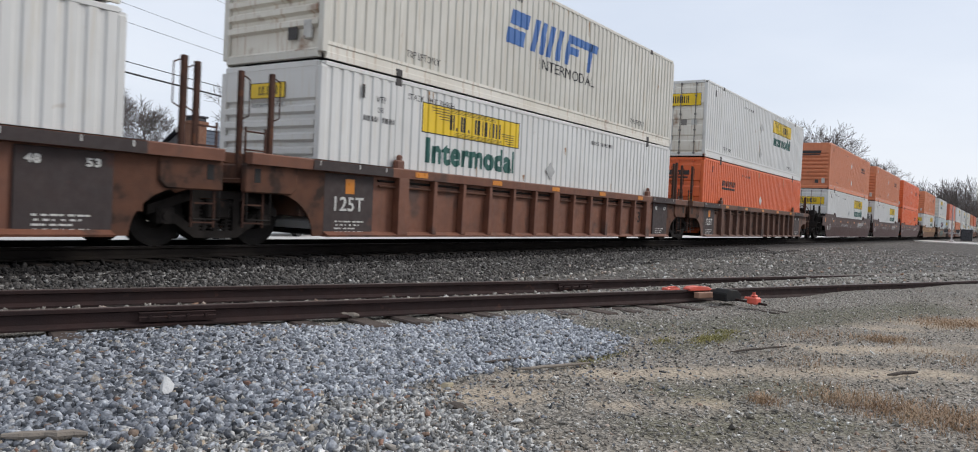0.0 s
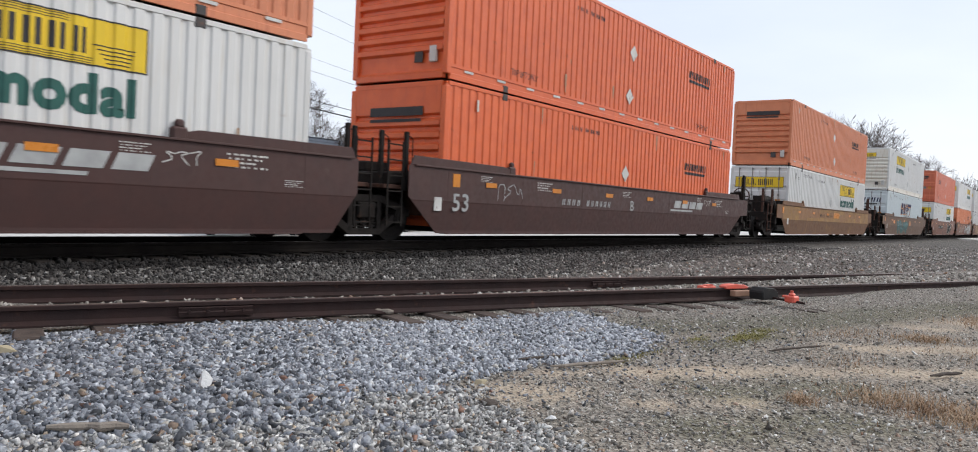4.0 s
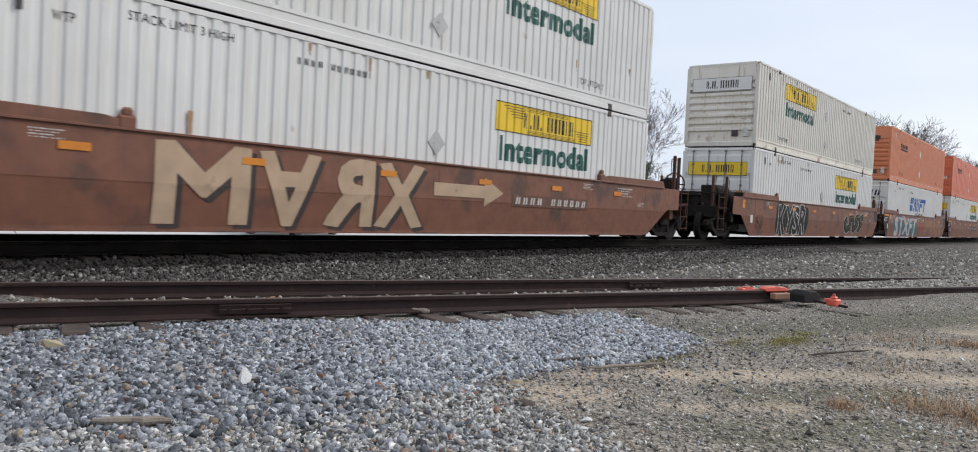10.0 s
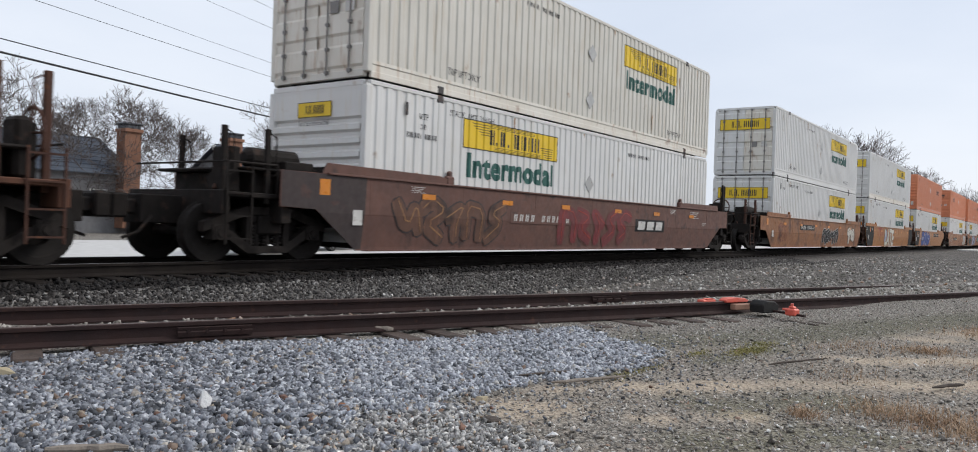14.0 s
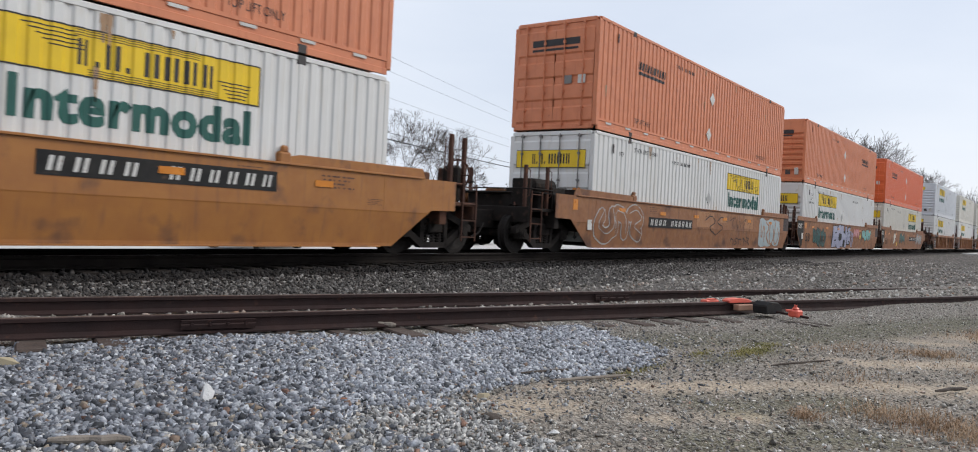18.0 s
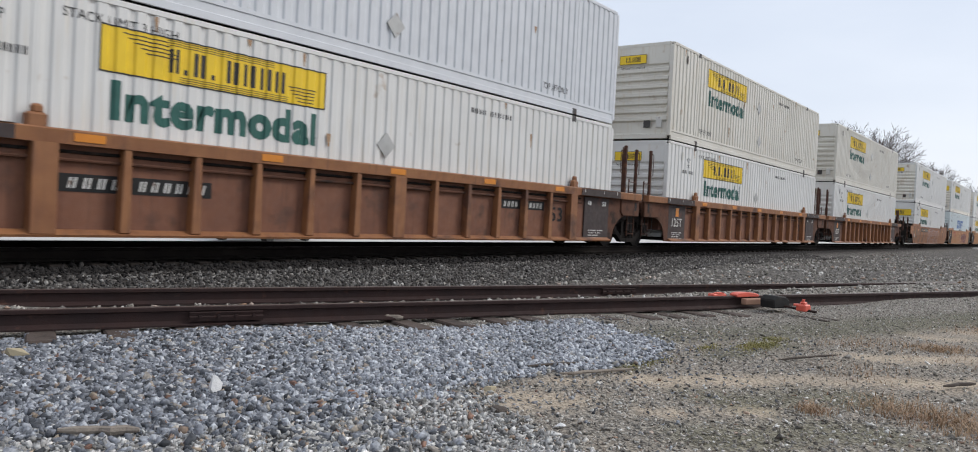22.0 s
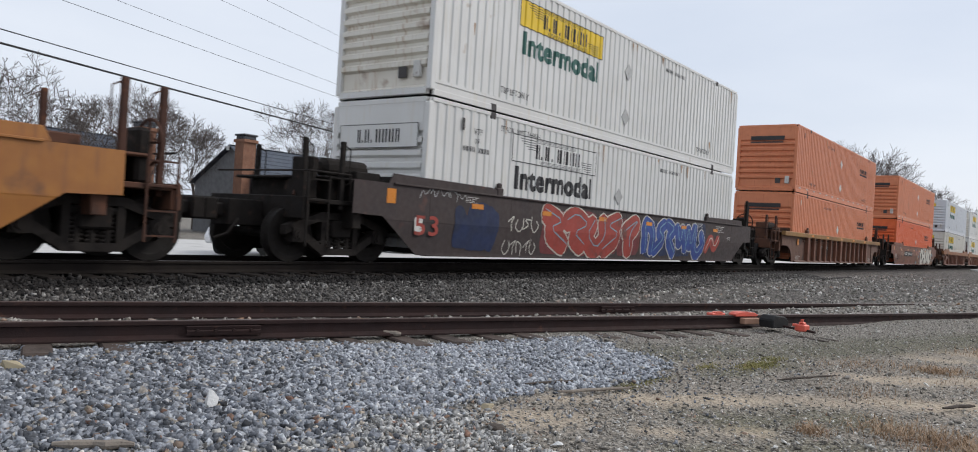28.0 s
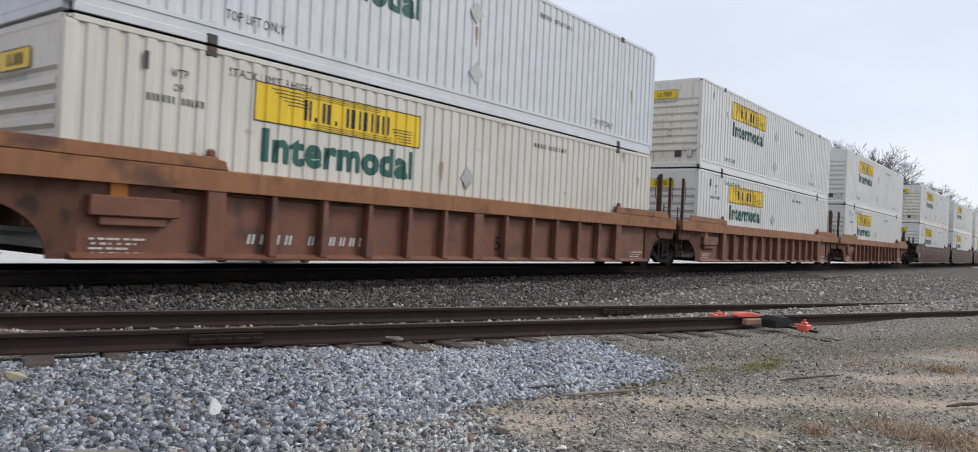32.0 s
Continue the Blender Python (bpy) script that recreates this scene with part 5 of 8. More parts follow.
def ground_material():
    m = bpy.data.materials.new("yard_ground")
    m.use_nodes = True
    n, l = m.node_tree.nodes, m.node_tree.links
    b = n["Principled BSDF"]
    b.inputs["Roughness"].default_value = 0.95
    b.inputs["Specular IOR Level"].default_value = 0.15
    tc = n.new("ShaderNodeTexCoord")

    def tex(kind, scale, **kw):
        t = n.new(kind)
        t.inputs["Scale"].default_value = scale
        for k, v in kw.items():
            t.inputs[k].default_value = v
        l.new(tc.outputs["Object"], t.inputs["Vector"])
        return t

    def ramp(src, *stops):
        r = n.new("ShaderNodeValToRGB")
        e = r.color_ramp.elements
        e[0].position, e[0].color = stops[0][0], (*stops[0][1], 1)
        e[1].position, e[1].color = stops[-1][0], (*stops[-1][1], 1)
        for p, c in stops[1:-1]:
            k = e.new(p)
            k.color = (*c, 1)
        l.new(src, r.inputs[0])
        return r.outputs[0]

    def mix(a, bb, fac, mode="MIX"):
        x = n.new("ShaderNodeMix")
        x.data_type, x.blend_type = "RGBA", mode
        l.new(a, x.inputs[6])
        l.new(bb, x.inputs[7])
        l.new(fac, x.inputs[0]) if not isinstance(fac, float) else setattr(x.inputs[0], "default_value", fac)
        return x.outputs[2]
    cell = tex("ShaderNodeTexVoronoi", 26)
    cell2 = tex("ShaderNodeTexVoronoi", 55)
    big = tex("ShaderNodeTexNoise", 0.7, Detail=6)
    fine = tex("ShaderNodeTexNoise", 30, Detail=8)
    sepc = n.new("ShaderNodeSeparateColor")
    l.new(cell.outputs["Color"], sepc.inputs[0])
    sepd = n.new("ShaderNodeSeparateColor")
    l.new(cell2.outputs["Color"], sepd.inputs[0])
    gravel = ramp(sepd.outputs[0], (0.0, (0.1, 0.092, 0.081)), (0.6, (0.23, 0.21, 0.182)), (1.0, (0.4, 0.37, 0.33)))
    dirt = ramp(fine.outputs["Fac"], (0.3, (0.34, 0.275, 0.205)), (0.7, (0.52, 0.44, 0.345)))
    patch = n.new("ShaderNodeMapRange")
    patch.inputs[1].default_value, patch.inputs[2].default_value = 0.3, 0.5
    l.new(big.outputs["Fac"], patch.inputs[0])
    earth = mix(gravel, dirt, patch.outputs[0])
    # much darker than the heap's stones: shade in their gaps put into the colour
    blue = ramp(sepc.outputs[0], (0.0, (0.05, 0.052, 0.056)), (1.0, (0.14, 0.145, 0.155)))
    mainb = ramp(sepc.outputs[1], (0.0, (0.06, 0.055, 0.05)), (0.7, (0.14, 0.13, 0.12)), (1.0, (0.24, 0.22, 0.2)))
    zone = n.new("ShaderNodeVertexColor")
    zone.layer_name = "zones"
    sz = n.new("ShaderNodeSeparateColor")
    l.new(zone.outputs["Color"], sz.inputs[0])
    c = mix(gravel, earth, sz.outputs[1])
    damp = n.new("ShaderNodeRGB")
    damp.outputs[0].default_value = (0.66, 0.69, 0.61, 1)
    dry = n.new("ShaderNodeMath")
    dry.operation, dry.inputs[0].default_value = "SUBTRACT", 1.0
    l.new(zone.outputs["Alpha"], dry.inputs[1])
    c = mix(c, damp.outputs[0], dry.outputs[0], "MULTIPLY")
    c = mix(c, mainb, sz.outputs[2])
    c = mix(c, blue, sz.outputs[0])
    # dark band along the main line: the train's shade, and some oil, as colour
    train_shade = n.new("ShaderNodeRGB")
    train_shade.outputs[0].default_value = (0.028, 0.024, 0.0225, 1)
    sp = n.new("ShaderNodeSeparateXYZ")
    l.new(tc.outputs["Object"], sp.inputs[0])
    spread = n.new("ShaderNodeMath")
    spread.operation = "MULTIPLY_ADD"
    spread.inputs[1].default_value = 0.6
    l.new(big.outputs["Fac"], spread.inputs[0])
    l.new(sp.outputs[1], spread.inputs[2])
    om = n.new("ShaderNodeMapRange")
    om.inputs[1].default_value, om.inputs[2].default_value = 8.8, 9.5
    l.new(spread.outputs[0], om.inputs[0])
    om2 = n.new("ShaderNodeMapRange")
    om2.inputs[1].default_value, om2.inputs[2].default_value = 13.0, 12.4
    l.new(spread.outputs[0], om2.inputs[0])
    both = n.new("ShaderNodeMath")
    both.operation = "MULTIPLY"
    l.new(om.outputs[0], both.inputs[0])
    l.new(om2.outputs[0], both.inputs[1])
    c = mix(c, train_shade.outputs[0], both.outputs[0])
    l.new(c, b.inputs["Base Color"])
    bn = n.new("ShaderNodeBump")
    bn.inputs["Strength"].default_value, bn.inputs["Distance"].default_value = 0.9, 0.03
    l.new(cell.outputs["Distance"], bn.inputs["Height"])
    bn2 = n.new("ShaderNodeBump")
    bn2.inputs["Strength"].default_value, bn2.inputs["Distance"].default_value = 0.7, 0.015
    l.new(cell2.outputs["Distance"], bn2.inputs["Height"])
    l.new(bn.outputs[0], bn2.inputs["Normal"])
    l.new(bn2.outputs[0], b.inputs["Normal"])
    return m


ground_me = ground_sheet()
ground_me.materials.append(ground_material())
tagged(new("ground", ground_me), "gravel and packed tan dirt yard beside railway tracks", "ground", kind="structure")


def island_material(name, stops, rough=0.9):
    """Stone colours that vary from piece to piece, with a grain of their own."""
    m = bpy.data.materials.new(name)
    m.use_nodes = True
    n, l = m.node_tree.nodes, m.node_tree.links
    b = n["Principled BSDF"]
    b.inputs["Roughness"].default_value, b.inputs["Specular IOR Level"].default_value = rough, 0.25
    g = n.new("ShaderNodeNewGeometry")
    r = n.new("ShaderNodeValToRGB")
    e = r.color_ramp.elements
    e[0].position, e[0].color = stops[0][0], (*stops[0][1], 1)
    e[1].position, e[1].color = stops[-1][0], (*stops[-1][1], 1)
    for p, c in stops[1:-1]:
        e.new(p).color = (*c, 1)
    l.new(g.outputs["Random Per Island"], r.inputs[0])
    tc = n.new("ShaderNodeTexCoord")
    t = n.new("ShaderNodeTexNoise")
    t.inputs["Scale"].default_value, t.inputs["Detail"].default_value = 60, 8
    l.new(tc.outputs["Object"], t.inputs["Vector"])
    mr = n.new("ShaderNodeMapRange")
    mr.inputs[1].default_value, mr.inputs[2].default_value = 0.3, 0.7
    mr.inputs[3].default_value, mr.inputs[4].default_value = 0.5, 1.4
    l.new(t.outputs["Fac"], mr.inputs[0])
    mx = n.new("ShaderNodeMix")
    mx.data_type, mx.blend_type = "RGBA", "MULTIPLY"
    mx.inputs[0].default_value = 1.0
    l.new(r.outputs[0], mx.inputs[6])
    l.new(mr.outputs[0], mx.inputs[7])
    l.new(mx.outputs[2], b.inputs["Base Color"])
    return m


def stone_shapes(n, seed, corners=8):
    """Angular lumps of broken rock: the hulls of blocks with their corners knocked about, or some of them off."""
    g = np.random.default_rng(seed)
    out = []
    for _ in range(n):
        bm = bmesh.new()
        for i in g.permutation(8)[:corners]:
            c = np.array([(i & 1) * 2 - 1, (i >> 1 & 1) * 2 - 1, (i >> 2 & 1) * 2 - 1]) * g.uniform(0.42, 1.05, 3)
            bm.verts.new(c)
        bmesh.ops.convex_hull(bm, input=list(bm.verts))
        bmesh.ops.delete(bm, geom=[v for v in bm.verts if not v.link_faces], context="VERTS")
        bmesh.ops.triangulate(bm, faces=list(bm.faces))
        bm.verts.index_update()
        out.append((np.array([v.co[:] for v in bm.verts]), np.array([[v.index for v in f.verts] for f in bm.faces])))
        bm.free()
    return out


SHAPES = stone_shapes(24, 5)
CHIPS = stone_shapes(24, 6, 6)


def stones(name, X, Y, size, mat, label, gen, sink=0.25, flat=0.7, shapes=SHAPES):
    """Many broken stones in one mesh, each an angular lump stretched and turned at random."""
    n = len(X)
    kind = gen.integers(0, len(shapes), n)
    s = np.stack([size * gen.uniform(0.85, 1.7, n), size * gen.uniform(0.6, 1.05, n), size * flat * gen.uniform(0.5, 1.15, n)], -1) * 0.5
    q = gen.normal(size=(n, 4)) * np.array([1, 0.42, 0.42, 1])
    q /= np.linalg.norm(q, axis=1, keepdims=True)
    w, x, y, z = q.T
    R = np.stack([1 - 2 * (y * y + z * z), 2 * (x * y - z * w), 2 * (x * z + y * w), 2 * (x * y + z * w), 1 - 2 * (x * x + z * z), 2 * (y * z - x * w), 2 * (x * z - y * w), 2 * (y * z + x * w), 1 - 2 * (x * x + y * y)], -1).reshape(n, 3, 3)
    pos = np.stack([X, Y, ground_z(X, Y) + size * (0.5 * flat - sink + gen.uniform(-0.25, 0.25, n))], -1)
    vs, fs, base = [], [], 0
    for k, (sv, sf) in enumerate(shapes):
        m = kind == k
        c = int(m.sum())
        if not c:
            continue
        v = np.einsum("nij,nkj->nki", R[m], sv[None] * s[m][:, None, :]) + pos[m][:, None, :]
        vs.append(v.reshape(-1, 3))
        fs.append((sf[None] + (np.arange(c) * len(sv))[:, None, None] + base).reshape(-1, 3))
        base += c * len(sv)
    v, f = np.concatenate(vs), np.concatenate(fs)
    me = bpy.data.meshes.new(name)
    me.vertices.add(len(v))
    me.vertices.foreach_set("co", v.reshape(-1))
    me.loops.add(len(f) * 3)
    me.loops.foreach_set("vertex_index", f.reshape(-1))
    me.polygons.add(len(f))
    me.polygons.foreach_set("loop_start", np.arange(len(f)) * 3)
    me.update(calc_edges=True)
    me.materials.append(mat)
    return tagged(new(name, me), label, "gravel", kind="stuff")


GEN = np.random.default_rng(11)
M_BLUE = island_material("blue_grey_crushed_stone", [(0, (0.075, 0.079, 0.086)), (0.2, (0.2, 0.21, 0.23)), (0.65, (0.36, 0.378, 0.415)), (0.9, (0.52, 0.54, 0.57)), (0.97, (0.36, 0.33, 0.28)), (1, (0.2, 0.13, 0.1))])
M_TAN = island_material("pale_mixed_crushed_stone", [(0, (0.1, 0.097, 0.092)), (0.3, (0.27, 0.267, 0.26)), (0.62, (0.405, 0.4, 0.388)), (0.84, (0.56, 0.553, 0.537)), (0.92, (0.63, 0.62, 0.6)), (0.95, (0.44, 0.36, 0.27)), (1, (0.24, 0.13, 0.095))])
M_OLD = island_material("weathered_grey_crushed_stone", [(0, (0.04, 0.042, 0.046)), (0.3, (0.13, 0.138, 0.155)), (0.7, (0.245, 0.259, 0.287)), (0.92, (0.4, 0.414, 0.437)), (0.965, (0.28, 0.235, 0.18)), (1, (0.15, 0.085, 0.065))])
M_MAIN = island_material("main_line_crushed_stone", [(0, (0.03, 0.027, 0.025)), (0.5, (0.088, 0.081, 0.076)), (0.85, (0.155, 0.146, 0.136)), (1, (0.29, 0.28, 0.265))])
M_MIX = island_material("mixed_yard_gravel", [(0, (0.12, 0.11, 0.097)), (0.45, (0.265, 0.246, 0.218)), (0.8, (0.4, 0.376, 0.34)), (0.93, (0.62, 0.61, 0.58)), (1, (0.27, 0.16, 0.1))])


def scatter(n, x0, x1, y0, y1, keep):
    X, Y = GEN.uniform(x0, x1, n), GEN.uniform(y0, y1, n)
    ok = GEN.random(n) < keep(X, Y)
    return X[ok], Y[ok]


heap = lambda x, y: zones(x, y)[0]
foot = lambda x, y: smooth(-0.2, 0.35, inside_heap(x, y, FOOT))
sizes = lambda n, a, b: a + (b - a) * GEN.random(n) ** 2.2
old = lambda x, y: 0.7 * smooth(4.6, 2.6, x - 0.5 * (y - 4.5))
X, Y = scatter(215000, 0.3, 8.5, 2.4, 7.6, lambda x, y: heap(x, y) * (1 - old(x, y)))
stones("ballast_heap", X, Y, sizes(len(X), 0.019, 0.05), M_BLUE, "fresh blue-grey crushed stone heaped beside the side track", GEN, 0.15, 0.75)
X, Y = scatter(225000, -0.6, 6.5, 2.8, 7.8, lambda x, y: heap(x, y) * old(x, y))
stones("weathered_ballast", X, Y, sizes(len(X), 0.019, 0.055), M_OLD, "weathered dull grey crushed stone on the heap", GEN, 0.12, 0.75)
X, Y = scatter(130000, -0.4, 4.6, 0.8, 5.0, lambda x, y: foot(x, y) * (1 - 0.75 * heap(x, y)))
stones("pale_ballast", X, Y, sizes(len(X), 0.014, 0.046), M_TAN, "pale mixed crushed stone at the foot of the heap", GEN, 0.2, 0.65, CHIPS)
X, Y = scatter(1500, 0.6, 3.2, 2.4, 4.3, lambda x, y: foot(x, y) * (1 - 0.6 * heap(x, y)))
stones("foot_cobbles", X, Y, sizes(len(X), 0.04, 0.075), M_OLD, "larger dull stones strewn at the foot of the heap", GEN, 0.2, 0.65)
X, Y = scatter(60000, 0.8, 9.2, 1.5, 7.6, lambda x, y: np.clip(heap(x, y) + 0.2 * np.exp(np.minimum(0, inside_heap(x, y)) * 1.8) * (((y - N0 - SLOPE * x) * NRM.y) < -0.3), 0, 1))
stones("ballast_chips", X, Y, GEN.uniform(0.012, 0.03, len(X)), M_OLD, "smaller blue-grey stone chips between the ballast", GEN, 0.2, 0.7, CHIPS)
X, Y = scatter(60000, 2, 34, 7.2, 9.0, lambda x, y: np.clip(1.25 - x / 36, 0.25, 1) * (((y - N0 - SLOPE * x) * NRM.y) > 1.75))
stones("main_ballast", X, Y, GEN.uniform(0.034, 0.066, len(X)), M_MAIN, "dark crushed stone ballast of the main line", GEN, 0.25, 0.7, CHIPS)
X, Y = scatter(22000, 8, 50, -6.0, 8.2, lambda x, y: np.clip(1.2 - x / 45, 0.1, 1) * (((y - N0 - SLOPE * x) * NRM.y) > 1.75))
stones("wayside_ballast", X, Y, GEN.uniform(0.04, 0.08, len(X)), M_MIX, "grey stone spread between the two tracks", GEN)
# stones under the train, blackened to carry its shade in their colour
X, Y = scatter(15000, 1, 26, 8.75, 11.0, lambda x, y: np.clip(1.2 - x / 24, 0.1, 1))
M_SHADE = island_material("shade_blackened_stone", [(0, (0.013, 0.0115, 0.011)), (0.8, (0.026, 0.023, 0.0215)), (1, (0.05, 0.046, 0.043))])
stones("oily_ballast", X, Y, GEN.uniform(0.035, 0.075, len(X)), M_SHADE, "ballast under the train with its shade in the colour", GEN, 0.25, 0.7, CHIPS)
X, Y = scatter(26000, 1.5, 24, 0.0, 8.5, lambda x, y: ((((y - N0 - SLOPE * x) * NRM.y) > 0.12) & (((y - N0 - SLOPE * x) * NRM.y) < 1.4)) * np.clip(1.3 - x / 22, 0.1, 1))
stones("track_ballast", X, Y, GEN.uniform(0.035, 0.07, len(X)), M_MIX, "grey gravel between the rails of the side track", GEN)
X, Y = scatter(250000, 1.2, 17, -3.5, 6.8, lambda x, y: (1 - 0.8 * zones(x, y)[0]) * (1.15 - 0.95 * zones(x, y)[1]) * (((y - N0 - SLOPE * x) * NRM.y) < -0.15) * np.clip(6.5 / (np.hypot(x, y) ** 1.3 + 0.1), 0.06, 0.85))
stones("loose_gravel", X, Y, sizes(len(X), 0.01, 0.033) * (1 + 0.8 * (GEN.random(len(X)) < 0.03)), M_MIX, "loose mixed gravel scattered over packed dirt", GEN, 0.2, 0.46, CHIPS)

# ---- rails and ties ----
M["rail"] = material("rusty_rail_steel", (0.036, 0.02, 0.018), 0.75, grain=(0.026, 0.0165, 0.016), wear=((0.075, 0.036, 0.026), 0.62), bump=0.2, spec=0.2)
M["railtop"] = material("dull_worn_railhead", (0.11, 0.08, 0.072), 0.5, metal=0.3, grain=(0.13, 0.095, 0.082), wear=((0.12, 0.07, 0.045), 0.6))
M["railmain"] = material("greasy_railhead", (0.12, 0.11, 0.105), 0.45, metal=0.6)
M["tie"] = material("weathered_creosoted_wood", (0.06, 0.042, 0.034), 0.9, grain=(0.085, 0.064, 0.053), wear=((0.035, 0.026, 0.022), 0.55), streak=((0.11, 0.088, 0.075), 0.6), bump=0.5, bump_scale=25)
RAIL = [(-0.07, -0.17), (-0.07, -0.155), (-0.012, -0.125), (-0.009, -0.045), (-0.036, -0.035), (-0.036, -0.006), (-0.03, 0), (0.03, 0), (0.036, -0.006), (0.036, -0.035), (0.009, -0.045), (0.012, -0.125), (0.07, -0.155), (0.07, -0.17)]


def rail_bar(name, x0, x1, m, label, mat, topmat):
    ob = thing(name, label, "rail", kind="structure", m=m)
    part("rail_body", sweep("rail_body", RAIL, x0, x1), mat, ob)
    part("railhead", boxes("railhead", (x0, x1, -0.029, 0.029, 0.0, 0.002)), topmat, ob)
    return ob


side_m = pose(0, N0, 0, 0, 0, TRACK_A)
rail_bar("rail", -12, 26, side_m @ pose(0, 0.036, 0), "rusty steel rail of the side track", "rail", "railtop")
rail_bar("rail", -12, 26, side_m @ pose(0, 1.505 + 0.036, 0), "rusty steel rail of the side track", "rail", "railtop")
# rail bodies take the near-black colour that holds the train's shade
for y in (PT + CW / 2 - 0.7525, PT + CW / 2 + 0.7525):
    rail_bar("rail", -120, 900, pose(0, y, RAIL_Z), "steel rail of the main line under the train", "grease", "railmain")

tie_me = boxes("tie", (-0.11, 0.11, -0.55, 2.1, -0.33, -0.175), bevel=0.015)
ties = thing("side_track_ties", "row of weathered wooden ties under the side track", "railway ties", kind="structure")
tr = random.Random(3)
for i in range(-12, 48):
    part("tie", tie_me, "tie", ties, m=side_m @ pose(i * 0.53 + tr.uniform(-0.05, 0.05), tr.uniform(-0.12, 0.12), tr.uniform(-0.012, 0.004), 0, 0, tr.uniform(-3, 3)))
main_ties = thing("main_line_ties", "row of dark wooden ties under the main line", "railway ties", kind="structure")
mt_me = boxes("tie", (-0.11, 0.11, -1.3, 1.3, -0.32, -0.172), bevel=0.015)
# these ties are coloured near black for the shade under the train
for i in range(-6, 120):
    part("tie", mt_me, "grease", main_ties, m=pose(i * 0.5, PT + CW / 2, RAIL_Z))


# ---- behind the train: pavement, houses, trees, wires ----
M["bark"] = material("grey_brown_bark", (0.13, 0.105, 0.09), 0.9, grain=(0.09, 0.075, 0.065), bump=0.4)
M["twig"] = material("bare_twigs", (0.105, 0.088, 0.08), 0.9, grain=(0.08, 0.066, 0.062))
M["leaf"] = material("dark_evergreen_leaves", (0.055, 0.082, 0.045), 0.7, grain=(0.08, 0.105, 0.06), scale=0.9)
M["leaf2"] = material("olive_evergreen_leaves", (0.09, 0.105, 0.06), 0.7, grain=(0.06, 0.08, 0.045), scale=0.9)
M["concrete"] = material("pale_concrete_pavement", (0.55, 0.54, 0.52), 0.9, grain=(0.47, 0.46, 0.44), wear=((0.3, 0.29, 0.28), 0.62, 0.5), bump=0.1)
M["brick"] = material("brown_brick", (0.24, 0.12, 0.075), 0.9, grain=(0.18, 0.09, 0.06), wear=((0.3, 0.2, 0.15), 0.6, 12), bump=0.3)
M["slate"] = material("slate_blue_shingles", (0.075, 0.09, 0.115), 0.85, grain=(0.06, 0.07, 0.09), wear=((0.11, 0.12, 0.14), 0.6, 5), bump=0.3)
M["greysiding"] = material("weathered_grey_siding", (0.2, 0.2, 0.205), 0.8, grain=(0.15, 0.15, 0.155))
M["siding"] = material("white_siding", (0.68, 0.68, 0.66), 0.7, grain=(0.6, 0.6, 0.58))
M["glass"] = material("dark_window_glass", (0.03, 0.035, 0.04), 0.08, spec=0.6)
M["wire"] = material("black_cable", (0.02, 0.02, 0.022), 0.7)
M["pole"] = material("weathered_pole_wood", (0.16, 0.13, 0.11), 0.9, grain=(0.12, 0.1, 0.085), bump=0.4)
M["carwhite"] = material("white_car_paint", (0.75, 0.75, 0.76), 0.25, spec=0.6)
M["cardark"] = material("dark_car_paint", (0.04, 0.042, 0.05), 0.3, spec=0.6)
M["rubber"] = material("tyre_rubber", (0.03, 0.03, 0.03), 0.85)
M["taillight"] = material("red_lamp_lens", (0.5, 0.03, 0.02), 0.25)
M["galv"] = material("galvanised_mast", (0.45, 0.46, 0.47), 0.5, metal=0.6)


def limb_mesh(name, segs, n=4):
    """Tapered limbs (p, q, r0, r1) in one mesh."""
    k = len(segs)
    P = np.array([s[0] for s in segs])
    Q = np.array([s[1] for s in segs])
    R0 = np.array([s[2] for s in segs])
    R1 = np.array([s[3] for s in segs])
    d = Q - P
    d /= np.linalg.norm(d, axis=1, keepdims=True) + 1e-9
    a = np.where(np.abs(d[:, 2:3]) < 0.9, [[0, 0, 1.0]], [[1.0, 0, 0]])
    u = np.cross(d, a)
    u /= np.linalg.norm(u, axis=1, keepdims=True) + 1e-9
    w = np.cross(d, u)
    ang = 2 * np.pi * np.arange(n) / n
    ring_ = u[:, None] * np.cos(ang)[None, :, None] + w[:, None] * np.sin(ang)[None, :, None]
    va = P[:, None] + ring_ * R0[:, None, None]
    vb = Q[:, None] + ring_ * R1[:, None, None]
    v = np.concatenate([va, vb], 1).reshape(-1, 3)
    base = (np.arange(k) * 2 * n)[:, None]
    i = np.arange(n)[None]
    j = (np.arange(n)[None] + 1) % n
    f = np.stack([base + i, base + j, base + n + j, base + n + i], -1).reshape(-1, 4)
    me = bpy.data.meshes.new(name)
    me.from_pydata(v.tolist(), [], f.tolist())
    me.update()
    return me


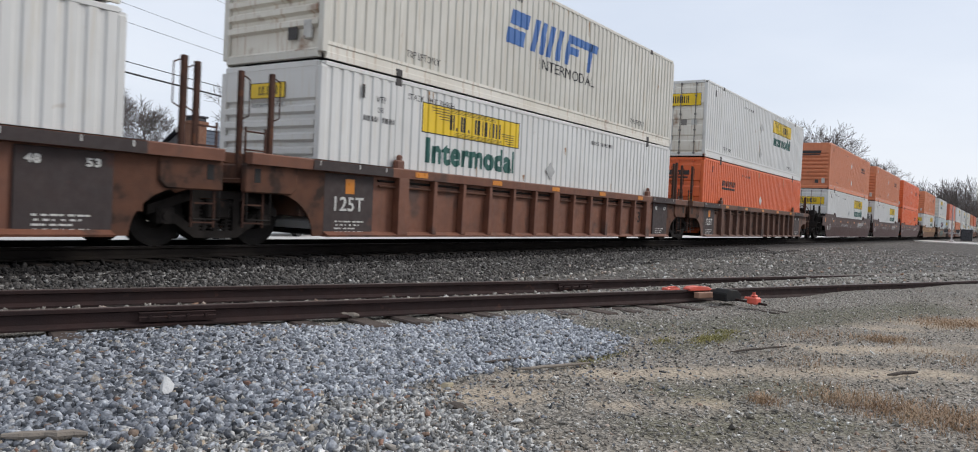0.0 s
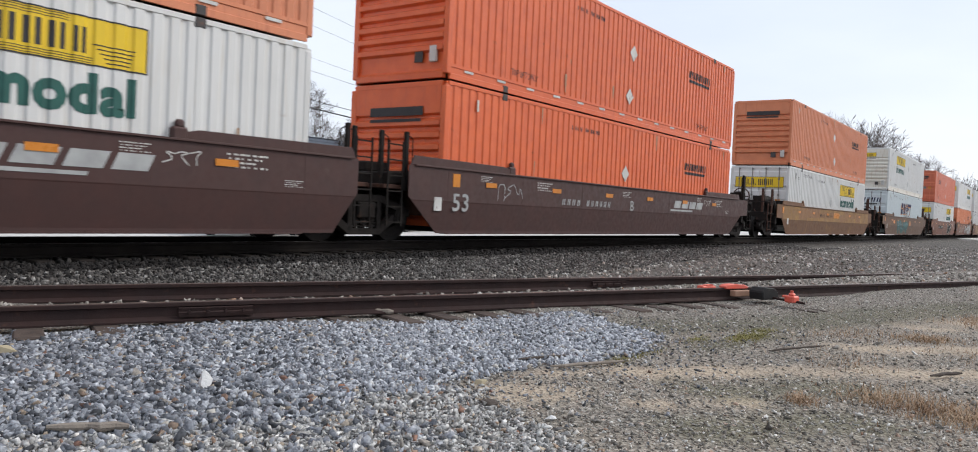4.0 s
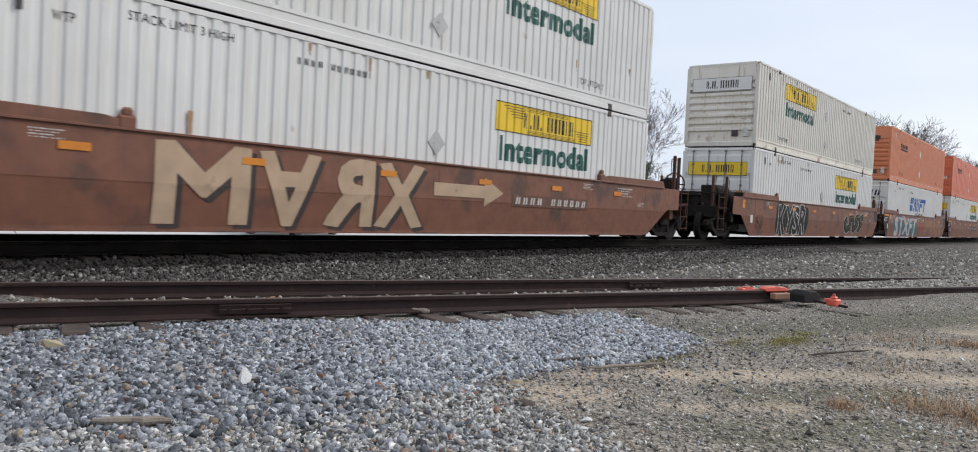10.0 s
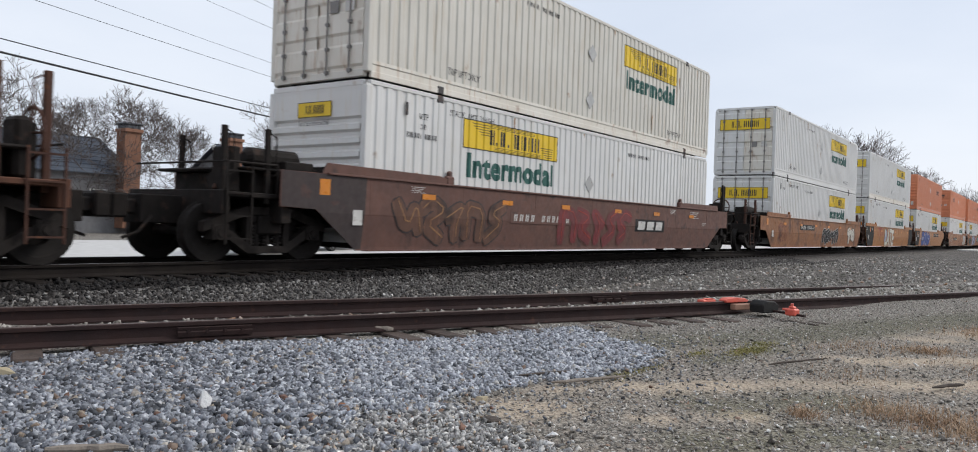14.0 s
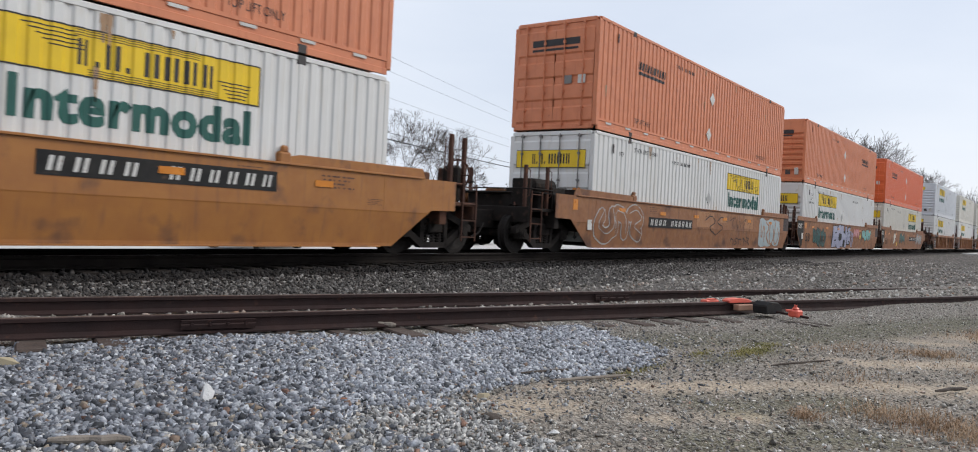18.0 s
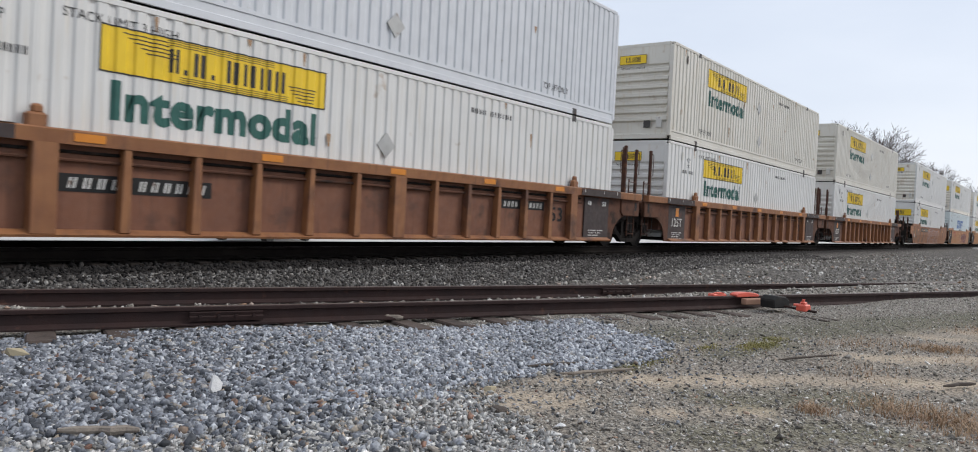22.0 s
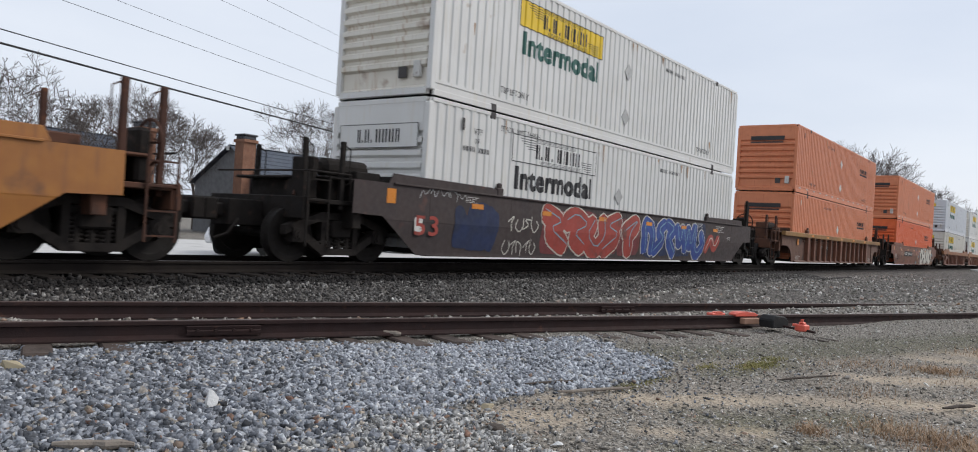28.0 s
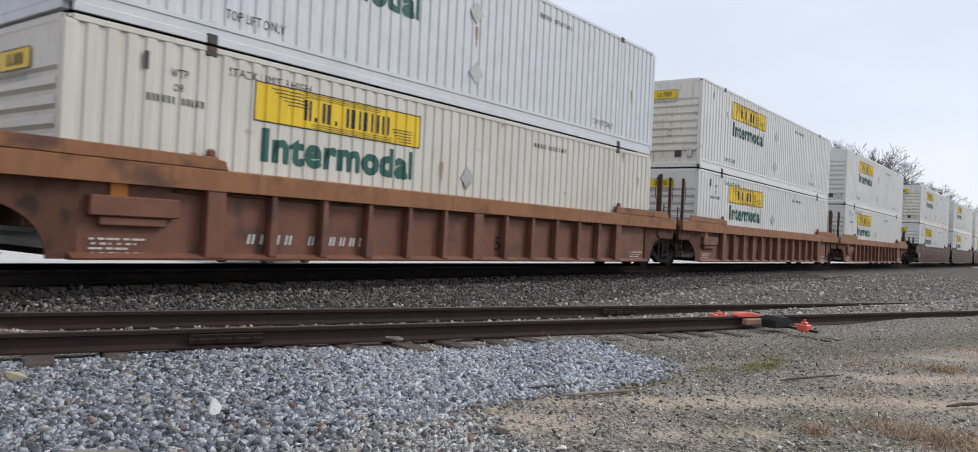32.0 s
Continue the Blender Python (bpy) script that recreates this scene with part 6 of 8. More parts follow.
def grow(rg, height, spread, trunks=1, depth=6, thin=0.008, lean=0.0, dense=3):
    """Limbs of a bare tree: trunk pieces, and all finer branches, in a rounded crown."""
    wood, fine = [], []

    def branch(p, d, length, r, lev):
        steps = 3 if lev < 3 else 2
        q, pts = p, [p]
        for s in range(steps):
            d = (d + Vector((rg.gauss(0, 1), rg.gauss(0, 1), rg.gauss(0.12, 0.6))) * (0.10 + 0.025 * lev)).normalized()
            e = q + d * (length / steps)
            r1 = max(thin, r * (1 - 0.35 / steps))
            (wood if lev <= 1 else fine).append((q[:], e[:], max(thin, r), r1))
            q, r = e, r1
            pts.append(q)
        if lev >= depth:
            return
        n = dense + (1 if lev in (0, depth - 1) else 0)
        for i in range(n):
            axis = d.orthogonal().normalized()
            axis.rotate(Matrix.Rotation(rg.uniform(0, 2 * math.pi), 3, d))
            nd = d.copy()
            nd.rotate(Matrix.Rotation(radians(rg.uniform(18, 52) * spread / 0.75 if i or lev == 0 else rg.uniform(5, 18)), 3, axis))
            nd = (nd + Vector((0, 0, 0.12))).normalized()
            start = pts[-1] if i < 2 else pts[rg.randrange(1, len(pts))]
            branch(start, nd, length * rg.uniform(0.66, 0.84), r * rg.uniform(0.52, 0.72), lev + 1)
    for t in range(trunks):
        d = Vector((rg.uniform(-0.3, 0.3) * (trunks > 1) + lean, rg.uniform(-0.2, 0.2) * (trunks > 1), 1)).normalized()
        branch(Vector((rg.uniform(-0.3, 0.3) * (trunks > 1), rg.uniform(-0.3, 0.3) * (trunks > 1), -0.4)), d, height * 0.24, height * 0.014 + 0.04, 0)
    top = max(s[1][2] for s in wood + fine)
    k = height / top
    sc = lambda s: (tuple(c * k for c in s[0]), tuple(c * k for c in s[1]), s[2], s[3])
    return [sc(s) for s in wood], [sc(s) for s in fine]


def bare_tree(x, y, height, seed, spread=0.75, trunks=1, depth=6, thin=0.013, lean=0.0, label="leafless grey-brown tree beyond the railway line", dense=3):
    rg = random.Random(seed)
    wood, fine = grow(rg, height, spread, trunks, depth, thin, lean, dense)
    ob = thing("tree", label, "tree", m=pose(x, y, float(ground_z(x, y))))
    part("trunk", limb_mesh("trunk", wood, 7), "bark", ob)
    part("crown", limb_mesh("crown", fine, 3), "twig", ob, "bare twiggy crown")
    return ob


bare_tree(21.8, 48, 10.2, 1, 1.1, 1, 7, 0.012)
bare_tree(26.2, 50, 9.8, 2, 1.05, 1, 7, 0.011)
bare_tree(34.5, 54, 8.6, 3, 0.8, 1, 6, 0.010)
bare_tree(44.7, 50, 11.6, 5, 1.0, 1, 7, 0.011)
bare_tree(53, 50, 11.5, 6, 0.8, 1, 7, 0.010)
bare_tree(60, 50, 11.0, 7, 0.8, 1, 6, 0.011)
bare_tree(66, 37.5, 15.0, 8, 0.65, 2, 6, 0.012)
bare_tree(72, 38.5, 14.0, 41, 0.75, 2, 6, 0.012)
bare_tree(2.0, 24.5, 8.6, 9, 1.0, 1, 5, 0.009, 0.1, "leafless tree with long drooping branches beyond the wires")
bare_tree(117, 26, 17.0, 10, 0.85, 2, 6, 0.018)
bare_tree(130, 27, 18.0, 11, 0.9, 1, 6, 0.02)
bare_tree(168, 28, 18.5, 13, 0.8, 2, 6, 0.022)
bare_tree(215, 30, 19.0, 14, 0.8, 2, 6, 0.026)
bare_tree(245, 40, 25.0, 15, 0.8, 2, 6, 0.03)


def leaf_cards(name, centres, size, per, gen_):
    """A crown of small bent leaves: each a folded quad, in clumps round the centres."""
    C = np.repeat(centres[:, :3], per, 0)
    n = len(C)
    off = gen_.normal(size=(n, 3)) * np.repeat(centres[:, 3:4], per, 0) * np.array([0.55, 0.55, 0.45])
    c = C + off
    a = gen_.normal(size=(n, 3))
    a /= np.linalg.norm(a, axis=1, keepdims=True)
    b = np.cross(a, gen_.normal(size=(n, 3)))
    b /= np.linalg.norm(b, axis=1, keepdims=True)
    s = size * gen_.uniform(0.6, 1.4, (n, 1))
    nrm = np.cross(a, b) * s * 0.35
    v = np.stack([c - a * s, c + b * s * 0.6 + nrm, c + a * s, c - b * s * 0.6 + nrm], 1).reshape(-1, 3)
    k = np.arange(n)[:, None] * 4
    f = np.concatenate([k + [0, 1, 2], k + [0, 2, 3]], 0)
    me = bpy.data.meshes.new(name)
    me.from_pydata(v.tolist(), [], f.tolist())
    me.update()
    return me


def evergreen(x, y, height, width, seed, mat):
    g = np.random.default_rng(seed)
    rg = random.Random(seed)
    ob = thing("evergreen_tree", "dense dark evergreen tree beyond the railway line", "tree", m=pose(x, y, float(ground_z(x, y))))
    wood, fine = grow(rg, height * 0.95, 0.8, 1, 4, 0.03)
    part("trunk", limb_mesh("trunk", wood, 7), "bark", ob)
    n = 170
    z = g.uniform(0.18, 1.0, n) ** 0.85
    r = width * 0.5 * np.sqrt(np.clip(1 - ((z - 0.5) / 0.53) ** 2, 0.03, 1)) * np.sqrt(g.random(n)) * g.uniform(0.75, 1.15, n)
    a = g.uniform(0, 2 * np.pi, n)
    cen = np.stack([r * np.cos(a), r * np.sin(a), z * height, g.uniform(0.35, 0.75, n)], -1)
    part("crown", leaf_cards("crown", cen, 0.1, 230, g), mat, ob, "uneven dark green crown")
    return ob


evergreen(56.4, 35, 10.6, 6.0, 31, "leaf")
evergreen(59.5, 37, 8.5, 6.0, 32, "leaf2")
evergreen(63.5, 36, 7.5, 5.0, 34, "leaf")


def far_woods():
    rg = random.Random(77)
    segs = []
    kinds = [grow(random.Random(200 + i), 1.0, 0.75, 1, 4, 0.0016, 0.0, 3) for i in range(4)]
    for i in range(130):
        x, y = rg.uniform(290, 480), rg.uniform(-190, 75)
        hgt = rg.uniform(13, 21) + 0.02 * (x - 290)
        z = 0.035 * (x - 290)
        w, f = rg.choice(kinds)
        for p, q, r0, r1 in w + f:
            segs.append(((x + p[0] * hgt, y + p[1] * hgt, z + p[2] * hgt), (x + q[0] * hgt, y + q[1] * hgt, z + q[2] * hgt), max(0.06, r0 * hgt * 0.6), max(0.05, r1 * hgt * 0.6)))
    me = limb_mesh("far_woods", segs, 3)
    me.materials.append(M["twig"])
    tagged(new("far_woods", me), "distant leafless grey woods on a low hill", "woods", kind="stuff")


far_woods()
hill = mesh_of("hill", [(285 + 60 * i, -420 + 60 * j, -0.4 + (0.045 * 60 * i if i else -0.6) + 2.0 * math.sin(j * 1.7 + i)) for i in range(9) for j in range(10)], [(i * 10 + j, i * 10 + j + 10, i * 10 + j + 11, i * 10 + j + 1) for i in range(8) for j in range(9)])
M["litter"] = material("leaf_litter_slope", (0.07, 0.058, 0.046), 0.95, grain=(0.05, 0.045, 0.036), scale=0.05)
hill.materials.append(M["litter"])
tagged(new("hill", hill), "low wooded hill covered in leaf litter", "hill", kind="structure")


def slab(name, x0, x1, y0, y1, z, mat, label, cat):
    me = boxes(name, (x0, x1, y0, y1, z - 0.15, z), bevel=0.02)
    me.materials.append(M[mat])
    return tagged(new(name, me), label, cat, kind="structure")


slab("pavement", -60, 140, 16.5, 33, -0.28, "concrete", "pale concrete car park beyond the tracks", "pavement")
slab("crossing_road", 96, 112, -30, 9.0, 0.04, "concrete", "pale concrete road leading over the tracks", "road")


def house(x0, x1, y0, y1, eave, ridge, label, stacks):
    ob = thing("house", label, "house")
    ym = (y0 + y1) / 2
    part("wall", boxes("wall", (x0 + 0.3, x1 - 0.3, y0 + 0.4, y1 - 0.4, -0.4, eave)), "greysiding", ob)
    g = prism("gable", [(y0 + 0.4, eave), (y1 - 0.4, eave), (ym, ridge - 0.15)], x0 + 0.3, x0 + 0.5)
    for v in g.vertices:
        v.co = (v.co.y, v.co.x, v.co.z)
    part("gable", g, "greysiding", ob)
    for s, ya in ((1, y0), (-1, y1)):
        n = 9
        for i in range(n):
            a, b = i / n, (i + 1) / n
            za, zb = eave - 0.15 + (ridge - eave + 0.15) * a, eave - 0.15 + (ridge - eave + 0.15) * b
            yya, yyb = ya + (ym - ya) * a, ya + (ym - ya) * b
            me = mesh_of("roof_course", [(x0, yya, za + 0.05), (x1, yya, za + 0.05), (x1, yyb + 0.1 * s, zb + 0.06), (x0, yyb + 0.1 * s, zb + 0.06), (x0, yya, za), (x1, yya, za)], [(0, 1, 2, 3), (0, 4, 5, 1)])
            part("roof_course", me, "slate", ob)
    part("bargeboard", boxes("bargeboard", (x0 - 0.05, x0, ym - 0.15, ym + 0.15, ridge - 0.35, ridge - 0.05)), "siding", ob)
    for i in range(int((x1 - x0) / 3)):
        wx = x0 + 1.6 + 3 * i
        w = part("window", boxes("window", (wx, wx + 1.0, y0 + 0.36, y0 + 0.4, 0.9, 2.2)), "siding", ob)
        part("pane", boxes("pane", (wx + 0.07, wx + 0.93, y0 + 0.34, y0 + 0.36, 0.97, 1.52), (wx + 0.07, wx + 0.93, y0 + 0.34, y0 + 0.36, 1.58, 2.13)), "glass", w)
    for cx, cy, top in stacks:
        c = part("chimney", boxes("chimney", (cx - 0.5, cx + 0.5, cy - 0.45, cy + 0.45, 0, top - 0.35), (cx - 0.56, cx + 0.56, cy - 0.57, cy + 0.57, top - 0.55, top - 0.35), bevel=0.02), "brick", ob)
        part("chimney_cap", boxes("chimney_cap", (cx - 0.46, cx + 0.46, cy - 0.45, cy + 0.45, top - 0.35, top - 0.12), (cx - 0.54, cx + 0.54, cy - 0.55, cy + 0.55, top - 0.12, top), bevel=0.03), "cardark", c)
    return ob


house(32.0, 44.5, 42, 51, 3.2, 5.7, "low house with slate-blue roof and brown brick chimney", [(31.6, 44.0, 6.3)])
house(12, 25.2, 44, 53, 3.2, 5.4, "low house with grey roof and brown brick chimney", [(24.6, 44.0, 6.1)])


def cable(name, p, q, sag, r, label):
    pts = [Vector(p).lerp(Vector(q), i / 24) - Vector((0, 0, sag * 4 * (i / 24) * (1 - i / 24))) for i in range(25)]
    v, f = [], []
    for c in pts:
        v += [(c.x + r * math.cos(k) * 0.3, c.y + r * math.cos(k), c.z + r * math.sin(k)) for k in (0, 1.05, 2.09, 3.14, 4.19, 5.24)]
    for i in range(24):
        f += [(6 * i + k, 6 * i + (k + 1) % 6, 6 * i + 6 + (k + 1) % 6, 6 * i + 6 + k) for k in range(6)]
    me = mesh_of(name, v, f, True)
    me.materials.append(M["wire"])
    return tagged(new(name, me), label, "cable", "overhead wires")


# overhead lines run away from the tracks at a slant
wy = lambda x: 25.3 + 0.33 * (x - 9.58)
for zz, r, lab in ((5.6, 0.036, "thick black overhead cable"), (6.0, 0.018, "black overhead cable"), (7.45, 0.009, "thin black overhead wire"), (8.1, 0.007, "thin black overhead wire"), (9.7, 0.007, "thin black overhead wire"), (10.6, 0.007, "thin black overhead wire")):
    cable("overhead_cable", (-24, wy(-24), zz + 0.15), (88, wy(88), zz + 1.15), 0.6, r, lab + " strung between wooden poles")


def utility_pole(x, y, top, label="tall weathered wooden utility pole with crossarm"):
    ob = thing("utility_pole", label, "utility pole", "utility poles", m=pose(x, y, float(ground_z(x, y))))
    part("pole", tubes("pole", ((0, 0, -0.3), (0, 0, top), 0.16, 0.11), n=10), "pole", ob)
    arm = part("crossarm", boxes("crossarm", (-0.06, 0.06, -1.1, 1.1, top - 0.75, top - 0.6), bevel=0.01), "pole", ob)
    for y_ in (-1.0, -0.5, 0.5, 1.0):
        part("insulator", tubes("insulator", ((0, y_, top - 0.6), (0, y_, top - 0.42), 0.05, 0.03), n=8), "casting", arm)
    return ob


utility_pole(-24, wy(-24), 11.3)
utility_pole(88, wy(88), 12.2)


def parked_car(x, y, yaw, paint, label):
    ob = thing("parked_car", label, "car", "parked cars", m=pose(x, y, -0.28, 0, 0, yaw))
    body = [(-2.2, 0.35), (-2.25, 0.62), (-2.1, 0.85), (-1.45, 0.92), (-0.95, 1.38), (0.55, 1.42), (1.25, 0.98), (2.05, 0.86), (2.25, 0.6), (2.2, 0.35)]
    b = part("body", prism("body", body, -0.86, 0.86, 0.06), paint, ob)
    glass = [(-1.32, 0.95), (-0.9, 1.33), (0.5, 1.36), (1.1, 0.99)]
    for s in (-1, 1):
        part("side_window", prism("side_window", glass, 0.862 * s - 0.004, 0.862 * s + 0.004), "glass", b)
        part("tail_light", boxes("tail_light", (-2.27, -2.2, 0.6 * s - 0.15, 0.6 * s + 0.15, 0.66, 0.8), bevel=0.01), "taillight", b)
    part("rear_window", boxes("rear_window", (-1.32, -1.28, -0.65, 0.65, 0.98, 1.25)), "glass", b)
    for wx in (-1.35, 1.35):
        for s in (-1, 1):
            w = part("wheel", tubes("wheel", ((wx, s * 0.68, 0.32), (wx, s * 0.88, 0.32), 0.32), n=16), "rubber", ob)
            part("rim", tubes("rim", ((wx, s * 0.87, 0.32), (wx, s * 0.89, 0.32), 0.19), n=12), "galv", w)
    return ob


parked_car(16.4, 21.5, 205, "carwhite", "white hatchback parked on pale concrete")
parked_car(22.0, 24.0, 200, "carwhite", "white saloon parked on pale concrete")
parked_car(27.5, 25.0, 195, "cardark", "dark saloon parked on pale concrete")
parked_car(33.5, 25.5, 200, "carwhite", "white saloon parked on pale concrete")

sig = thing("crossing_signal", "galvanised level crossing mast with crossbuck and lamps", "crossing signal", m=pose(104, 5.9, 0.04))
part("mast", tubes("mast", ((0, 0, 0), (0, 0, 4.1), 0.09, 0.07), n=10), "galv", sig)
part("crossarm", boxes("crossarm", (-0.05, 0.05, -0.75, 0.75, 0.95, 1.05), bevel=0.01), "galv", sig)
for s in (-0.6, 0.6):
    part("lamp_hood", tubes("lamp_hood", ((-0.16, s, 1.25), (0.05, s, 1.25), 0.2), n=14), "cardark", sig)
part("base", boxes("base", (-0.25, 0.25, -0.25, 0.25, -0.1, 0.25), bevel=0.03), "concrete", sig)
cab = thing("equipment_cabinet", "dark steel signal cabinet beside the line", "equipment cabinet", m=pose(146, 6.2, -0.05))
part("body", boxes("body", (-1.2, 1.2, -0.8, 0.8, 0, 1.7), bevel=0.03), "cardark", cab)
part("roof", boxes("roof", (-1.3, 1.3, -0.9, 0.9, 1.7, 1.8), bevel=0.02), "cardark", cab)


# ---- loose things in the yard ----
M["orangesteel"] = material("orange_painted_steel", (0.74, 0.13, 0.085), 0.5, grain=(0.6, 0.12, 0.085), wear=((0.2, 0.06, 0.03), 0.66, 20))
M["paleorange"] = material("worn_pale_orange_steel", (0.33, 0.19, 0.13), 0.7, wear=((0.3, 0.15, 0.1), 0.6, 20))
M["deadgrass"] = material("dry_straw_grass", (0.40, 0.285, 0.185), 0.9, grain=(0.31, 0.205, 0.13))
M["moss"] = material("yellow_green_moss", (0.25, 0.22, 0.075), 0.95, grain=(0.15, 0.145, 0.055))
M["driftwood"] = material("bleached_wood", (0.27, 0.235, 0.195), 0.9, grain=(0.18, 0.15, 0.125), bump=0.4)
M["whitestone"] = material("white_quartz", (0.64, 0.64, 0.63), 0.8, grain=(0.54, 0.54, 0.54), bump=0.3)
M["tanstone"] = material("tan_stone", (0.4, 0.34, 0.23), 0.9)
M["darkbark"] = material("dark_bark_scrap", (0.075, 0.06, 0.05), 0.9, bump=0.4)
M["rustleaf"] = material("rust_coloured_dead_leaf", (0.28, 0.12, 0.06), 0.9)
M["bluebit"] = material("faded_blue_plastic", (0.1, 0.2, 0.42), 0.6)
along = lambda s, d, z: side_m @ pose(s, d, z)


def at_x(x):
    return x / math.cos(radians(TRACK_A))


derail = thing("derail", "orange-painted steel derail clamped over a rusty rail", "derail", m=along(at_x(11.1), 0.0, 0) @ Matrix.Scale(0.68, 4))
part("shoe", prism("shoe", [(-0.36, -0.02), (0.3, -0.02), (0.36, 0.01), (0.22, 0.06), (-0.05, 0.075), (-0.3, 0.07), (-0.38, 0.03)], -0.05, 0.14, 0.012), "orangesteel", derail)
part("guide_block", boxes("guide_block", (-0.95, -0.55, 0.05, 0.22, -0.03, 0.045), (-0.85, -0.62, 0.05, 0.16, 0.045, 0.06), bevel=0.02), "orangesteel", derail)
part("base_plate", boxes("base_plate", (-0.26, 0.26, -0.2, -0.06, -0.16, -0.04), bevel=0.012), "paleorange", derail)
part("hinge_pin", tubes("hinge_pin", ((-0.3, 0.16, 0.03), (0.34, 0.16, 0.03), 0.022), n=8), "casting", derail)
stand = thing("switch_stand", "low switch stand with black housing and orange lever on timbers", "switch stand", m=along(at_x(11.2), -0.33, -0.02) @ Matrix.Scale(0.68, 4))
part("housing", prism("housing", [(-0.22, -0.14), (0.26, -0.14), (0.27, 0.0), (0.14, 0.09), (-0.14, 0.11), (-0.24, 0.02)], -0.25, 0.1, 0.02), "charcoal", stand)
part("rod", tubes("rod", ((0.1, -0.2, -0.1), (0.05, -1.0, -0.12), 0.025), n=8), "rail", stand)
tg = part("lever_head", boxes("lever_head", (-0.05, 0.15, -0.82, -0.6, -0.14, 0.0), (-0.02, 0.1, -0.78, -0.66, 0.0, 0.05), bevel=0.025), "orangesteel", stand)
part("lever_knob", tubes("lever_knob", ((0.03, -0.72, 0.04), (0.03, -0.72, 0.1), 0.03), ((-0.1, -0.6, -0.02), (-0.02, -0.66, -0.02), 0.025), n=8), "orangesteel", tg)
for q in (0.0, 0.34):
    part("timber", boxes("timber", (q - 0.07, q + 0.07, -1.3, 0.2, -0.33, -0.235), bevel=0.015), "darkbark", stand)

jb = thing("joint_bar", "rusty bolted joint bar on the rail", "joint bar", m=along(at_x(4.35), -0.0, 0))
part("bar", sweep("bar", [(-0.012, -0.12), (-0.03, -0.13), (-0.036, -0.09), (-0.022, -0.08), (-0.03, -0.05), (-0.006, -0.045)], -0.33, 0.33), "rail", jb)
for i in range(4):
    part("bolt", tubes("bolt", ((-0.24 + 0.16 * i, -0.055, -0.085), (-0.24 + 0.16 * i, 0.0, -0.085), 0.016), n=6), "rail", jb)
jb2 = copy_thing(jb, along(at_x(10.4) - 0.3, 1.505, 0))


def lump(name, x, y, size, mat, label, cat, seed, flat=0.8, up=0.4):
    g = np.random.default_rng(seed)
    bm = bmesh.new()
    if cat == "stone":
        for i in range(14):
            c = g.normal(size=3)
            bm.verts.new(0.55 * c / np.abs(c).max() * g.uniform(0.75, 1.0))
        bmesh.ops.convex_hull(bm, input=list(bm.verts))
        bmesh.ops.delete(bm, geom=[v for v in bm.verts if not v.link_faces], context="VERTS")
    else:
        bmesh.ops.create_icosphere(bm, subdivisions=2, radius=0.5)
    for v in bm.verts:
        v.co = Vector(v.co) * float(1 + 0.35 * noise.noise(Vector(v.co) * 3 + Vector((seed, 0, 0))))
        v.co = (v.co.x * size, v.co.y * size * 0.8, v.co.z * size * flat)
    me = done(bm, name)
    ob = new(name, me)
    me.materials.append(M[mat])
    ob.matrix_basis = pose(x, y, float(ground_z(x, y)) + size * flat * up, *g.uniform(-20, 20, 2), g.uniform(0, 180))
    return tagged(ob, label, cat)


lump("white_stone", 2.76, 4.02, 0.088, "whitestone", "white quartz stone lying on blue-grey ballast", "stone", 3, 1.35, 0.45)
lump("tan_stone", 2.4, 5.8, 0.12, "tanstone", "pale tan stone lying on blue-grey ballast", "stone", 4)
lump("pale_stone", 5.6, 6.3, 0.12, "whitestone", "pale stone lying between the rails", "stone", 5)
lump("bark_scrap", 3.74, 2.66, 0.13, "darkbark", "dark scrap of bark on packed dirt", "bark", 6, 0.3)
lump("dead_leaf", 3.36, 3.52, 0.07, "rustleaf", "rust-coloured dead leaf among gravel", "leaf", 7, 0.5)
lump("plastic_scrap", 3.32, 3.4, 0.07, "bluebit", "faded blue plastic scrap among gravel", "litter", 8, 0.3)
lump("pale_stone", 4.1, 3.0, 0.09, "tanstone", "pale flat stone on gravel", "stone", 9, 0.4)
lump("pale_stone", 3.75, 2.25, 0.07, "whitestone", "small white stone on gravel", "stone", 10, 0.5)


def stick(x0, y0, x1, y1, r, mat, label, seed):
    rg = random.Random(seed)
    z = lambda x, y: float(ground_z(x, y)) + r * 1.6 + 0.012
    n = 6
    pts = [(x0 + (x1 - x0) * i / n + rg.uniform(-0.012, 0.012), y0 + (y1 - y0) * i / n + rg.uniform(-0.012, 0.012)) for i in range(n + 1)]
    d = Vector((x1 - x0, y1 - y0, 0)).normalized()
    v, f = [], []
    for i, c in enumerate(pts):
        q = r * (0.5 if i in (0, n) else rg.uniform(0.8, 1.1))
        for k in range(8):
            a = math.pi * k / 4
            v.append((c[0] - d.y * q * math.cos(a), c[1] + d.x * q * math.cos(a), z(*c) + q * math.sin(a)))
    for i in range(n):
        f += [(8 * i + k, 8 * i + (k + 1) % 8, 8 * i + 8 + (k + 1) % 8, 8 * i + 8 + k) for k in range(8)]
    f += [tuple(range(8)), tuple(range(8 * n, 8 * n + 8))]
    me = mesh_of("stick", v, f)
    me.materials.append(M[mat])
    return tagged(new("stick", me), label, "stick")


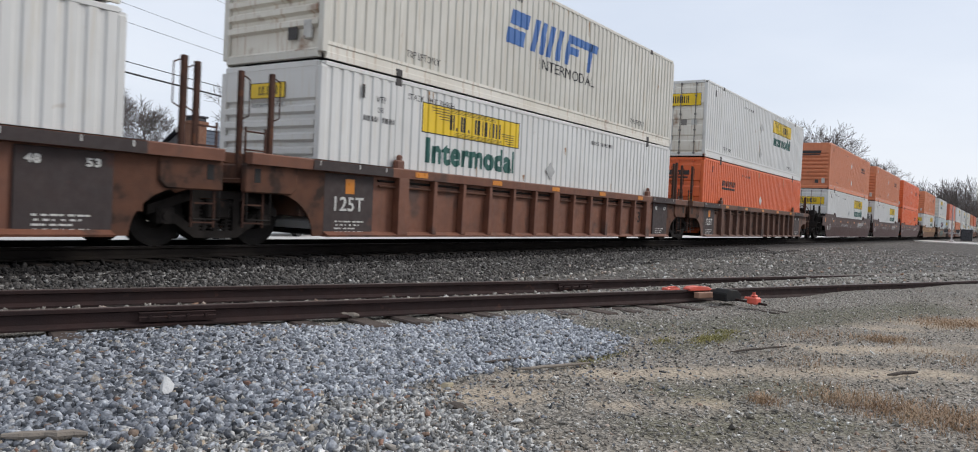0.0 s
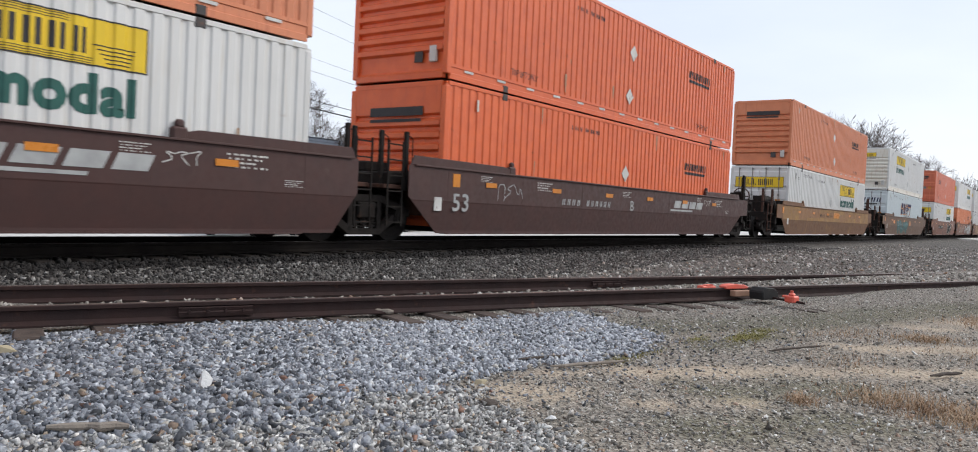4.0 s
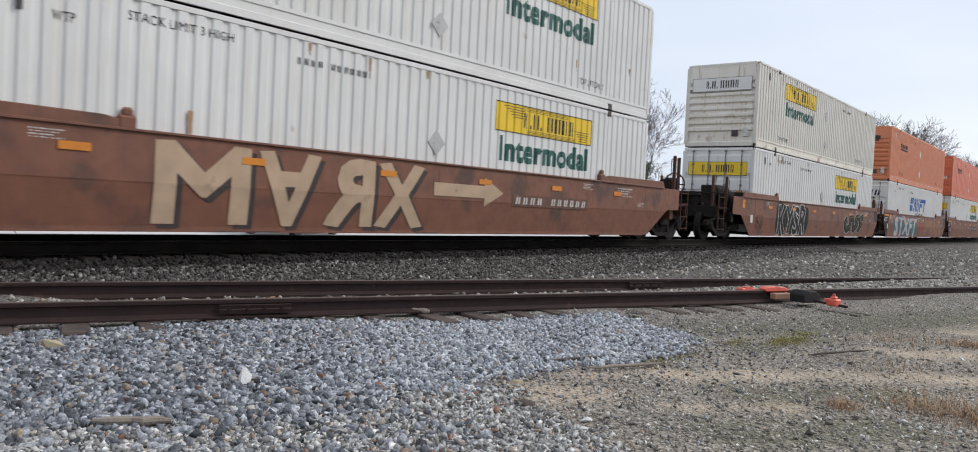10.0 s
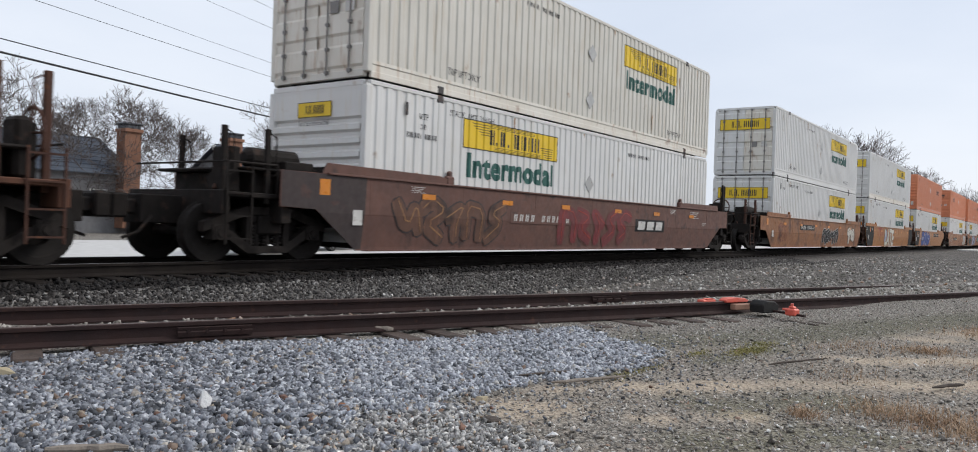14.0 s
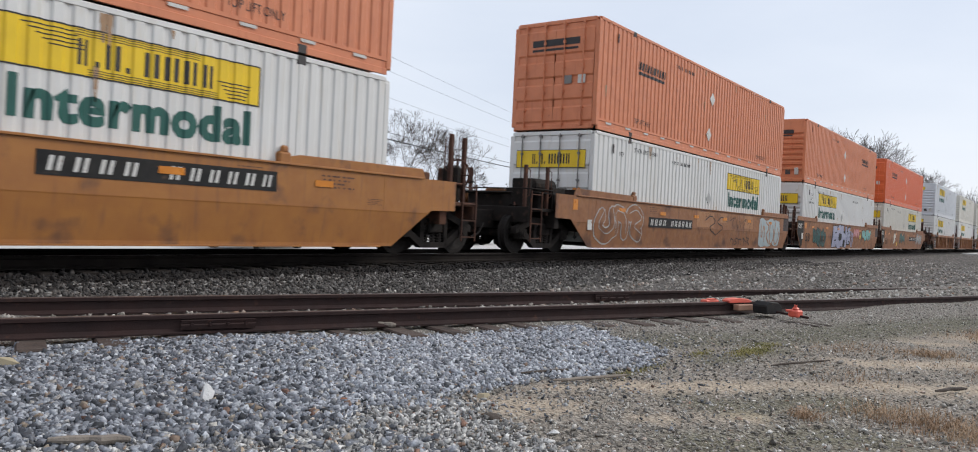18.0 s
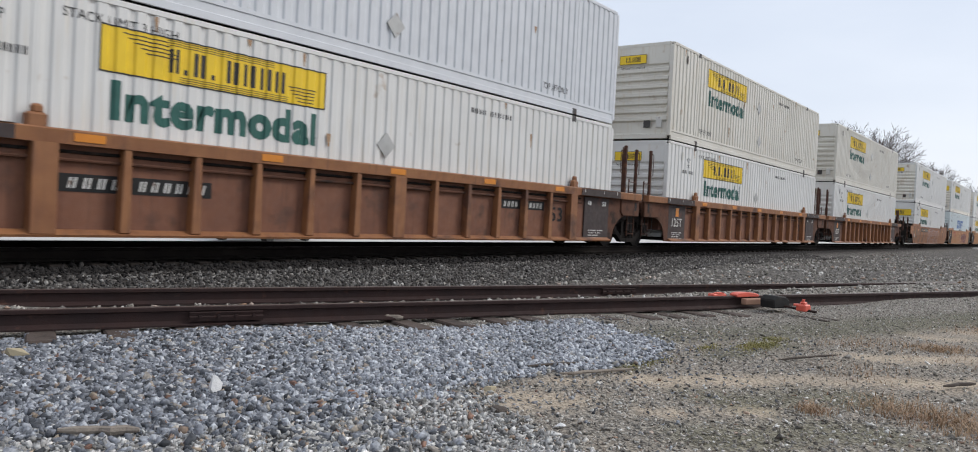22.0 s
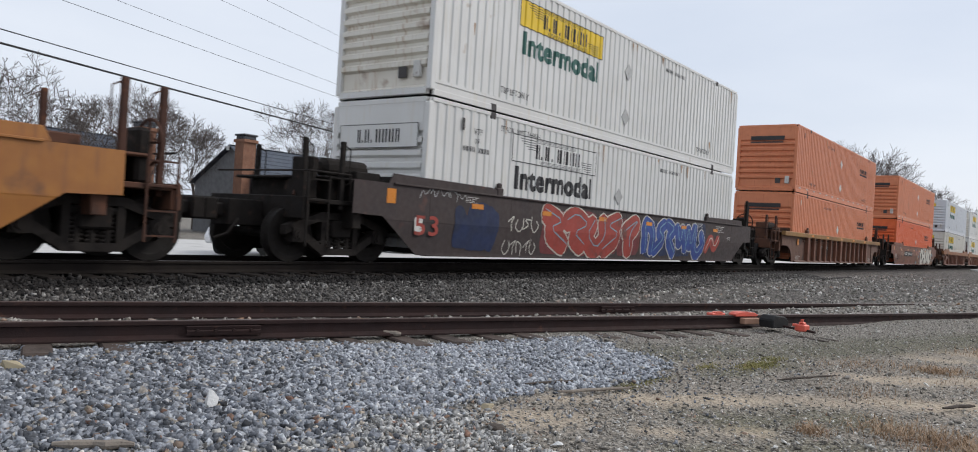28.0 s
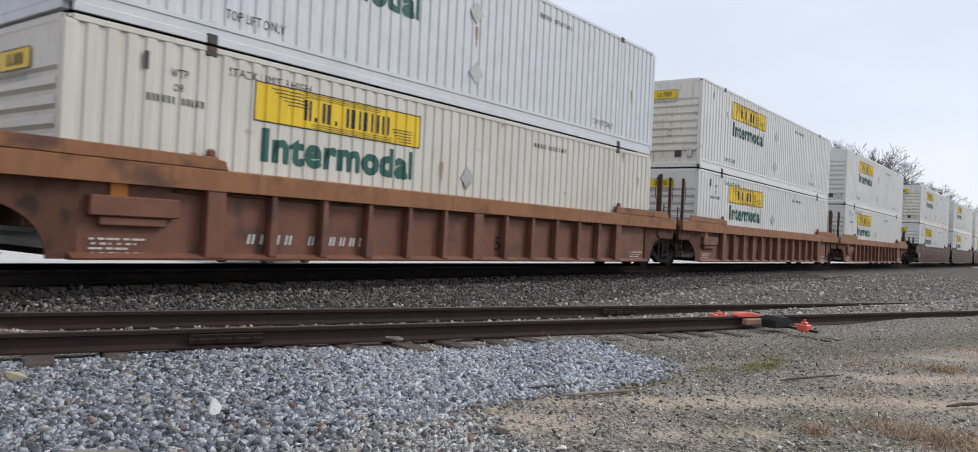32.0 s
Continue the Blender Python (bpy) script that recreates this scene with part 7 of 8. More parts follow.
stick(1.79, 3.82, 2.06, 3.62, 0.022, "driftwood", "broken length of bleached wood on ballast", 1)
stick(4.85, 2.93, 5.55, 2.7, 0.012, "driftwood", "thin dry stick on packed dirt", 2)
stick(2.84, 1.6, 3.2, 1.62, 0.02, "driftwood", "short bleached stick on gravel", 3)
stick(6.9, 0.78, 7.2, 0.6, 0.014, "darkbark", "short dark stick on gravel", 4)
stick(6.9, 2.0, 7.6, 1.7, 0.01, "darkbark", "thin dark twig on gravel", 5)
stick(5.85, 5.72, 6.0, 5.55, 0.03, "driftwood", "splintered tie stub beside the rail", 6)
stick(4.9, 3.25, 5.4, 3.1, 0.012, "darkbark", "thin dark twig at the ballast edge", 7)


def blades(name, spots, mat, label, cat, seed, tall=0.06):
    """Dry blades of grass in tufts: spots of (x, y, radius along x, radius along y, count)."""
    g = np.random.default_rng(seed)
    out = []
    for x, y, rx, ry, n in spots:
        out.append(np.stack([x + g.normal(size=n) * rx * 0.5, y + g.normal(size=n) * ry * 0.5], -1))
    P = np.concatenate(out)
    n = len(P)
    z = ground_z(P[:, 0], P[:, 1]) - 0.01
    a = g.uniform(0, 2 * np.pi, n)
    h = tall * g.uniform(0.35, 1.3, n)
    bend = h * g.uniform(0.4, 1.5, n)
    w = g.uniform(0.0015, 0.004, n)
    dx, dy = np.cos(a), np.sin(a)
    base = np.stack([P[:, 0], P[:, 1], z], -1)
    side = np.stack([-dy * w, dx * w, 0 * w], -1)
    mid = base + np.stack([dx * bend * 0.3, dy * bend * 0.3, h * 0.65], -1)
    tip = base + np.stack([dx * bend, dy * bend, h], -1)
    v = np.stack([base - side, base + side, mid + side * 0.8, mid - side * 0.8, tip], 1).reshape(-1, 3)
    k = (np.arange(n) * 5)[:, None]
    f4 = (k + [0, 1, 2, 3]).tolist()
    f3 = (k + [3, 2, 4]).tolist()
    me = bpy.data.meshes.new(name)
    me.from_pydata(v.tolist(), [], f4 + f3)
    me.update()
    me.materials.append(M[mat])
    return tagged(new(name, me), label, cat, kind="stuff")


blades("dry_grass", [(5.95, 0.95, 0.35, 0.3, 500), (5.9, 0.6, 0.4, 0.4, 900), (5.75, 0.2, 0.4, 0.5, 1300), (5.5, -0.3, 0.5, 0.5, 1100), (9.33, 1.1, 0.35, 0.3, 700), (11.6, 0.6, 0.7, 0.5, 1400), (12.2, 0.0, 0.7, 0.5, 900), (5.45, 1.35, 0.16, 0.1, 260), (7.0, 1.4, 0.5, 0.4, 160), (3.5, 1.0, 0.2, 0.16, 300), (4.1, 0.62, 0.16, 0.16, 200), (4.2, 0.45, 0.2, 0.2, 200), (8.4, 0.2, 0.6, 0.6, 400), (14.5, -0.5, 1.2, 1.0, 900), (9.0, 1.8, 0.9, 0.5, 300)], "deadgrass", "tufts of dry straw-coloured grass in the gravel", "grass", 5)
blades("moss_patch", [(7.75, 2.45, 0.45, 0.14, 3000), (7.2, 2.75, 0.3, 0.1, 500), (8.5, 2.55, 0.3, 0.16, 900), (5.9, 2.8, 0.5, 0.1, 900)], "moss", "low yellow-green moss on damp gravel", "moss", 6, 0.026)


# ---- numbers, stencils and graffiti on the cars ----
def wobble(x0, x1, z0, z1, seed, grow_=0.0, points=30, rough=0.3):
    rg = random.Random(seed)
    cx, cz, rx, rz = (x0 + x1) / 2, (z0 + z1) / 2, (x1 - x0) / 2, (z1 - z0) / 2
    out = []
    bumps = [rg.uniform(-rough, rough) for _ in range(7)]
    for i in range(points):
        a = 2 * math.pi * i / points + 0.2
        j = 7 * i / points
        e = (1 - math.cos(math.pi * (j - int(j)))) / 2
        k = 1 + bumps[int(j)] * (1 - e) + bumps[(int(j) + 1) % 7] * e
        c, s = math.cos(a), math.sin(a)
        # a squarish lump
        q = 1 / max(abs(c), abs(s)) ** 0.6
        out.append((cx + (rx * k * q * 0.92 + grow_) * c, min(1.42, max(0.15, cz + (rz * k * q * 0.92 + grow_) * s))))
    return out


BENDS = (((0.0, 0.1), (0.28, 0.95), (0.55, 0.2), (0.95, 1.0)), ((0.1, 1.0), (0.0, 0.3), (0.45, 0.0), (0.95, 0.35), (0.6, 0.8)), ((0.0, 0.8), (0.5, 1.0), (0.95, 0.7), (0.3, 0.38), (0.95, 0.0)), ((0.15, 0.0), (0.05, 0.95), (0.8, 0.8), (0.75, 0.0)), ((0.95, 1.0), (0.2, 0.75), (0.75, 0.45), (0.0, 0.0)), ((0.1, 0.6), (0.9, 0.95), (0.5, 0.5), (0.55, 0.0)))


def ribbon(pts, w, ends=0.4):
    """Quads and joint discs of a bent stroke, w wide each way and thinner at its ends."""
    out = []
    n = len(pts) - 1
    wide = [w * (ends if i in (0, n) else 1.0) for i in range(n + 1)]
    for i in range(n):
        (ax, az), (bx, bz) = pts[i], pts[i + 1]
        l = math.hypot(bx - ax, bz - az) or 1e-6
        nx, nz = -(bz - az) / l, (bx - ax) / l
        out.append([(ax - nx * wide[i], az - nz * wide[i]), (bx - nx * wide[i + 1], bz - nz * wide[i + 1]), (bx + nx * wide[i + 1], bz + nz * wide[i + 1]), (ax + nx * wide[i], az + nz * wide[i])])
    for i in range(1, n):
        out.append([(pts[i][0] + w * math.cos(math.pi * k / 4), pts[i][1] + w * math.sin(math.pi * k / 4)) for k in range(8)])
    return [[(x, min(1.425, max(0.16, z))) for x, z in q] for q in out]


def layered(shapes, lift, name, depth=0.0035):
    """Flat shapes laid on a smooth side, each a hair in front of the one before."""
    bm = bmesh.new()
    for i, pts in enumerate(shapes):
        bm.faces.new([bm.verts.new((x, -depth * i / len(shapes), z)) for x, z in pts])
    bmesh.ops.triangulate(bm, faces=list(bm.faces))
    return laid(bm, name, lift)


def bent_strokes(x0, x1, z0, z1, n, seed):
    """Interlocking bent strokes filling a rectangle, each rounded off at its corners."""
    rg = random.Random(seed)
    out = []
    step = (x1 - x0) / n
    for i in range(n):
        b = rg.choice(BENDS)
        flip = rg.random() < 0.35
        pts = [(x0 + step * (i - 0.06 + 1.12 * ((1 - u) if flip else u)) + rg.uniform(-0.08, 0.08) * step, z0 + (z1 - z0) * v + rg.uniform(-0.05, 0.05)) for u, v in b]
        cut = [pts[0]]
        for p, q in zip(pts[:-1], pts[1:]):
            cut += [(0.78 * p[0] + 0.22 * q[0], 0.78 * p[1] + 0.22 * q[1]), (0.22 * p[0] + 0.78 * q[0], 0.22 * p[1] + 0.78 * q[1])]
        out.append(cut + [pts[-1]])
    return out


def piece(unit, x0, x1, z0, z1, n, fill, line, seed, label, inner=None, wide=0.2):
    """A sprayed piece of n interlocking bends, with an outline round each and thin strokes inside."""
    car = UNIT[unit]
    w = wide * min((x1 - x0) / n, z1 - z0)
    lines = bent_strokes(x0 + w, x1 - w, z0 + w * 0.8, z1 - w * 0.8, n, seed)
    back = part("graffiti", layered([q for l in lines for q in ribbon(l, w + 0.035, 0.8)], 0.005, "graffiti"), line, car, label)
    part("fill", layered([q for l in lines for q in ribbon(l, w, 0.75)], 0.01, "fill"), fill, back)
    if inner:
        part("strokes", layered([q for l in lines for q in ribbon([(x + 0.25 * w, z + 0.3 * w) for x, z in l], 0.014)], 0.015, "strokes"), inner, back)


def scribble(unit, x0, x1, z0, z1, n, ink, seed, label, w=0.012):
    """A thin handwritten tag: narrow looping strokes."""
    lines = bent_strokes(x0, x1, z0, z1, n, seed)
    part("graffiti", layered([q for l in lines for q in ribbon(l, w, 0.6)], 0.006, "graffiti"), ink, UNIT[unit], label)


def stagger(bm):
    """Each letter a hair in front of the one before, so that none share a plane."""
    seen, k = set(), 0
    for v in bm.verts:
        if v in seen:
            continue
        todo = [v]
        while todo:
            q = todo.pop()
            if q in seen:
                continue
            seen.add(q)
            q.co.y = -0.0005 * (k % 4)
            todo += [e.other_vert(q) for e in q.link_edges]
        k += 1


def handmade(bm, seed, amount=0.05):
    """Letters drawn by hand: each leans, grows and shifts a little, with uneven edges."""
    rg = random.Random(seed)
    seen = set()
    for v in list(bm.verts):
        if v in seen:
            continue
        todo, island = [v], []
        while todo:
            q = todo.pop()
            if q not in seen:
                seen.add(q)
                island.append(q)
                todo += [e.other_vert(q) for e in q.link_edges]
        cx, cz = sum(q.co.x for q in island) / len(island), sum(q.co.z for q in island) / len(island)
        lean, sx, sz, dz = rg.uniform(-0.12, 0.12), rg.uniform(1.0, 1.14), rg.uniform(0.96, 1.14), rg.uniform(-0.03, 0.03)
        for q in island:
            x, z = (q.co.x - cx) * sx, (q.co.z - cz) * sz
            k = noise.noise(Vector((q.co.x * 3.1, seed, q.co.z * 3.1)))
            m_ = noise.noise(Vector((q.co.x * 2.7 + 9, seed, q.co.z * 2.7)))
            q.co = (cx + x + lean * z + amount * k, q.co.y, cz + dz + z + lean * 0.5 * x + amount * m_)
    return bm


def word(unit, text, x0, x1, z0, z1, fill, line, label, fat=0.06, slant=0.0, backing=None, seed=0):
    car = UNIT[unit]
    root = car
    if backing:
        root = part("graffiti", laid(blob_bm([wobble(x0 - 0.25 + (x1 - x0 + 0.5) * i / 3, x0 - 0.25 + (x1 - x0 + 0.5) * (i + 1) / 3 + 0.15, z0 - 0.02, z1 + 0.02, seed + i, 0.03) for i in range(3)]), "graffiti", 0.005), backing, car, label)
    b = handmade(letters_bm(text, x0, x1, z0, z1, slant), seed + len(text))
    fatten(b, fat + 0.045)
    stagger(b)
    o = part("outline", laid(b, "outline", 0.008), line, root, "" if backing else label)
    f = handmade(letters_bm(text, x0, x1, z0, z1, slant), seed + len(text))
    fatten(f, fat)
    stagger(f)
    part("fill", laid(f, "fill", 0.011), fill, root)
    return o


def marks(unit, x0, x1, z0, z1, ink="whiteink", plate=None, smooth_side=True):
    """A railway number as plain bars, with or without a black plate."""
    y = SIDE_Y if smooth_side else -0.014
    car = UNIT[unit]
    root = car
    if plate:
        root = part("number_plate", boxes("number_plate", (x0, x1, y - 0.006, y - 0.002, z0, z1)), plate, car)
    h = z1 - z0
    bars = row_of_blocks(x0 + 0.12, x1 - 0.12, z0 + 0.2 * h, z1 - 0.2 * h, (0.5,) * 4 + (-0.5,) + (0.46,) * 6, 0.42)
    me = done(quads_bm(bars, 0.2), "number_stencil")
    tagged(part("number_stencil", me, ink, root, m=pose(0, y - 0.009, 0)), kind="stuff")


PATCHED = {}


def patches(unit, rects, mat):
    """Repainted rectangles, each a hair in front of the one before."""
    for x0, x1, z0, z1 in rects:
        PATCHED[unit] = PATCHED.get(unit, 0) + 1
        part("paint_patch", laid(quads_bm([(x0, x1, z0, z1)]), "paint_patch", 0.0024 + 0.00022 * PATCHED[unit]), mat, UNIT[unit])


def stencil(unit, text, x, z, w, h, mat, y=None):
    lettering(text, x, z, w, h, mat, UNIT[unit], (SIDE_Y if y is None else y) - 0.008, fat=0.008)


# ribbed cars
for u in (0, 1, 2, 21, 22, 23):
    stencil(u, "125T", 0.38, 0.62, 0.72, 0.24, "whiteink", -0.056)
    stencil(u, "53", CL - 2.87, 0.62, 0.5, 0.32, "charcoal", -0.02)
    stencil(u, "48", CL - 1.25, 1.06, 0.18, 0.1, "whiteink", -0.056)
    stencil(u, "53", CL - 0.5, 1.06, 0.18, 0.1, "whiteink", -0.056)
marks(21, 11.3, 13.0, 0.85, 1.05, "whiteink", "charcoal", False)
marks(21, 2.3, 4.4, 0.72, 0.94, "whiteink", "charcoal", False)
marks(23, 8.0, 9.8, 0.85, 1.05, "whiteink", "charcoal", False)
marks(28, 4.2, 6.4, 0.78, 1.0, "silver", None, False)
stencil(28, "53", CL - 2.87, 0.62, 0.5, 0.32, "charcoal", -0.02)
marks(30, 2.6, 5.2, 0.36, 0.6, "whiteink", None, False)
stencil(30, "53", 8.85, 0.4, 0.42, 0.28, "charcoal", -0.02)
# dark maroon cars: pale slanted emblem over a swoosh
for u in (3, 4, 5):
    me = once("emblem", lambda: laid(quads_bm([(0.0, 0.5, 0.98, 1.2), (0.6, 1.1, 0.98, 1.2), (1.2, 1.7, 0.98, 1.2), (1.8, 2.3, 0.98, 1.2), (-0.25, 1.5, 0.88, 0.93)], 0.45), "emblem", 0.006))
    part("emblem", me, "silver", UNIT[u], "pale slanted emblem with swoosh", m=pose(11.1, 0, 0))
    marks(u, 4.3, 7.0, 0.82, 1.06, "silver")
    stencil(u, "AB"[u == 5] if u != 4 else "C", 8.1, 0.82, 0.2, 0.26, "silver")
    stencil(u, "53", 0.25, 0.62, 0.5, 0.34, "silver")
    scribble(u, 1.7, 2.7, 0.9, 1.25, 3, "silver", 60 + u, "faint scratched chalk tag", 0.008)
    scribble(u, 13.6, 14.2, 1.12, 1.28, 3, "whiteink", 70 + u, "white chalk tag", 0.008)
# patched gold-brown cars
part("paint_band", laid(quads_bm([(-1.0, CL + 0.9, 0.81, 1.4)]), "paint_band", 0.002), "goldband", UNIT[6], "mottled gold upper band")
patches(6, [(8.6, 10.9, 0.82, 1.2), (13.9, 15.2, 0.95, 1.15), (0.4, 1.5, 1.0, 1.3), (5.3, 6.0, 0.84, 1.0)], "goldband")
patches(6, [(1.6, 2.7, 0.86, 1.38), (10.8, 11.5, 0.9, 1.38), (13.5, 14.8, 0.86, 1.3), (2.8, 5.4, 0.95, 1.4), (6.0, 8.1, 1.0, 1.28), (9.6, 10.6, 0.85, 1.2), (11.6, 13.4, 1.05, 1.3)], "patch")
marks(6, 5.2, 8.0, 0.98, 1.2, "charcoal", "patch")
piece(7, 3.4, 8.8, 0.2, 1.25, 5, "teal", "goldband", 80, "dark teal spray-painted graffiti edged in gold", "skyspray", 0.26)
patches(6, [(8.2, 9.4, 1.0, 1.28)], "amber")
patches(7, [(9.3, 9.9, 0.85, 1.12), (2.2, 2.9, 0.95, 1.2)], "amber")
# rust-brown car with numbers on black plates
marks(8, 3.26, 6.45, 0.75, 1.05, "whiteink", "charcoal")
piece(8, 10.3, 13.8, 0.18, 1.42, 4, "charcoal", "bone", 90, "black spray-painted graffiti with white outlines", "bone", 0.27)
piece(8, -0.4, 2.6, 0.25, 1.15, 3, "brown", "dullbrown", 95, "faded dark spray-painted graffiti", None, 0.24)
stencil(8, "8", 6.8, 0.72, 0.16, 0.2, "charcoal")
piece(9, 2.0, 7.2, 0.28, 1.2, 6, "ghost", "brown", 100, "worn faded silver spray-painted graffiti", "silver", 0.16)
patches(9, [(0.2, 1.7, 0.95, 1.38), (8.5, 9.3, 1.2, 1.36), (15.2, 16.2, 1.0, 1.36)], "patch")
word(9, "ROER", 11.0, 14.9, 0.34, 1.2, "silver", "charcoal", "silver block-letter graffiti with dark outline", 0.1)
ob_ = part("graffiti", layered([wobble(8.2, 9.0, 0.28, 1.3, 106, 0.05, 30, 0.15), wobble(8.75, 9.5, 0.3, 1.15, 107, 0.05, 30, 0.15)], 0.005, "graffiti"), "sooty", UNIT[9], "silver spray-painted graffiti")
part("fill", layered([wobble(8.2, 9.0, 0.3, 1.28, 106, 0.0, 30, 0.15), wobble(8.75, 9.5, 0.32, 1.13, 107, 0.0, 30, 0.15)], 0.009, "fill"), "silver", ob_)
part("strokes", layered([q for l in bent_strokes(8.35, 9.4, 0.45, 1.05, 2, 108) for q in ribbon(l, 0.03)], 0.013, "strokes"), "sooty", ob_)
patches(9, [(9.3, 10.8, 0.6, 1.0)], "charcoal")
part("emblem", laid(quads_bm([(9.4, 9.75, 0.66, 0.94), (9.85, 10.2, 0.66, 0.94), (10.3, 10.7, 0.66, 0.94)], 0.15), "emblem", 0.012), "whiteink", UNIT[9], "white blocks on black")
# tall tan blocks and an arrow
def tall_letters(dx, dz, fat):
    bm = bmesh.new()
    for text, a, b, mirror in (("M", 2.72, 4.05, ""), ("A", 4.3, 5.3, "z"), ("R", 5.55, 6.45, "x"), ("X", 6.62, 7.65, "")):
        l = letters_bm(text, a, b, 0.32, 1.3)
        for v in l.verts:
            v.co = (a + b - v.co.x if mirror == "x" else v.co.x, 0, 1.62 - v.co.z if mirror == "z" else v.co.z)
        fatten(l, fat)
        me = bpy.data.meshes.new("letter")
        l.to_mesh(me)
        l.free()
        bm.from_mesh(me)
        bpy.data.meshes.remove(me)
    for v in bm.verts:
        v.co = (v.co.x + dx, v.co.y, v.co.z + dz)
    return bm


b_ = part("graffiti", laid(tall_letters(0.09, -0.06, 0.075), "graffiti", 0.006), "sooty", UNIT[10], "tall tan block-letter graffiti with an arrow")
part("fill", laid(tall_letters(0, 0, 0.075), "fill", 0.01), "tan", b_)
part("arrow", laid(blob_bm([[(7.95, 0.86), (9.4, 0.86), (9.4, 0.7), (10.0, 0.98), (9.4, 1.26), (9.4, 1.1), (7.95, 1.1)]]), "arrow", 0.01), "tan", b_)
marks(10, 10.3, 13.2, 0.74, 0.98, "whiteink", "dullbrown")
word(11, "KYSR", 2.5, 5.6, 0.25, 1.3, "charcoal", "whiteink", "black graffiti letters outlined in white", 0.05, 0, "charcoal", 120)
piece(11, 11.1, 14.6, 0.3, 1.25, 4, "charcoal", "silver", 125, "black spray-painted graffiti with pale edges", "moss")
stencil(11, "53", 0.27, 0.5, 0.68, 0.38, "dullbrown")
word(12, "STXFT", 1.6, 7.3, 0.3, 1.2, "silver", "bluespray", "silver graffiti letters outlined in blue", 0.09, 0, "teal", 130)
word(12, "LANZ", 10.0, 15.3, 0.3, 1.2, "rustorange", "bluespray", "orange and blue graffiti letters", 0.05, 0, "patch", 135)
part("emblem", laid(quads_bm([(7.9, 8.25, 0.5, 1.0), (8.4, 8.75, 0.5, 1.0), (8.9, 9.3, 0.5, 1.0)], 0.1), "emblem", 0.006), "redspray", UNIT[12], "faded red blocks")
scribble(12, 0.2, 1.4, 0.95, 1.3, 4, "bone", 136, "thin white handwritten tag", 0.012)
scribble(12, 7.6, 9.6, 1.1, 1.3, 7, "bone", 137, "thin white handwritten tag", 0.01)
stencil(12, "125T", -0.95, 1.0, 0.65, 0.2, "whiteink")
marks(13, 10.1, 13.2, 0.74, 1.01, "whiteink", "charcoal")
stencil(13, "125T", -0.95, 1.0, 0.72, 0.2, "whiteink")
stencil(13, "53", 0.3, 0.5, 0.75, 0.38, "dullbrown")
piece(14, 0.6, 4.3, 0.25, 1.2, 5, "dullbrown", "sooty", 140, "dark tan spray-painted graffiti", "patch")
piece(14, 6.4, 10.4, 0.2, 1.25, 5, "winespray", "purple", 145, "wine-red spray-painted graffiti", "redspray")
marks(14, 4.4, 7.0, 0.75, 1.0, "whiteink", "purple")
patches(14, [(10.6, 12.6, 0.65, 1.0)], "charcoal")
part("emblem", laid(quads_bm([(10.75, 11.2, 0.7, 0.94), (11.35, 11.8, 0.7, 0.94), (11.95, 12.4, 0.7, 0.94)], 0.15), "emblem", 0.012), "whiteink", UNIT[14], "white blocks on black")
piece(15, 0.6, 1.9, 0.4, 1.2, 2, "rustorange", "winespray", 150, "red outlined spray-painted graffiti", "winespray")
marks(15, 4.0, 6.6, 0.95, 1.2, "whiteink", "charcoal")
piece(15, 8.0, 11.6, 0.25, 1.1, 5, "charcoal", "silver", 153, "black and silver spray-painted graffiti", "silver")
piece(15, 13.6, 15.6, 0.3, 1.3, 2, "bone", "charcoal", 158, "white spray-painted graffiti", "charcoal")
piece(16, 5.2, 6.1, 0.2, 1.4, 1, "lilac", "charcoal", 160, "slate-blue spray-painted initial", "skyspray")
word(16, "LATE", 5.5, 8.7, 0.25, 1.25, "bone", "charcoal", "off-white graffiti letters with black outline", 0.08)
part("emblem", laid(quads_bm([(3.05, 3.2, 0.84, 1.28), (2.9, 3.4, 1.28, 1.38), (3.62, 3.77, 0.84, 1.28), (3.45, 4.0, 1.28, 1.38), (4.1, 4.25, 0.84, 1.38), (4.5, 4.65, 0.84, 1.38)], 0.08), "emblem", 0.006), "redspray", UNIT[16], "brown-red emblem bars")
word(17, "CHAO", 2.75, 7.45, 0.33, 1.24, "bluespray", "charcoal", "navy graffiti letters on a pale cloud", 0.14, 0, "lilac", 170)
marks(17, 10.23, 13.71, 1.0, 1.3, "whiteink", "charcoal")
stencil(17, "125T", 0.35, 0.92, 0.72, 0.22, "whiteink")
stencil(17, "COWBOY", 1.62, 0.72, 0.85, 0.14, "bone")
scribble(17, 1.7, 2.4, 1.0, 1.3, 3, "bone", 172, "small white handwritten tag", 0.012)
scribble(17, 7.9, 8.5, 0.4, 1.3, 2, "bone", 173, "small white handwritten tag", 0.012)
stencil(16, "53", -0.85, 1.2, 0.2, 0.12, "whiteink")
stencil(16, "48", 0.8, 1.2, 0.2, 0.12, "whiteink")
piece(18, 0.0, 3.0, 0.3, 1.35, 3, "rustorange", "silver", 180, "silver outlined spray-painted graffiti", "silver")
marks(18, 3.25, 6.5, 0.76, 1.05, "whiteink", "charcoal")
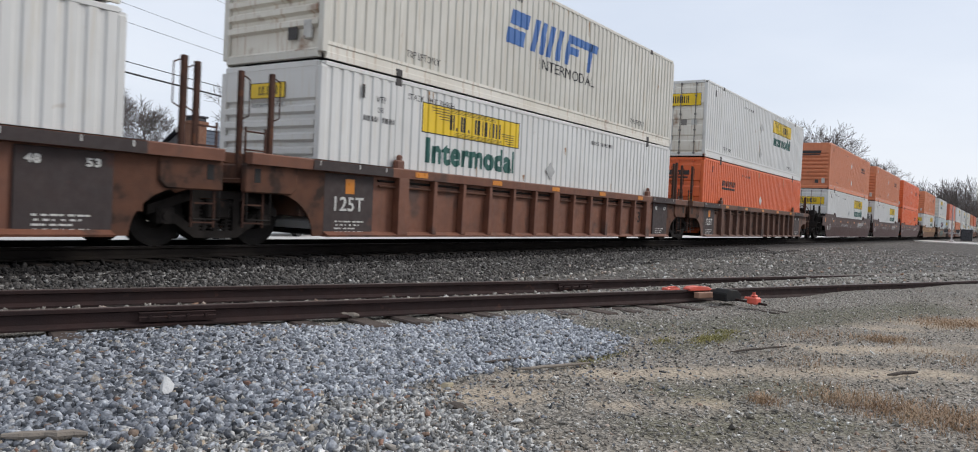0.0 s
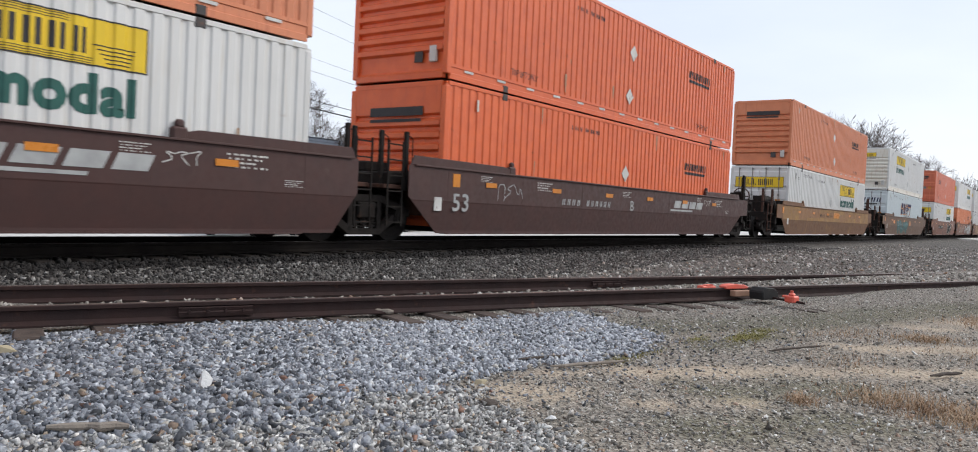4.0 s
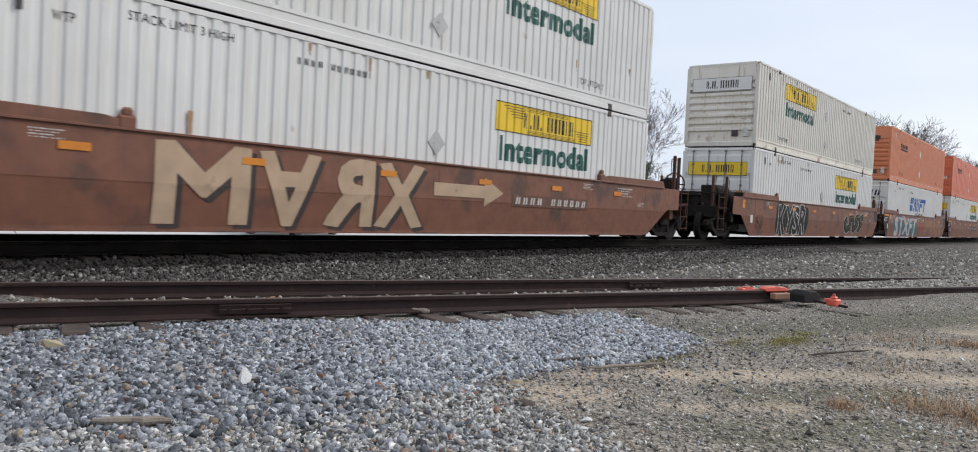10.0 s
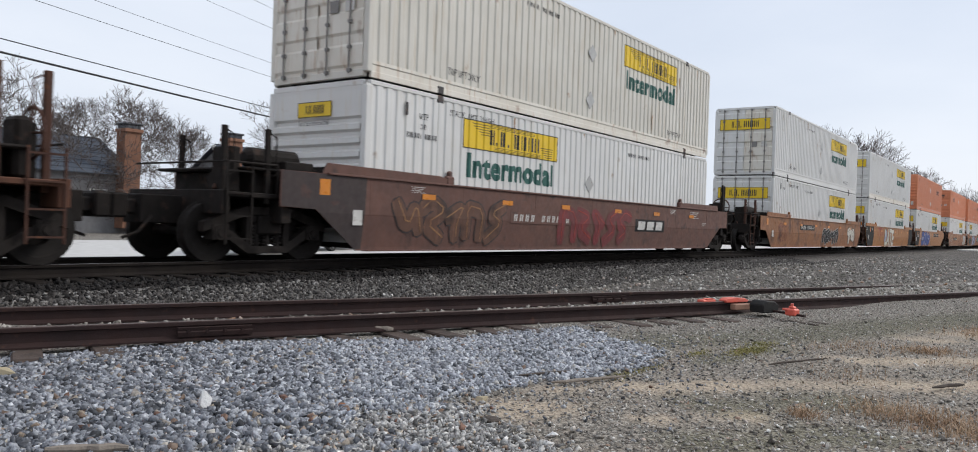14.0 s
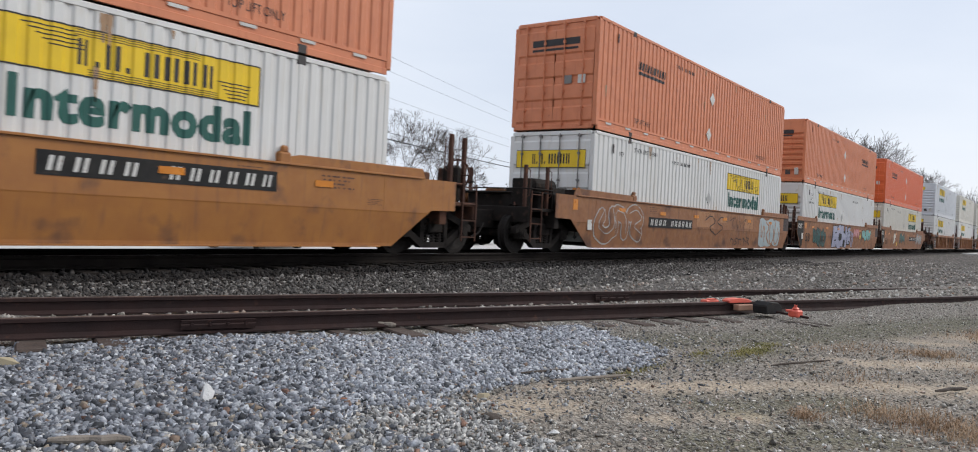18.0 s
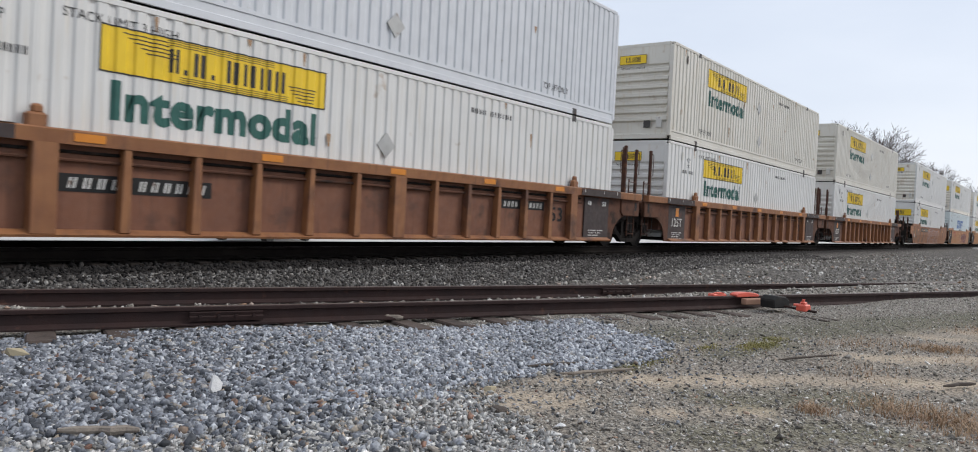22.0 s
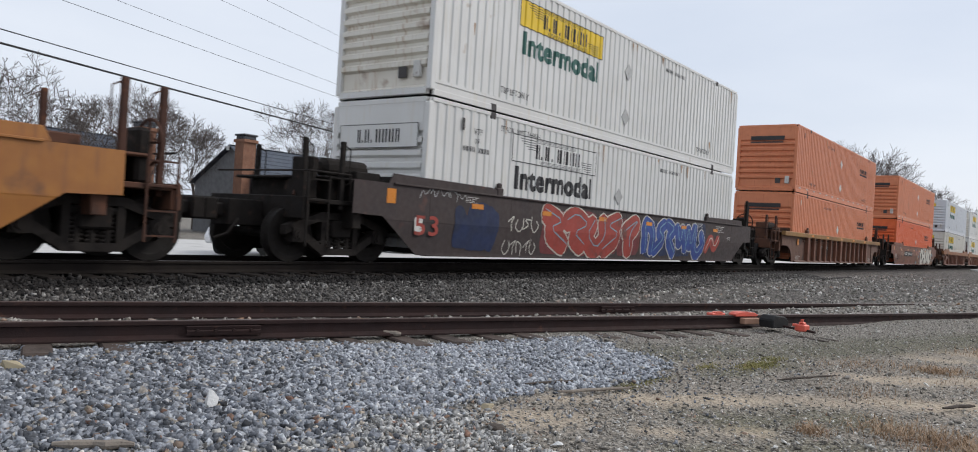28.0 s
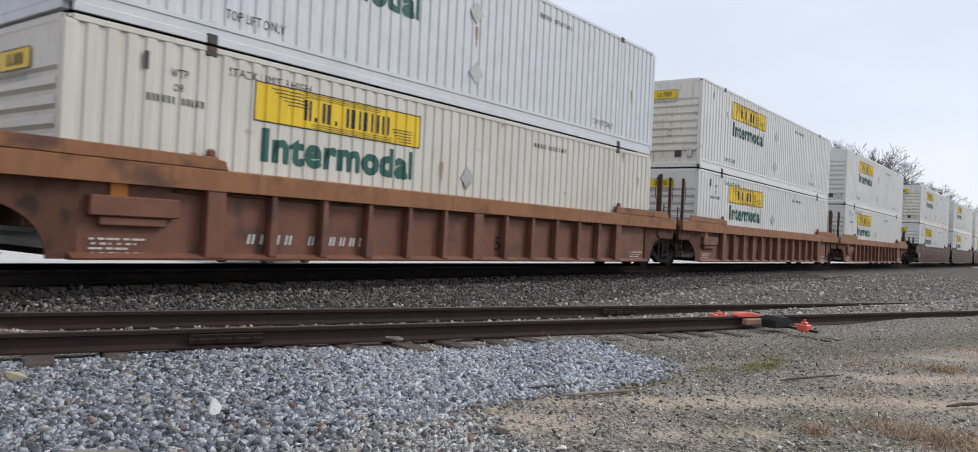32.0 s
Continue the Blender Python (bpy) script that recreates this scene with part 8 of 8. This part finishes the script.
ob_ = part("graffiti", layered([wobble(13.25, 14.3, 0.2, 1.38, 184, 0, 30, 0.1), wobble(14.0, 15.2, 0.18, 1.4, 185, 0, 30, 0.1), wobble(14.9, 16.05, 0.24, 1.36, 186, 0, 30, 0.12)], 0.005, "graffiti"), "palespray", UNIT[18], "pale blue-grey spray-painted graffiti")
part("strokes", layered([q for l in bent_strokes(13.4, 15.9, 0.3, 1.25, 4, 190) for q in ribbon(l, 0.035)], 0.01, "strokes"), "peach", ob_)
patches(18, [(6.9, 8.4, 0.86, 1.36), (9.0, 9.9, 1.05, 1.36), (11.5, 12.5, 0.9, 1.38), (0.9, 1.8, 0.9, 1.3)], "peach")
scribble(18, 7.6, 9.6, 0.6, 1.25, 2, "sooty", 187, "loose dark spray tag", 0.02)
scribble(18, 9.9, 12.4, 0.75, 1.3, 4, "sooty", 188, "thin dark spray tag", 0.014)
scribble(18, 10.2, 12.3, 0.28, 0.55, 5, "sooty", 189, "small dark spray tag", 0.02)
piece(19, 1.6, 4.2, 0.25, 1.2, 4, "teal", "charcoal", 190, "teal spray-painted graffiti", "charcoal")
patches(19, [(5.5, 8.7, 0.24, 0.5)], "sooty")
word(19, "ECH", 5.7, 8.56, 0.32, 1.26, "lilac", "charcoal", "large pale lilac graffiti letters", 0.15, 0, "charcoal", 195)
ob_ = part("graffiti", layered([wobble(8.72, 9.62, 0.3, 1.4, 198, 0.04, 30, 0.1)], 0.013, "graffiti"), "charcoal", UNIT[19], "pale grey spray-painted rounded shape with dark spots")
part("fill", layered([wobble(8.74, 9.6, 0.34, 1.37, 198, 0.0, 30, 0.1)], 0.016, "fill"), "lilac", ob_)
part("strokes", layered([wobble(9.02, 9.2, 0.92, 1.1, 3), wobble(9.34, 9.5, 0.92, 1.1, 4), wobble(9.22, 9.3, 0.74, 0.86, 5), wobble(9.05, 9.35, 0.5, 0.58, 6)], 0.018, "strokes"), "charcoal", ob_)
scribble(19, 9.75, 10.3, 0.25, 1.1, 2, "lilac", 197, "pale spray-painted strokes", 0.05)
piece(19, 10.3, 11.7, 0.75, 1.3, 2, "pinkspray", "redspray", 200, "pink spray-painted graffiti", None)
piece(19, 12.5, 15.2, 0.65, 1.3, 4, "aqua", "charcoal", 203, "teal spray-painted graffiti", "skyspray")
stencil(19, "53", 0.35, 0.5, 0.7, 0.38, "charcoal")
stencil(20, "53", 0.35, 0.5, 0.7, 0.38, "charcoal")
for u in (19, 20):
    stencil(u, "125T", -0.9, 1.1, 0.62, 0.18, "whiteink")
piece(20, 5.6, 7.8, 0.55, 1.3, 3, "teal", "charcoal", 210, "dark green spray-painted graffiti", None)
marks(20, 9.95, 13.2, 0.76, 1.05, "whiteink", "charcoal")
piece(20, 13.3, 16.2, 0.5, 1.3, 5, "silver", "skyspray", 214, "pale silver spray-painted graffiti", "sooty")
piece(20, 3.2, 4.2, 0.5, 1.2, 1, "bone", "sooty", 218, "white spray-painted figure-like blot", None)
marks(24, 2.86, 6.07, 1.05, 1.33, "whiteink", "charcoal")
piece(24, 6.1, 12.3, 0.2, 1.35, 7, "rustorange", "lilac", 220, "grey outlined spray-painted graffiti", "lilac", 0.24)
piece(24, -0.3, 2.6, 0.35, 1.2, 3, "rustorange", "teal", 228, "thin blue-green spray tag", "teal")
part("emblem", laid(quads_bm([(2.6, 2.75, 0.8, 1.2), (2.4, 2.95, 1.2, 1.3), (3.2, 3.35, 0.8, 1.2), (3.0, 3.55, 1.2, 1.3), (3.7, 3.85, 0.8, 1.3), (4.1, 4.25, 0.8, 1.3)], 0.08), "emblem", 0.006), "redspray", UNIT[25], "brown-red emblem bars")
piece(25, 8.5, 13.0, 0.2, 1.2, 4, "winespray", "purple", 230, "maroon and grey spray-painted graffiti", "silver")
stencil(25, "53", 7.0, 0.75, 0.3, 0.24, "charcoal")
stencil(25, "125T", 0.2, 0.92, 0.62, 0.2, "whiteink")
marks(26, 9.2, 12.6, 0.92, 1.25, "whiteink", "charcoal")
stencil(26, "53", 1.2, 0.78, 0.62, 0.4, "charcoal")
stencil(26, "B", 3.4, 0.85, 0.22, 0.26, "charcoal")
ob_ = part("graffiti", layered([wobble(0.8, 1.45, 0.3, 1.12, 240), wobble(1.2, 2.0, 0.22, 1.3, 241, 0, 30, 0.12), wobble(1.8, 2.35, 0.3, 1.16, 242)], 0.006, "graffiti"), "navyspray", UNIT[27], "dark blue spray-painted blot")
scribble(27, 2.6, 3.8, 0.75, 1.05, 4, "bone", 244, "small white spray tag", 0.014)
scribble(27, 2.5, 3.8, 0.25, 0.55, 5, "bone", 245, "small white spray tag", 0.012)
scribble(27, -0.2, 1.2, 1.26, 1.4, 5, "silver", 246, "small pale spray tag", 0.008)
part("graffiti", layered([wobble(3.9 + 1.25 * i, 5.3 + 1.25 * i, 0.2, 1.36, 300 + i, 0, 30, 0.12) for i in range(4)], 0.002, "graffiti", 0.002), "winespray", UNIT[27], "dark red sprayed ground")
part("graffiti", layered([wobble(9.1 + 1.12 * i, 10.4 + 1.12 * i, 0.22, 1.38, 310 + i, 0, 30, 0.12) for i in range(4)], 0.002, "graffiti", 0.002), "navyspray", UNIT[27], "dark blue sprayed ground")
piece(27, 3.8, 9.0, 0.18, 1.42, 5, "redspray", "bone", 243, "red spray-painted graffiti with pale outlines", "skyspray", 0.25)
piece(27, 9.0, 13.7, 0.18, 1.42, 6, "bluespray", "bone", 251, "cobalt spray-painted graffiti with white outlines", "skyspray", 0.25)
piece(27, 13.7, 15.1, 0.25, 1.1, 1, "redspray", "sooty", 259, "red spray-painted blot with white scrawl", "bone")
stencil(27, "53", -0.3, 0.55, 0.65, 0.36, "redspray")
marks(29, 2.9, 6.2, 0.74, 1.08, "whiteink", "charcoal")
word(29, "OHUNO", 9.9, 15.1, 0.3, 1.3, "bone", "charcoal", "off-white bubble graffiti letters outlined in black", 0.11, 0, "sooty", 270)
rg29 = random.Random(29)
for i in range(26):
    cx, cz, r = rg29.uniform(7.6, 9.6) if i < 18 else rg29.uniform(15.2, 16.2), rg29.uniform(0.3, 1.3), rg29.uniform(0.05, 0.13)
    part("spray_dot", laid(blob_bm([[(cx + r * math.cos(2 * math.pi * k / 10), cz + r * math.sin(2 * math.pi * k / 10)) for k in range(10)]]), "spray_dot", 0.0135 + 0.0003 * i), rg29.choice(("skyspray", "skyspray", "tan", "moss", "pinkspray")), UNIT[29])
stencil(29, "53", 0.3, 0.5, 0.75, 0.38, "charcoal")
scribble(29, 1.6, 3.0, 0.75, 1.15, 3, "tan", 280, "faint pale spray tag", 0.012)

for x_ in (2.9, 5.6, 8.3, 11.0, 13.7):
    part("side_pad", W_MESH["pad"], "brown", UNIT[13], m=pose(x_, 0, 0))
part("sprayed_star", laid(blob_bm([[(4.75 + (0.2 if k % 2 == 0 else 0.09) * math.sin(math.pi * k / 5), 0.5 + (0.2 if k % 2 == 0 else 0.09) * math.cos(math.pi * k / 5)) for k in range(10)]]), "sprayed_star", 0.006), "bannery", UNIT[20], "yellow sprayed star")
part("sprayed_star", laid(blob_bm([[(12.1 + (0.2 if k % 2 == 0 else 0.09) * math.sin(math.pi * k / 5), 0.85 + (0.2 if k % 2 == 0 else 0.09) * math.cos(math.pi * k / 5)) for k in range(10)]]), "sprayed_star", 0.006), "bannery", UNIT[19], "yellow sprayed star")

# blackened leading ends
part("end_panel", laid(blob_bm([[(-1.84, 1.43), (0.0, 1.43), (-0.05, 0.2), (-0.2, 0.2), (-1.13, 0.85), (-1.83, 0.88)]]), "end_panel", 0.004), "sooty", UNIT[14], "soot-blackened end of the side")
for u in (9, 10, 12, 13, 19, 20):
    part("end_panel", once("black_end", lambda: laid(blob_bm([[(-1.04, 1.43), (0.0, 1.43), (-0.02, 0.2), (-0.1, 0.2), (-1.03, 0.87)]]), "end_panel", 0.004)), "charcoal", UNIT[u], "soot-blackened end of the side")
for u in (8, 9, 11, 12, 18, 19):
    part("end_panel", once("black_tail", lambda: laid(quads_bm([(CL + 0.32, CL + 1.03, 0.9, 1.43)]), "end_panel", 0.004)), "sooty", UNIT[u], "soot-blackened end of the side")
for u in (12, 13):
    part("notice_plate", boxes("notice_plate", (-1.0, 0.0, SIDE_Y - 0.012, SIDE_Y - 0.005, 1.28, 1.38), bevel=0.002), "amber", UNIT[u])


def motions():
    for ob, x, z in [(o, x, RAIL_Z) for o, x in CARS] + CONTAINERS:
        walk(ob, [(t, pose(x - run, PT, z)) for t, run in RUN])


motions()
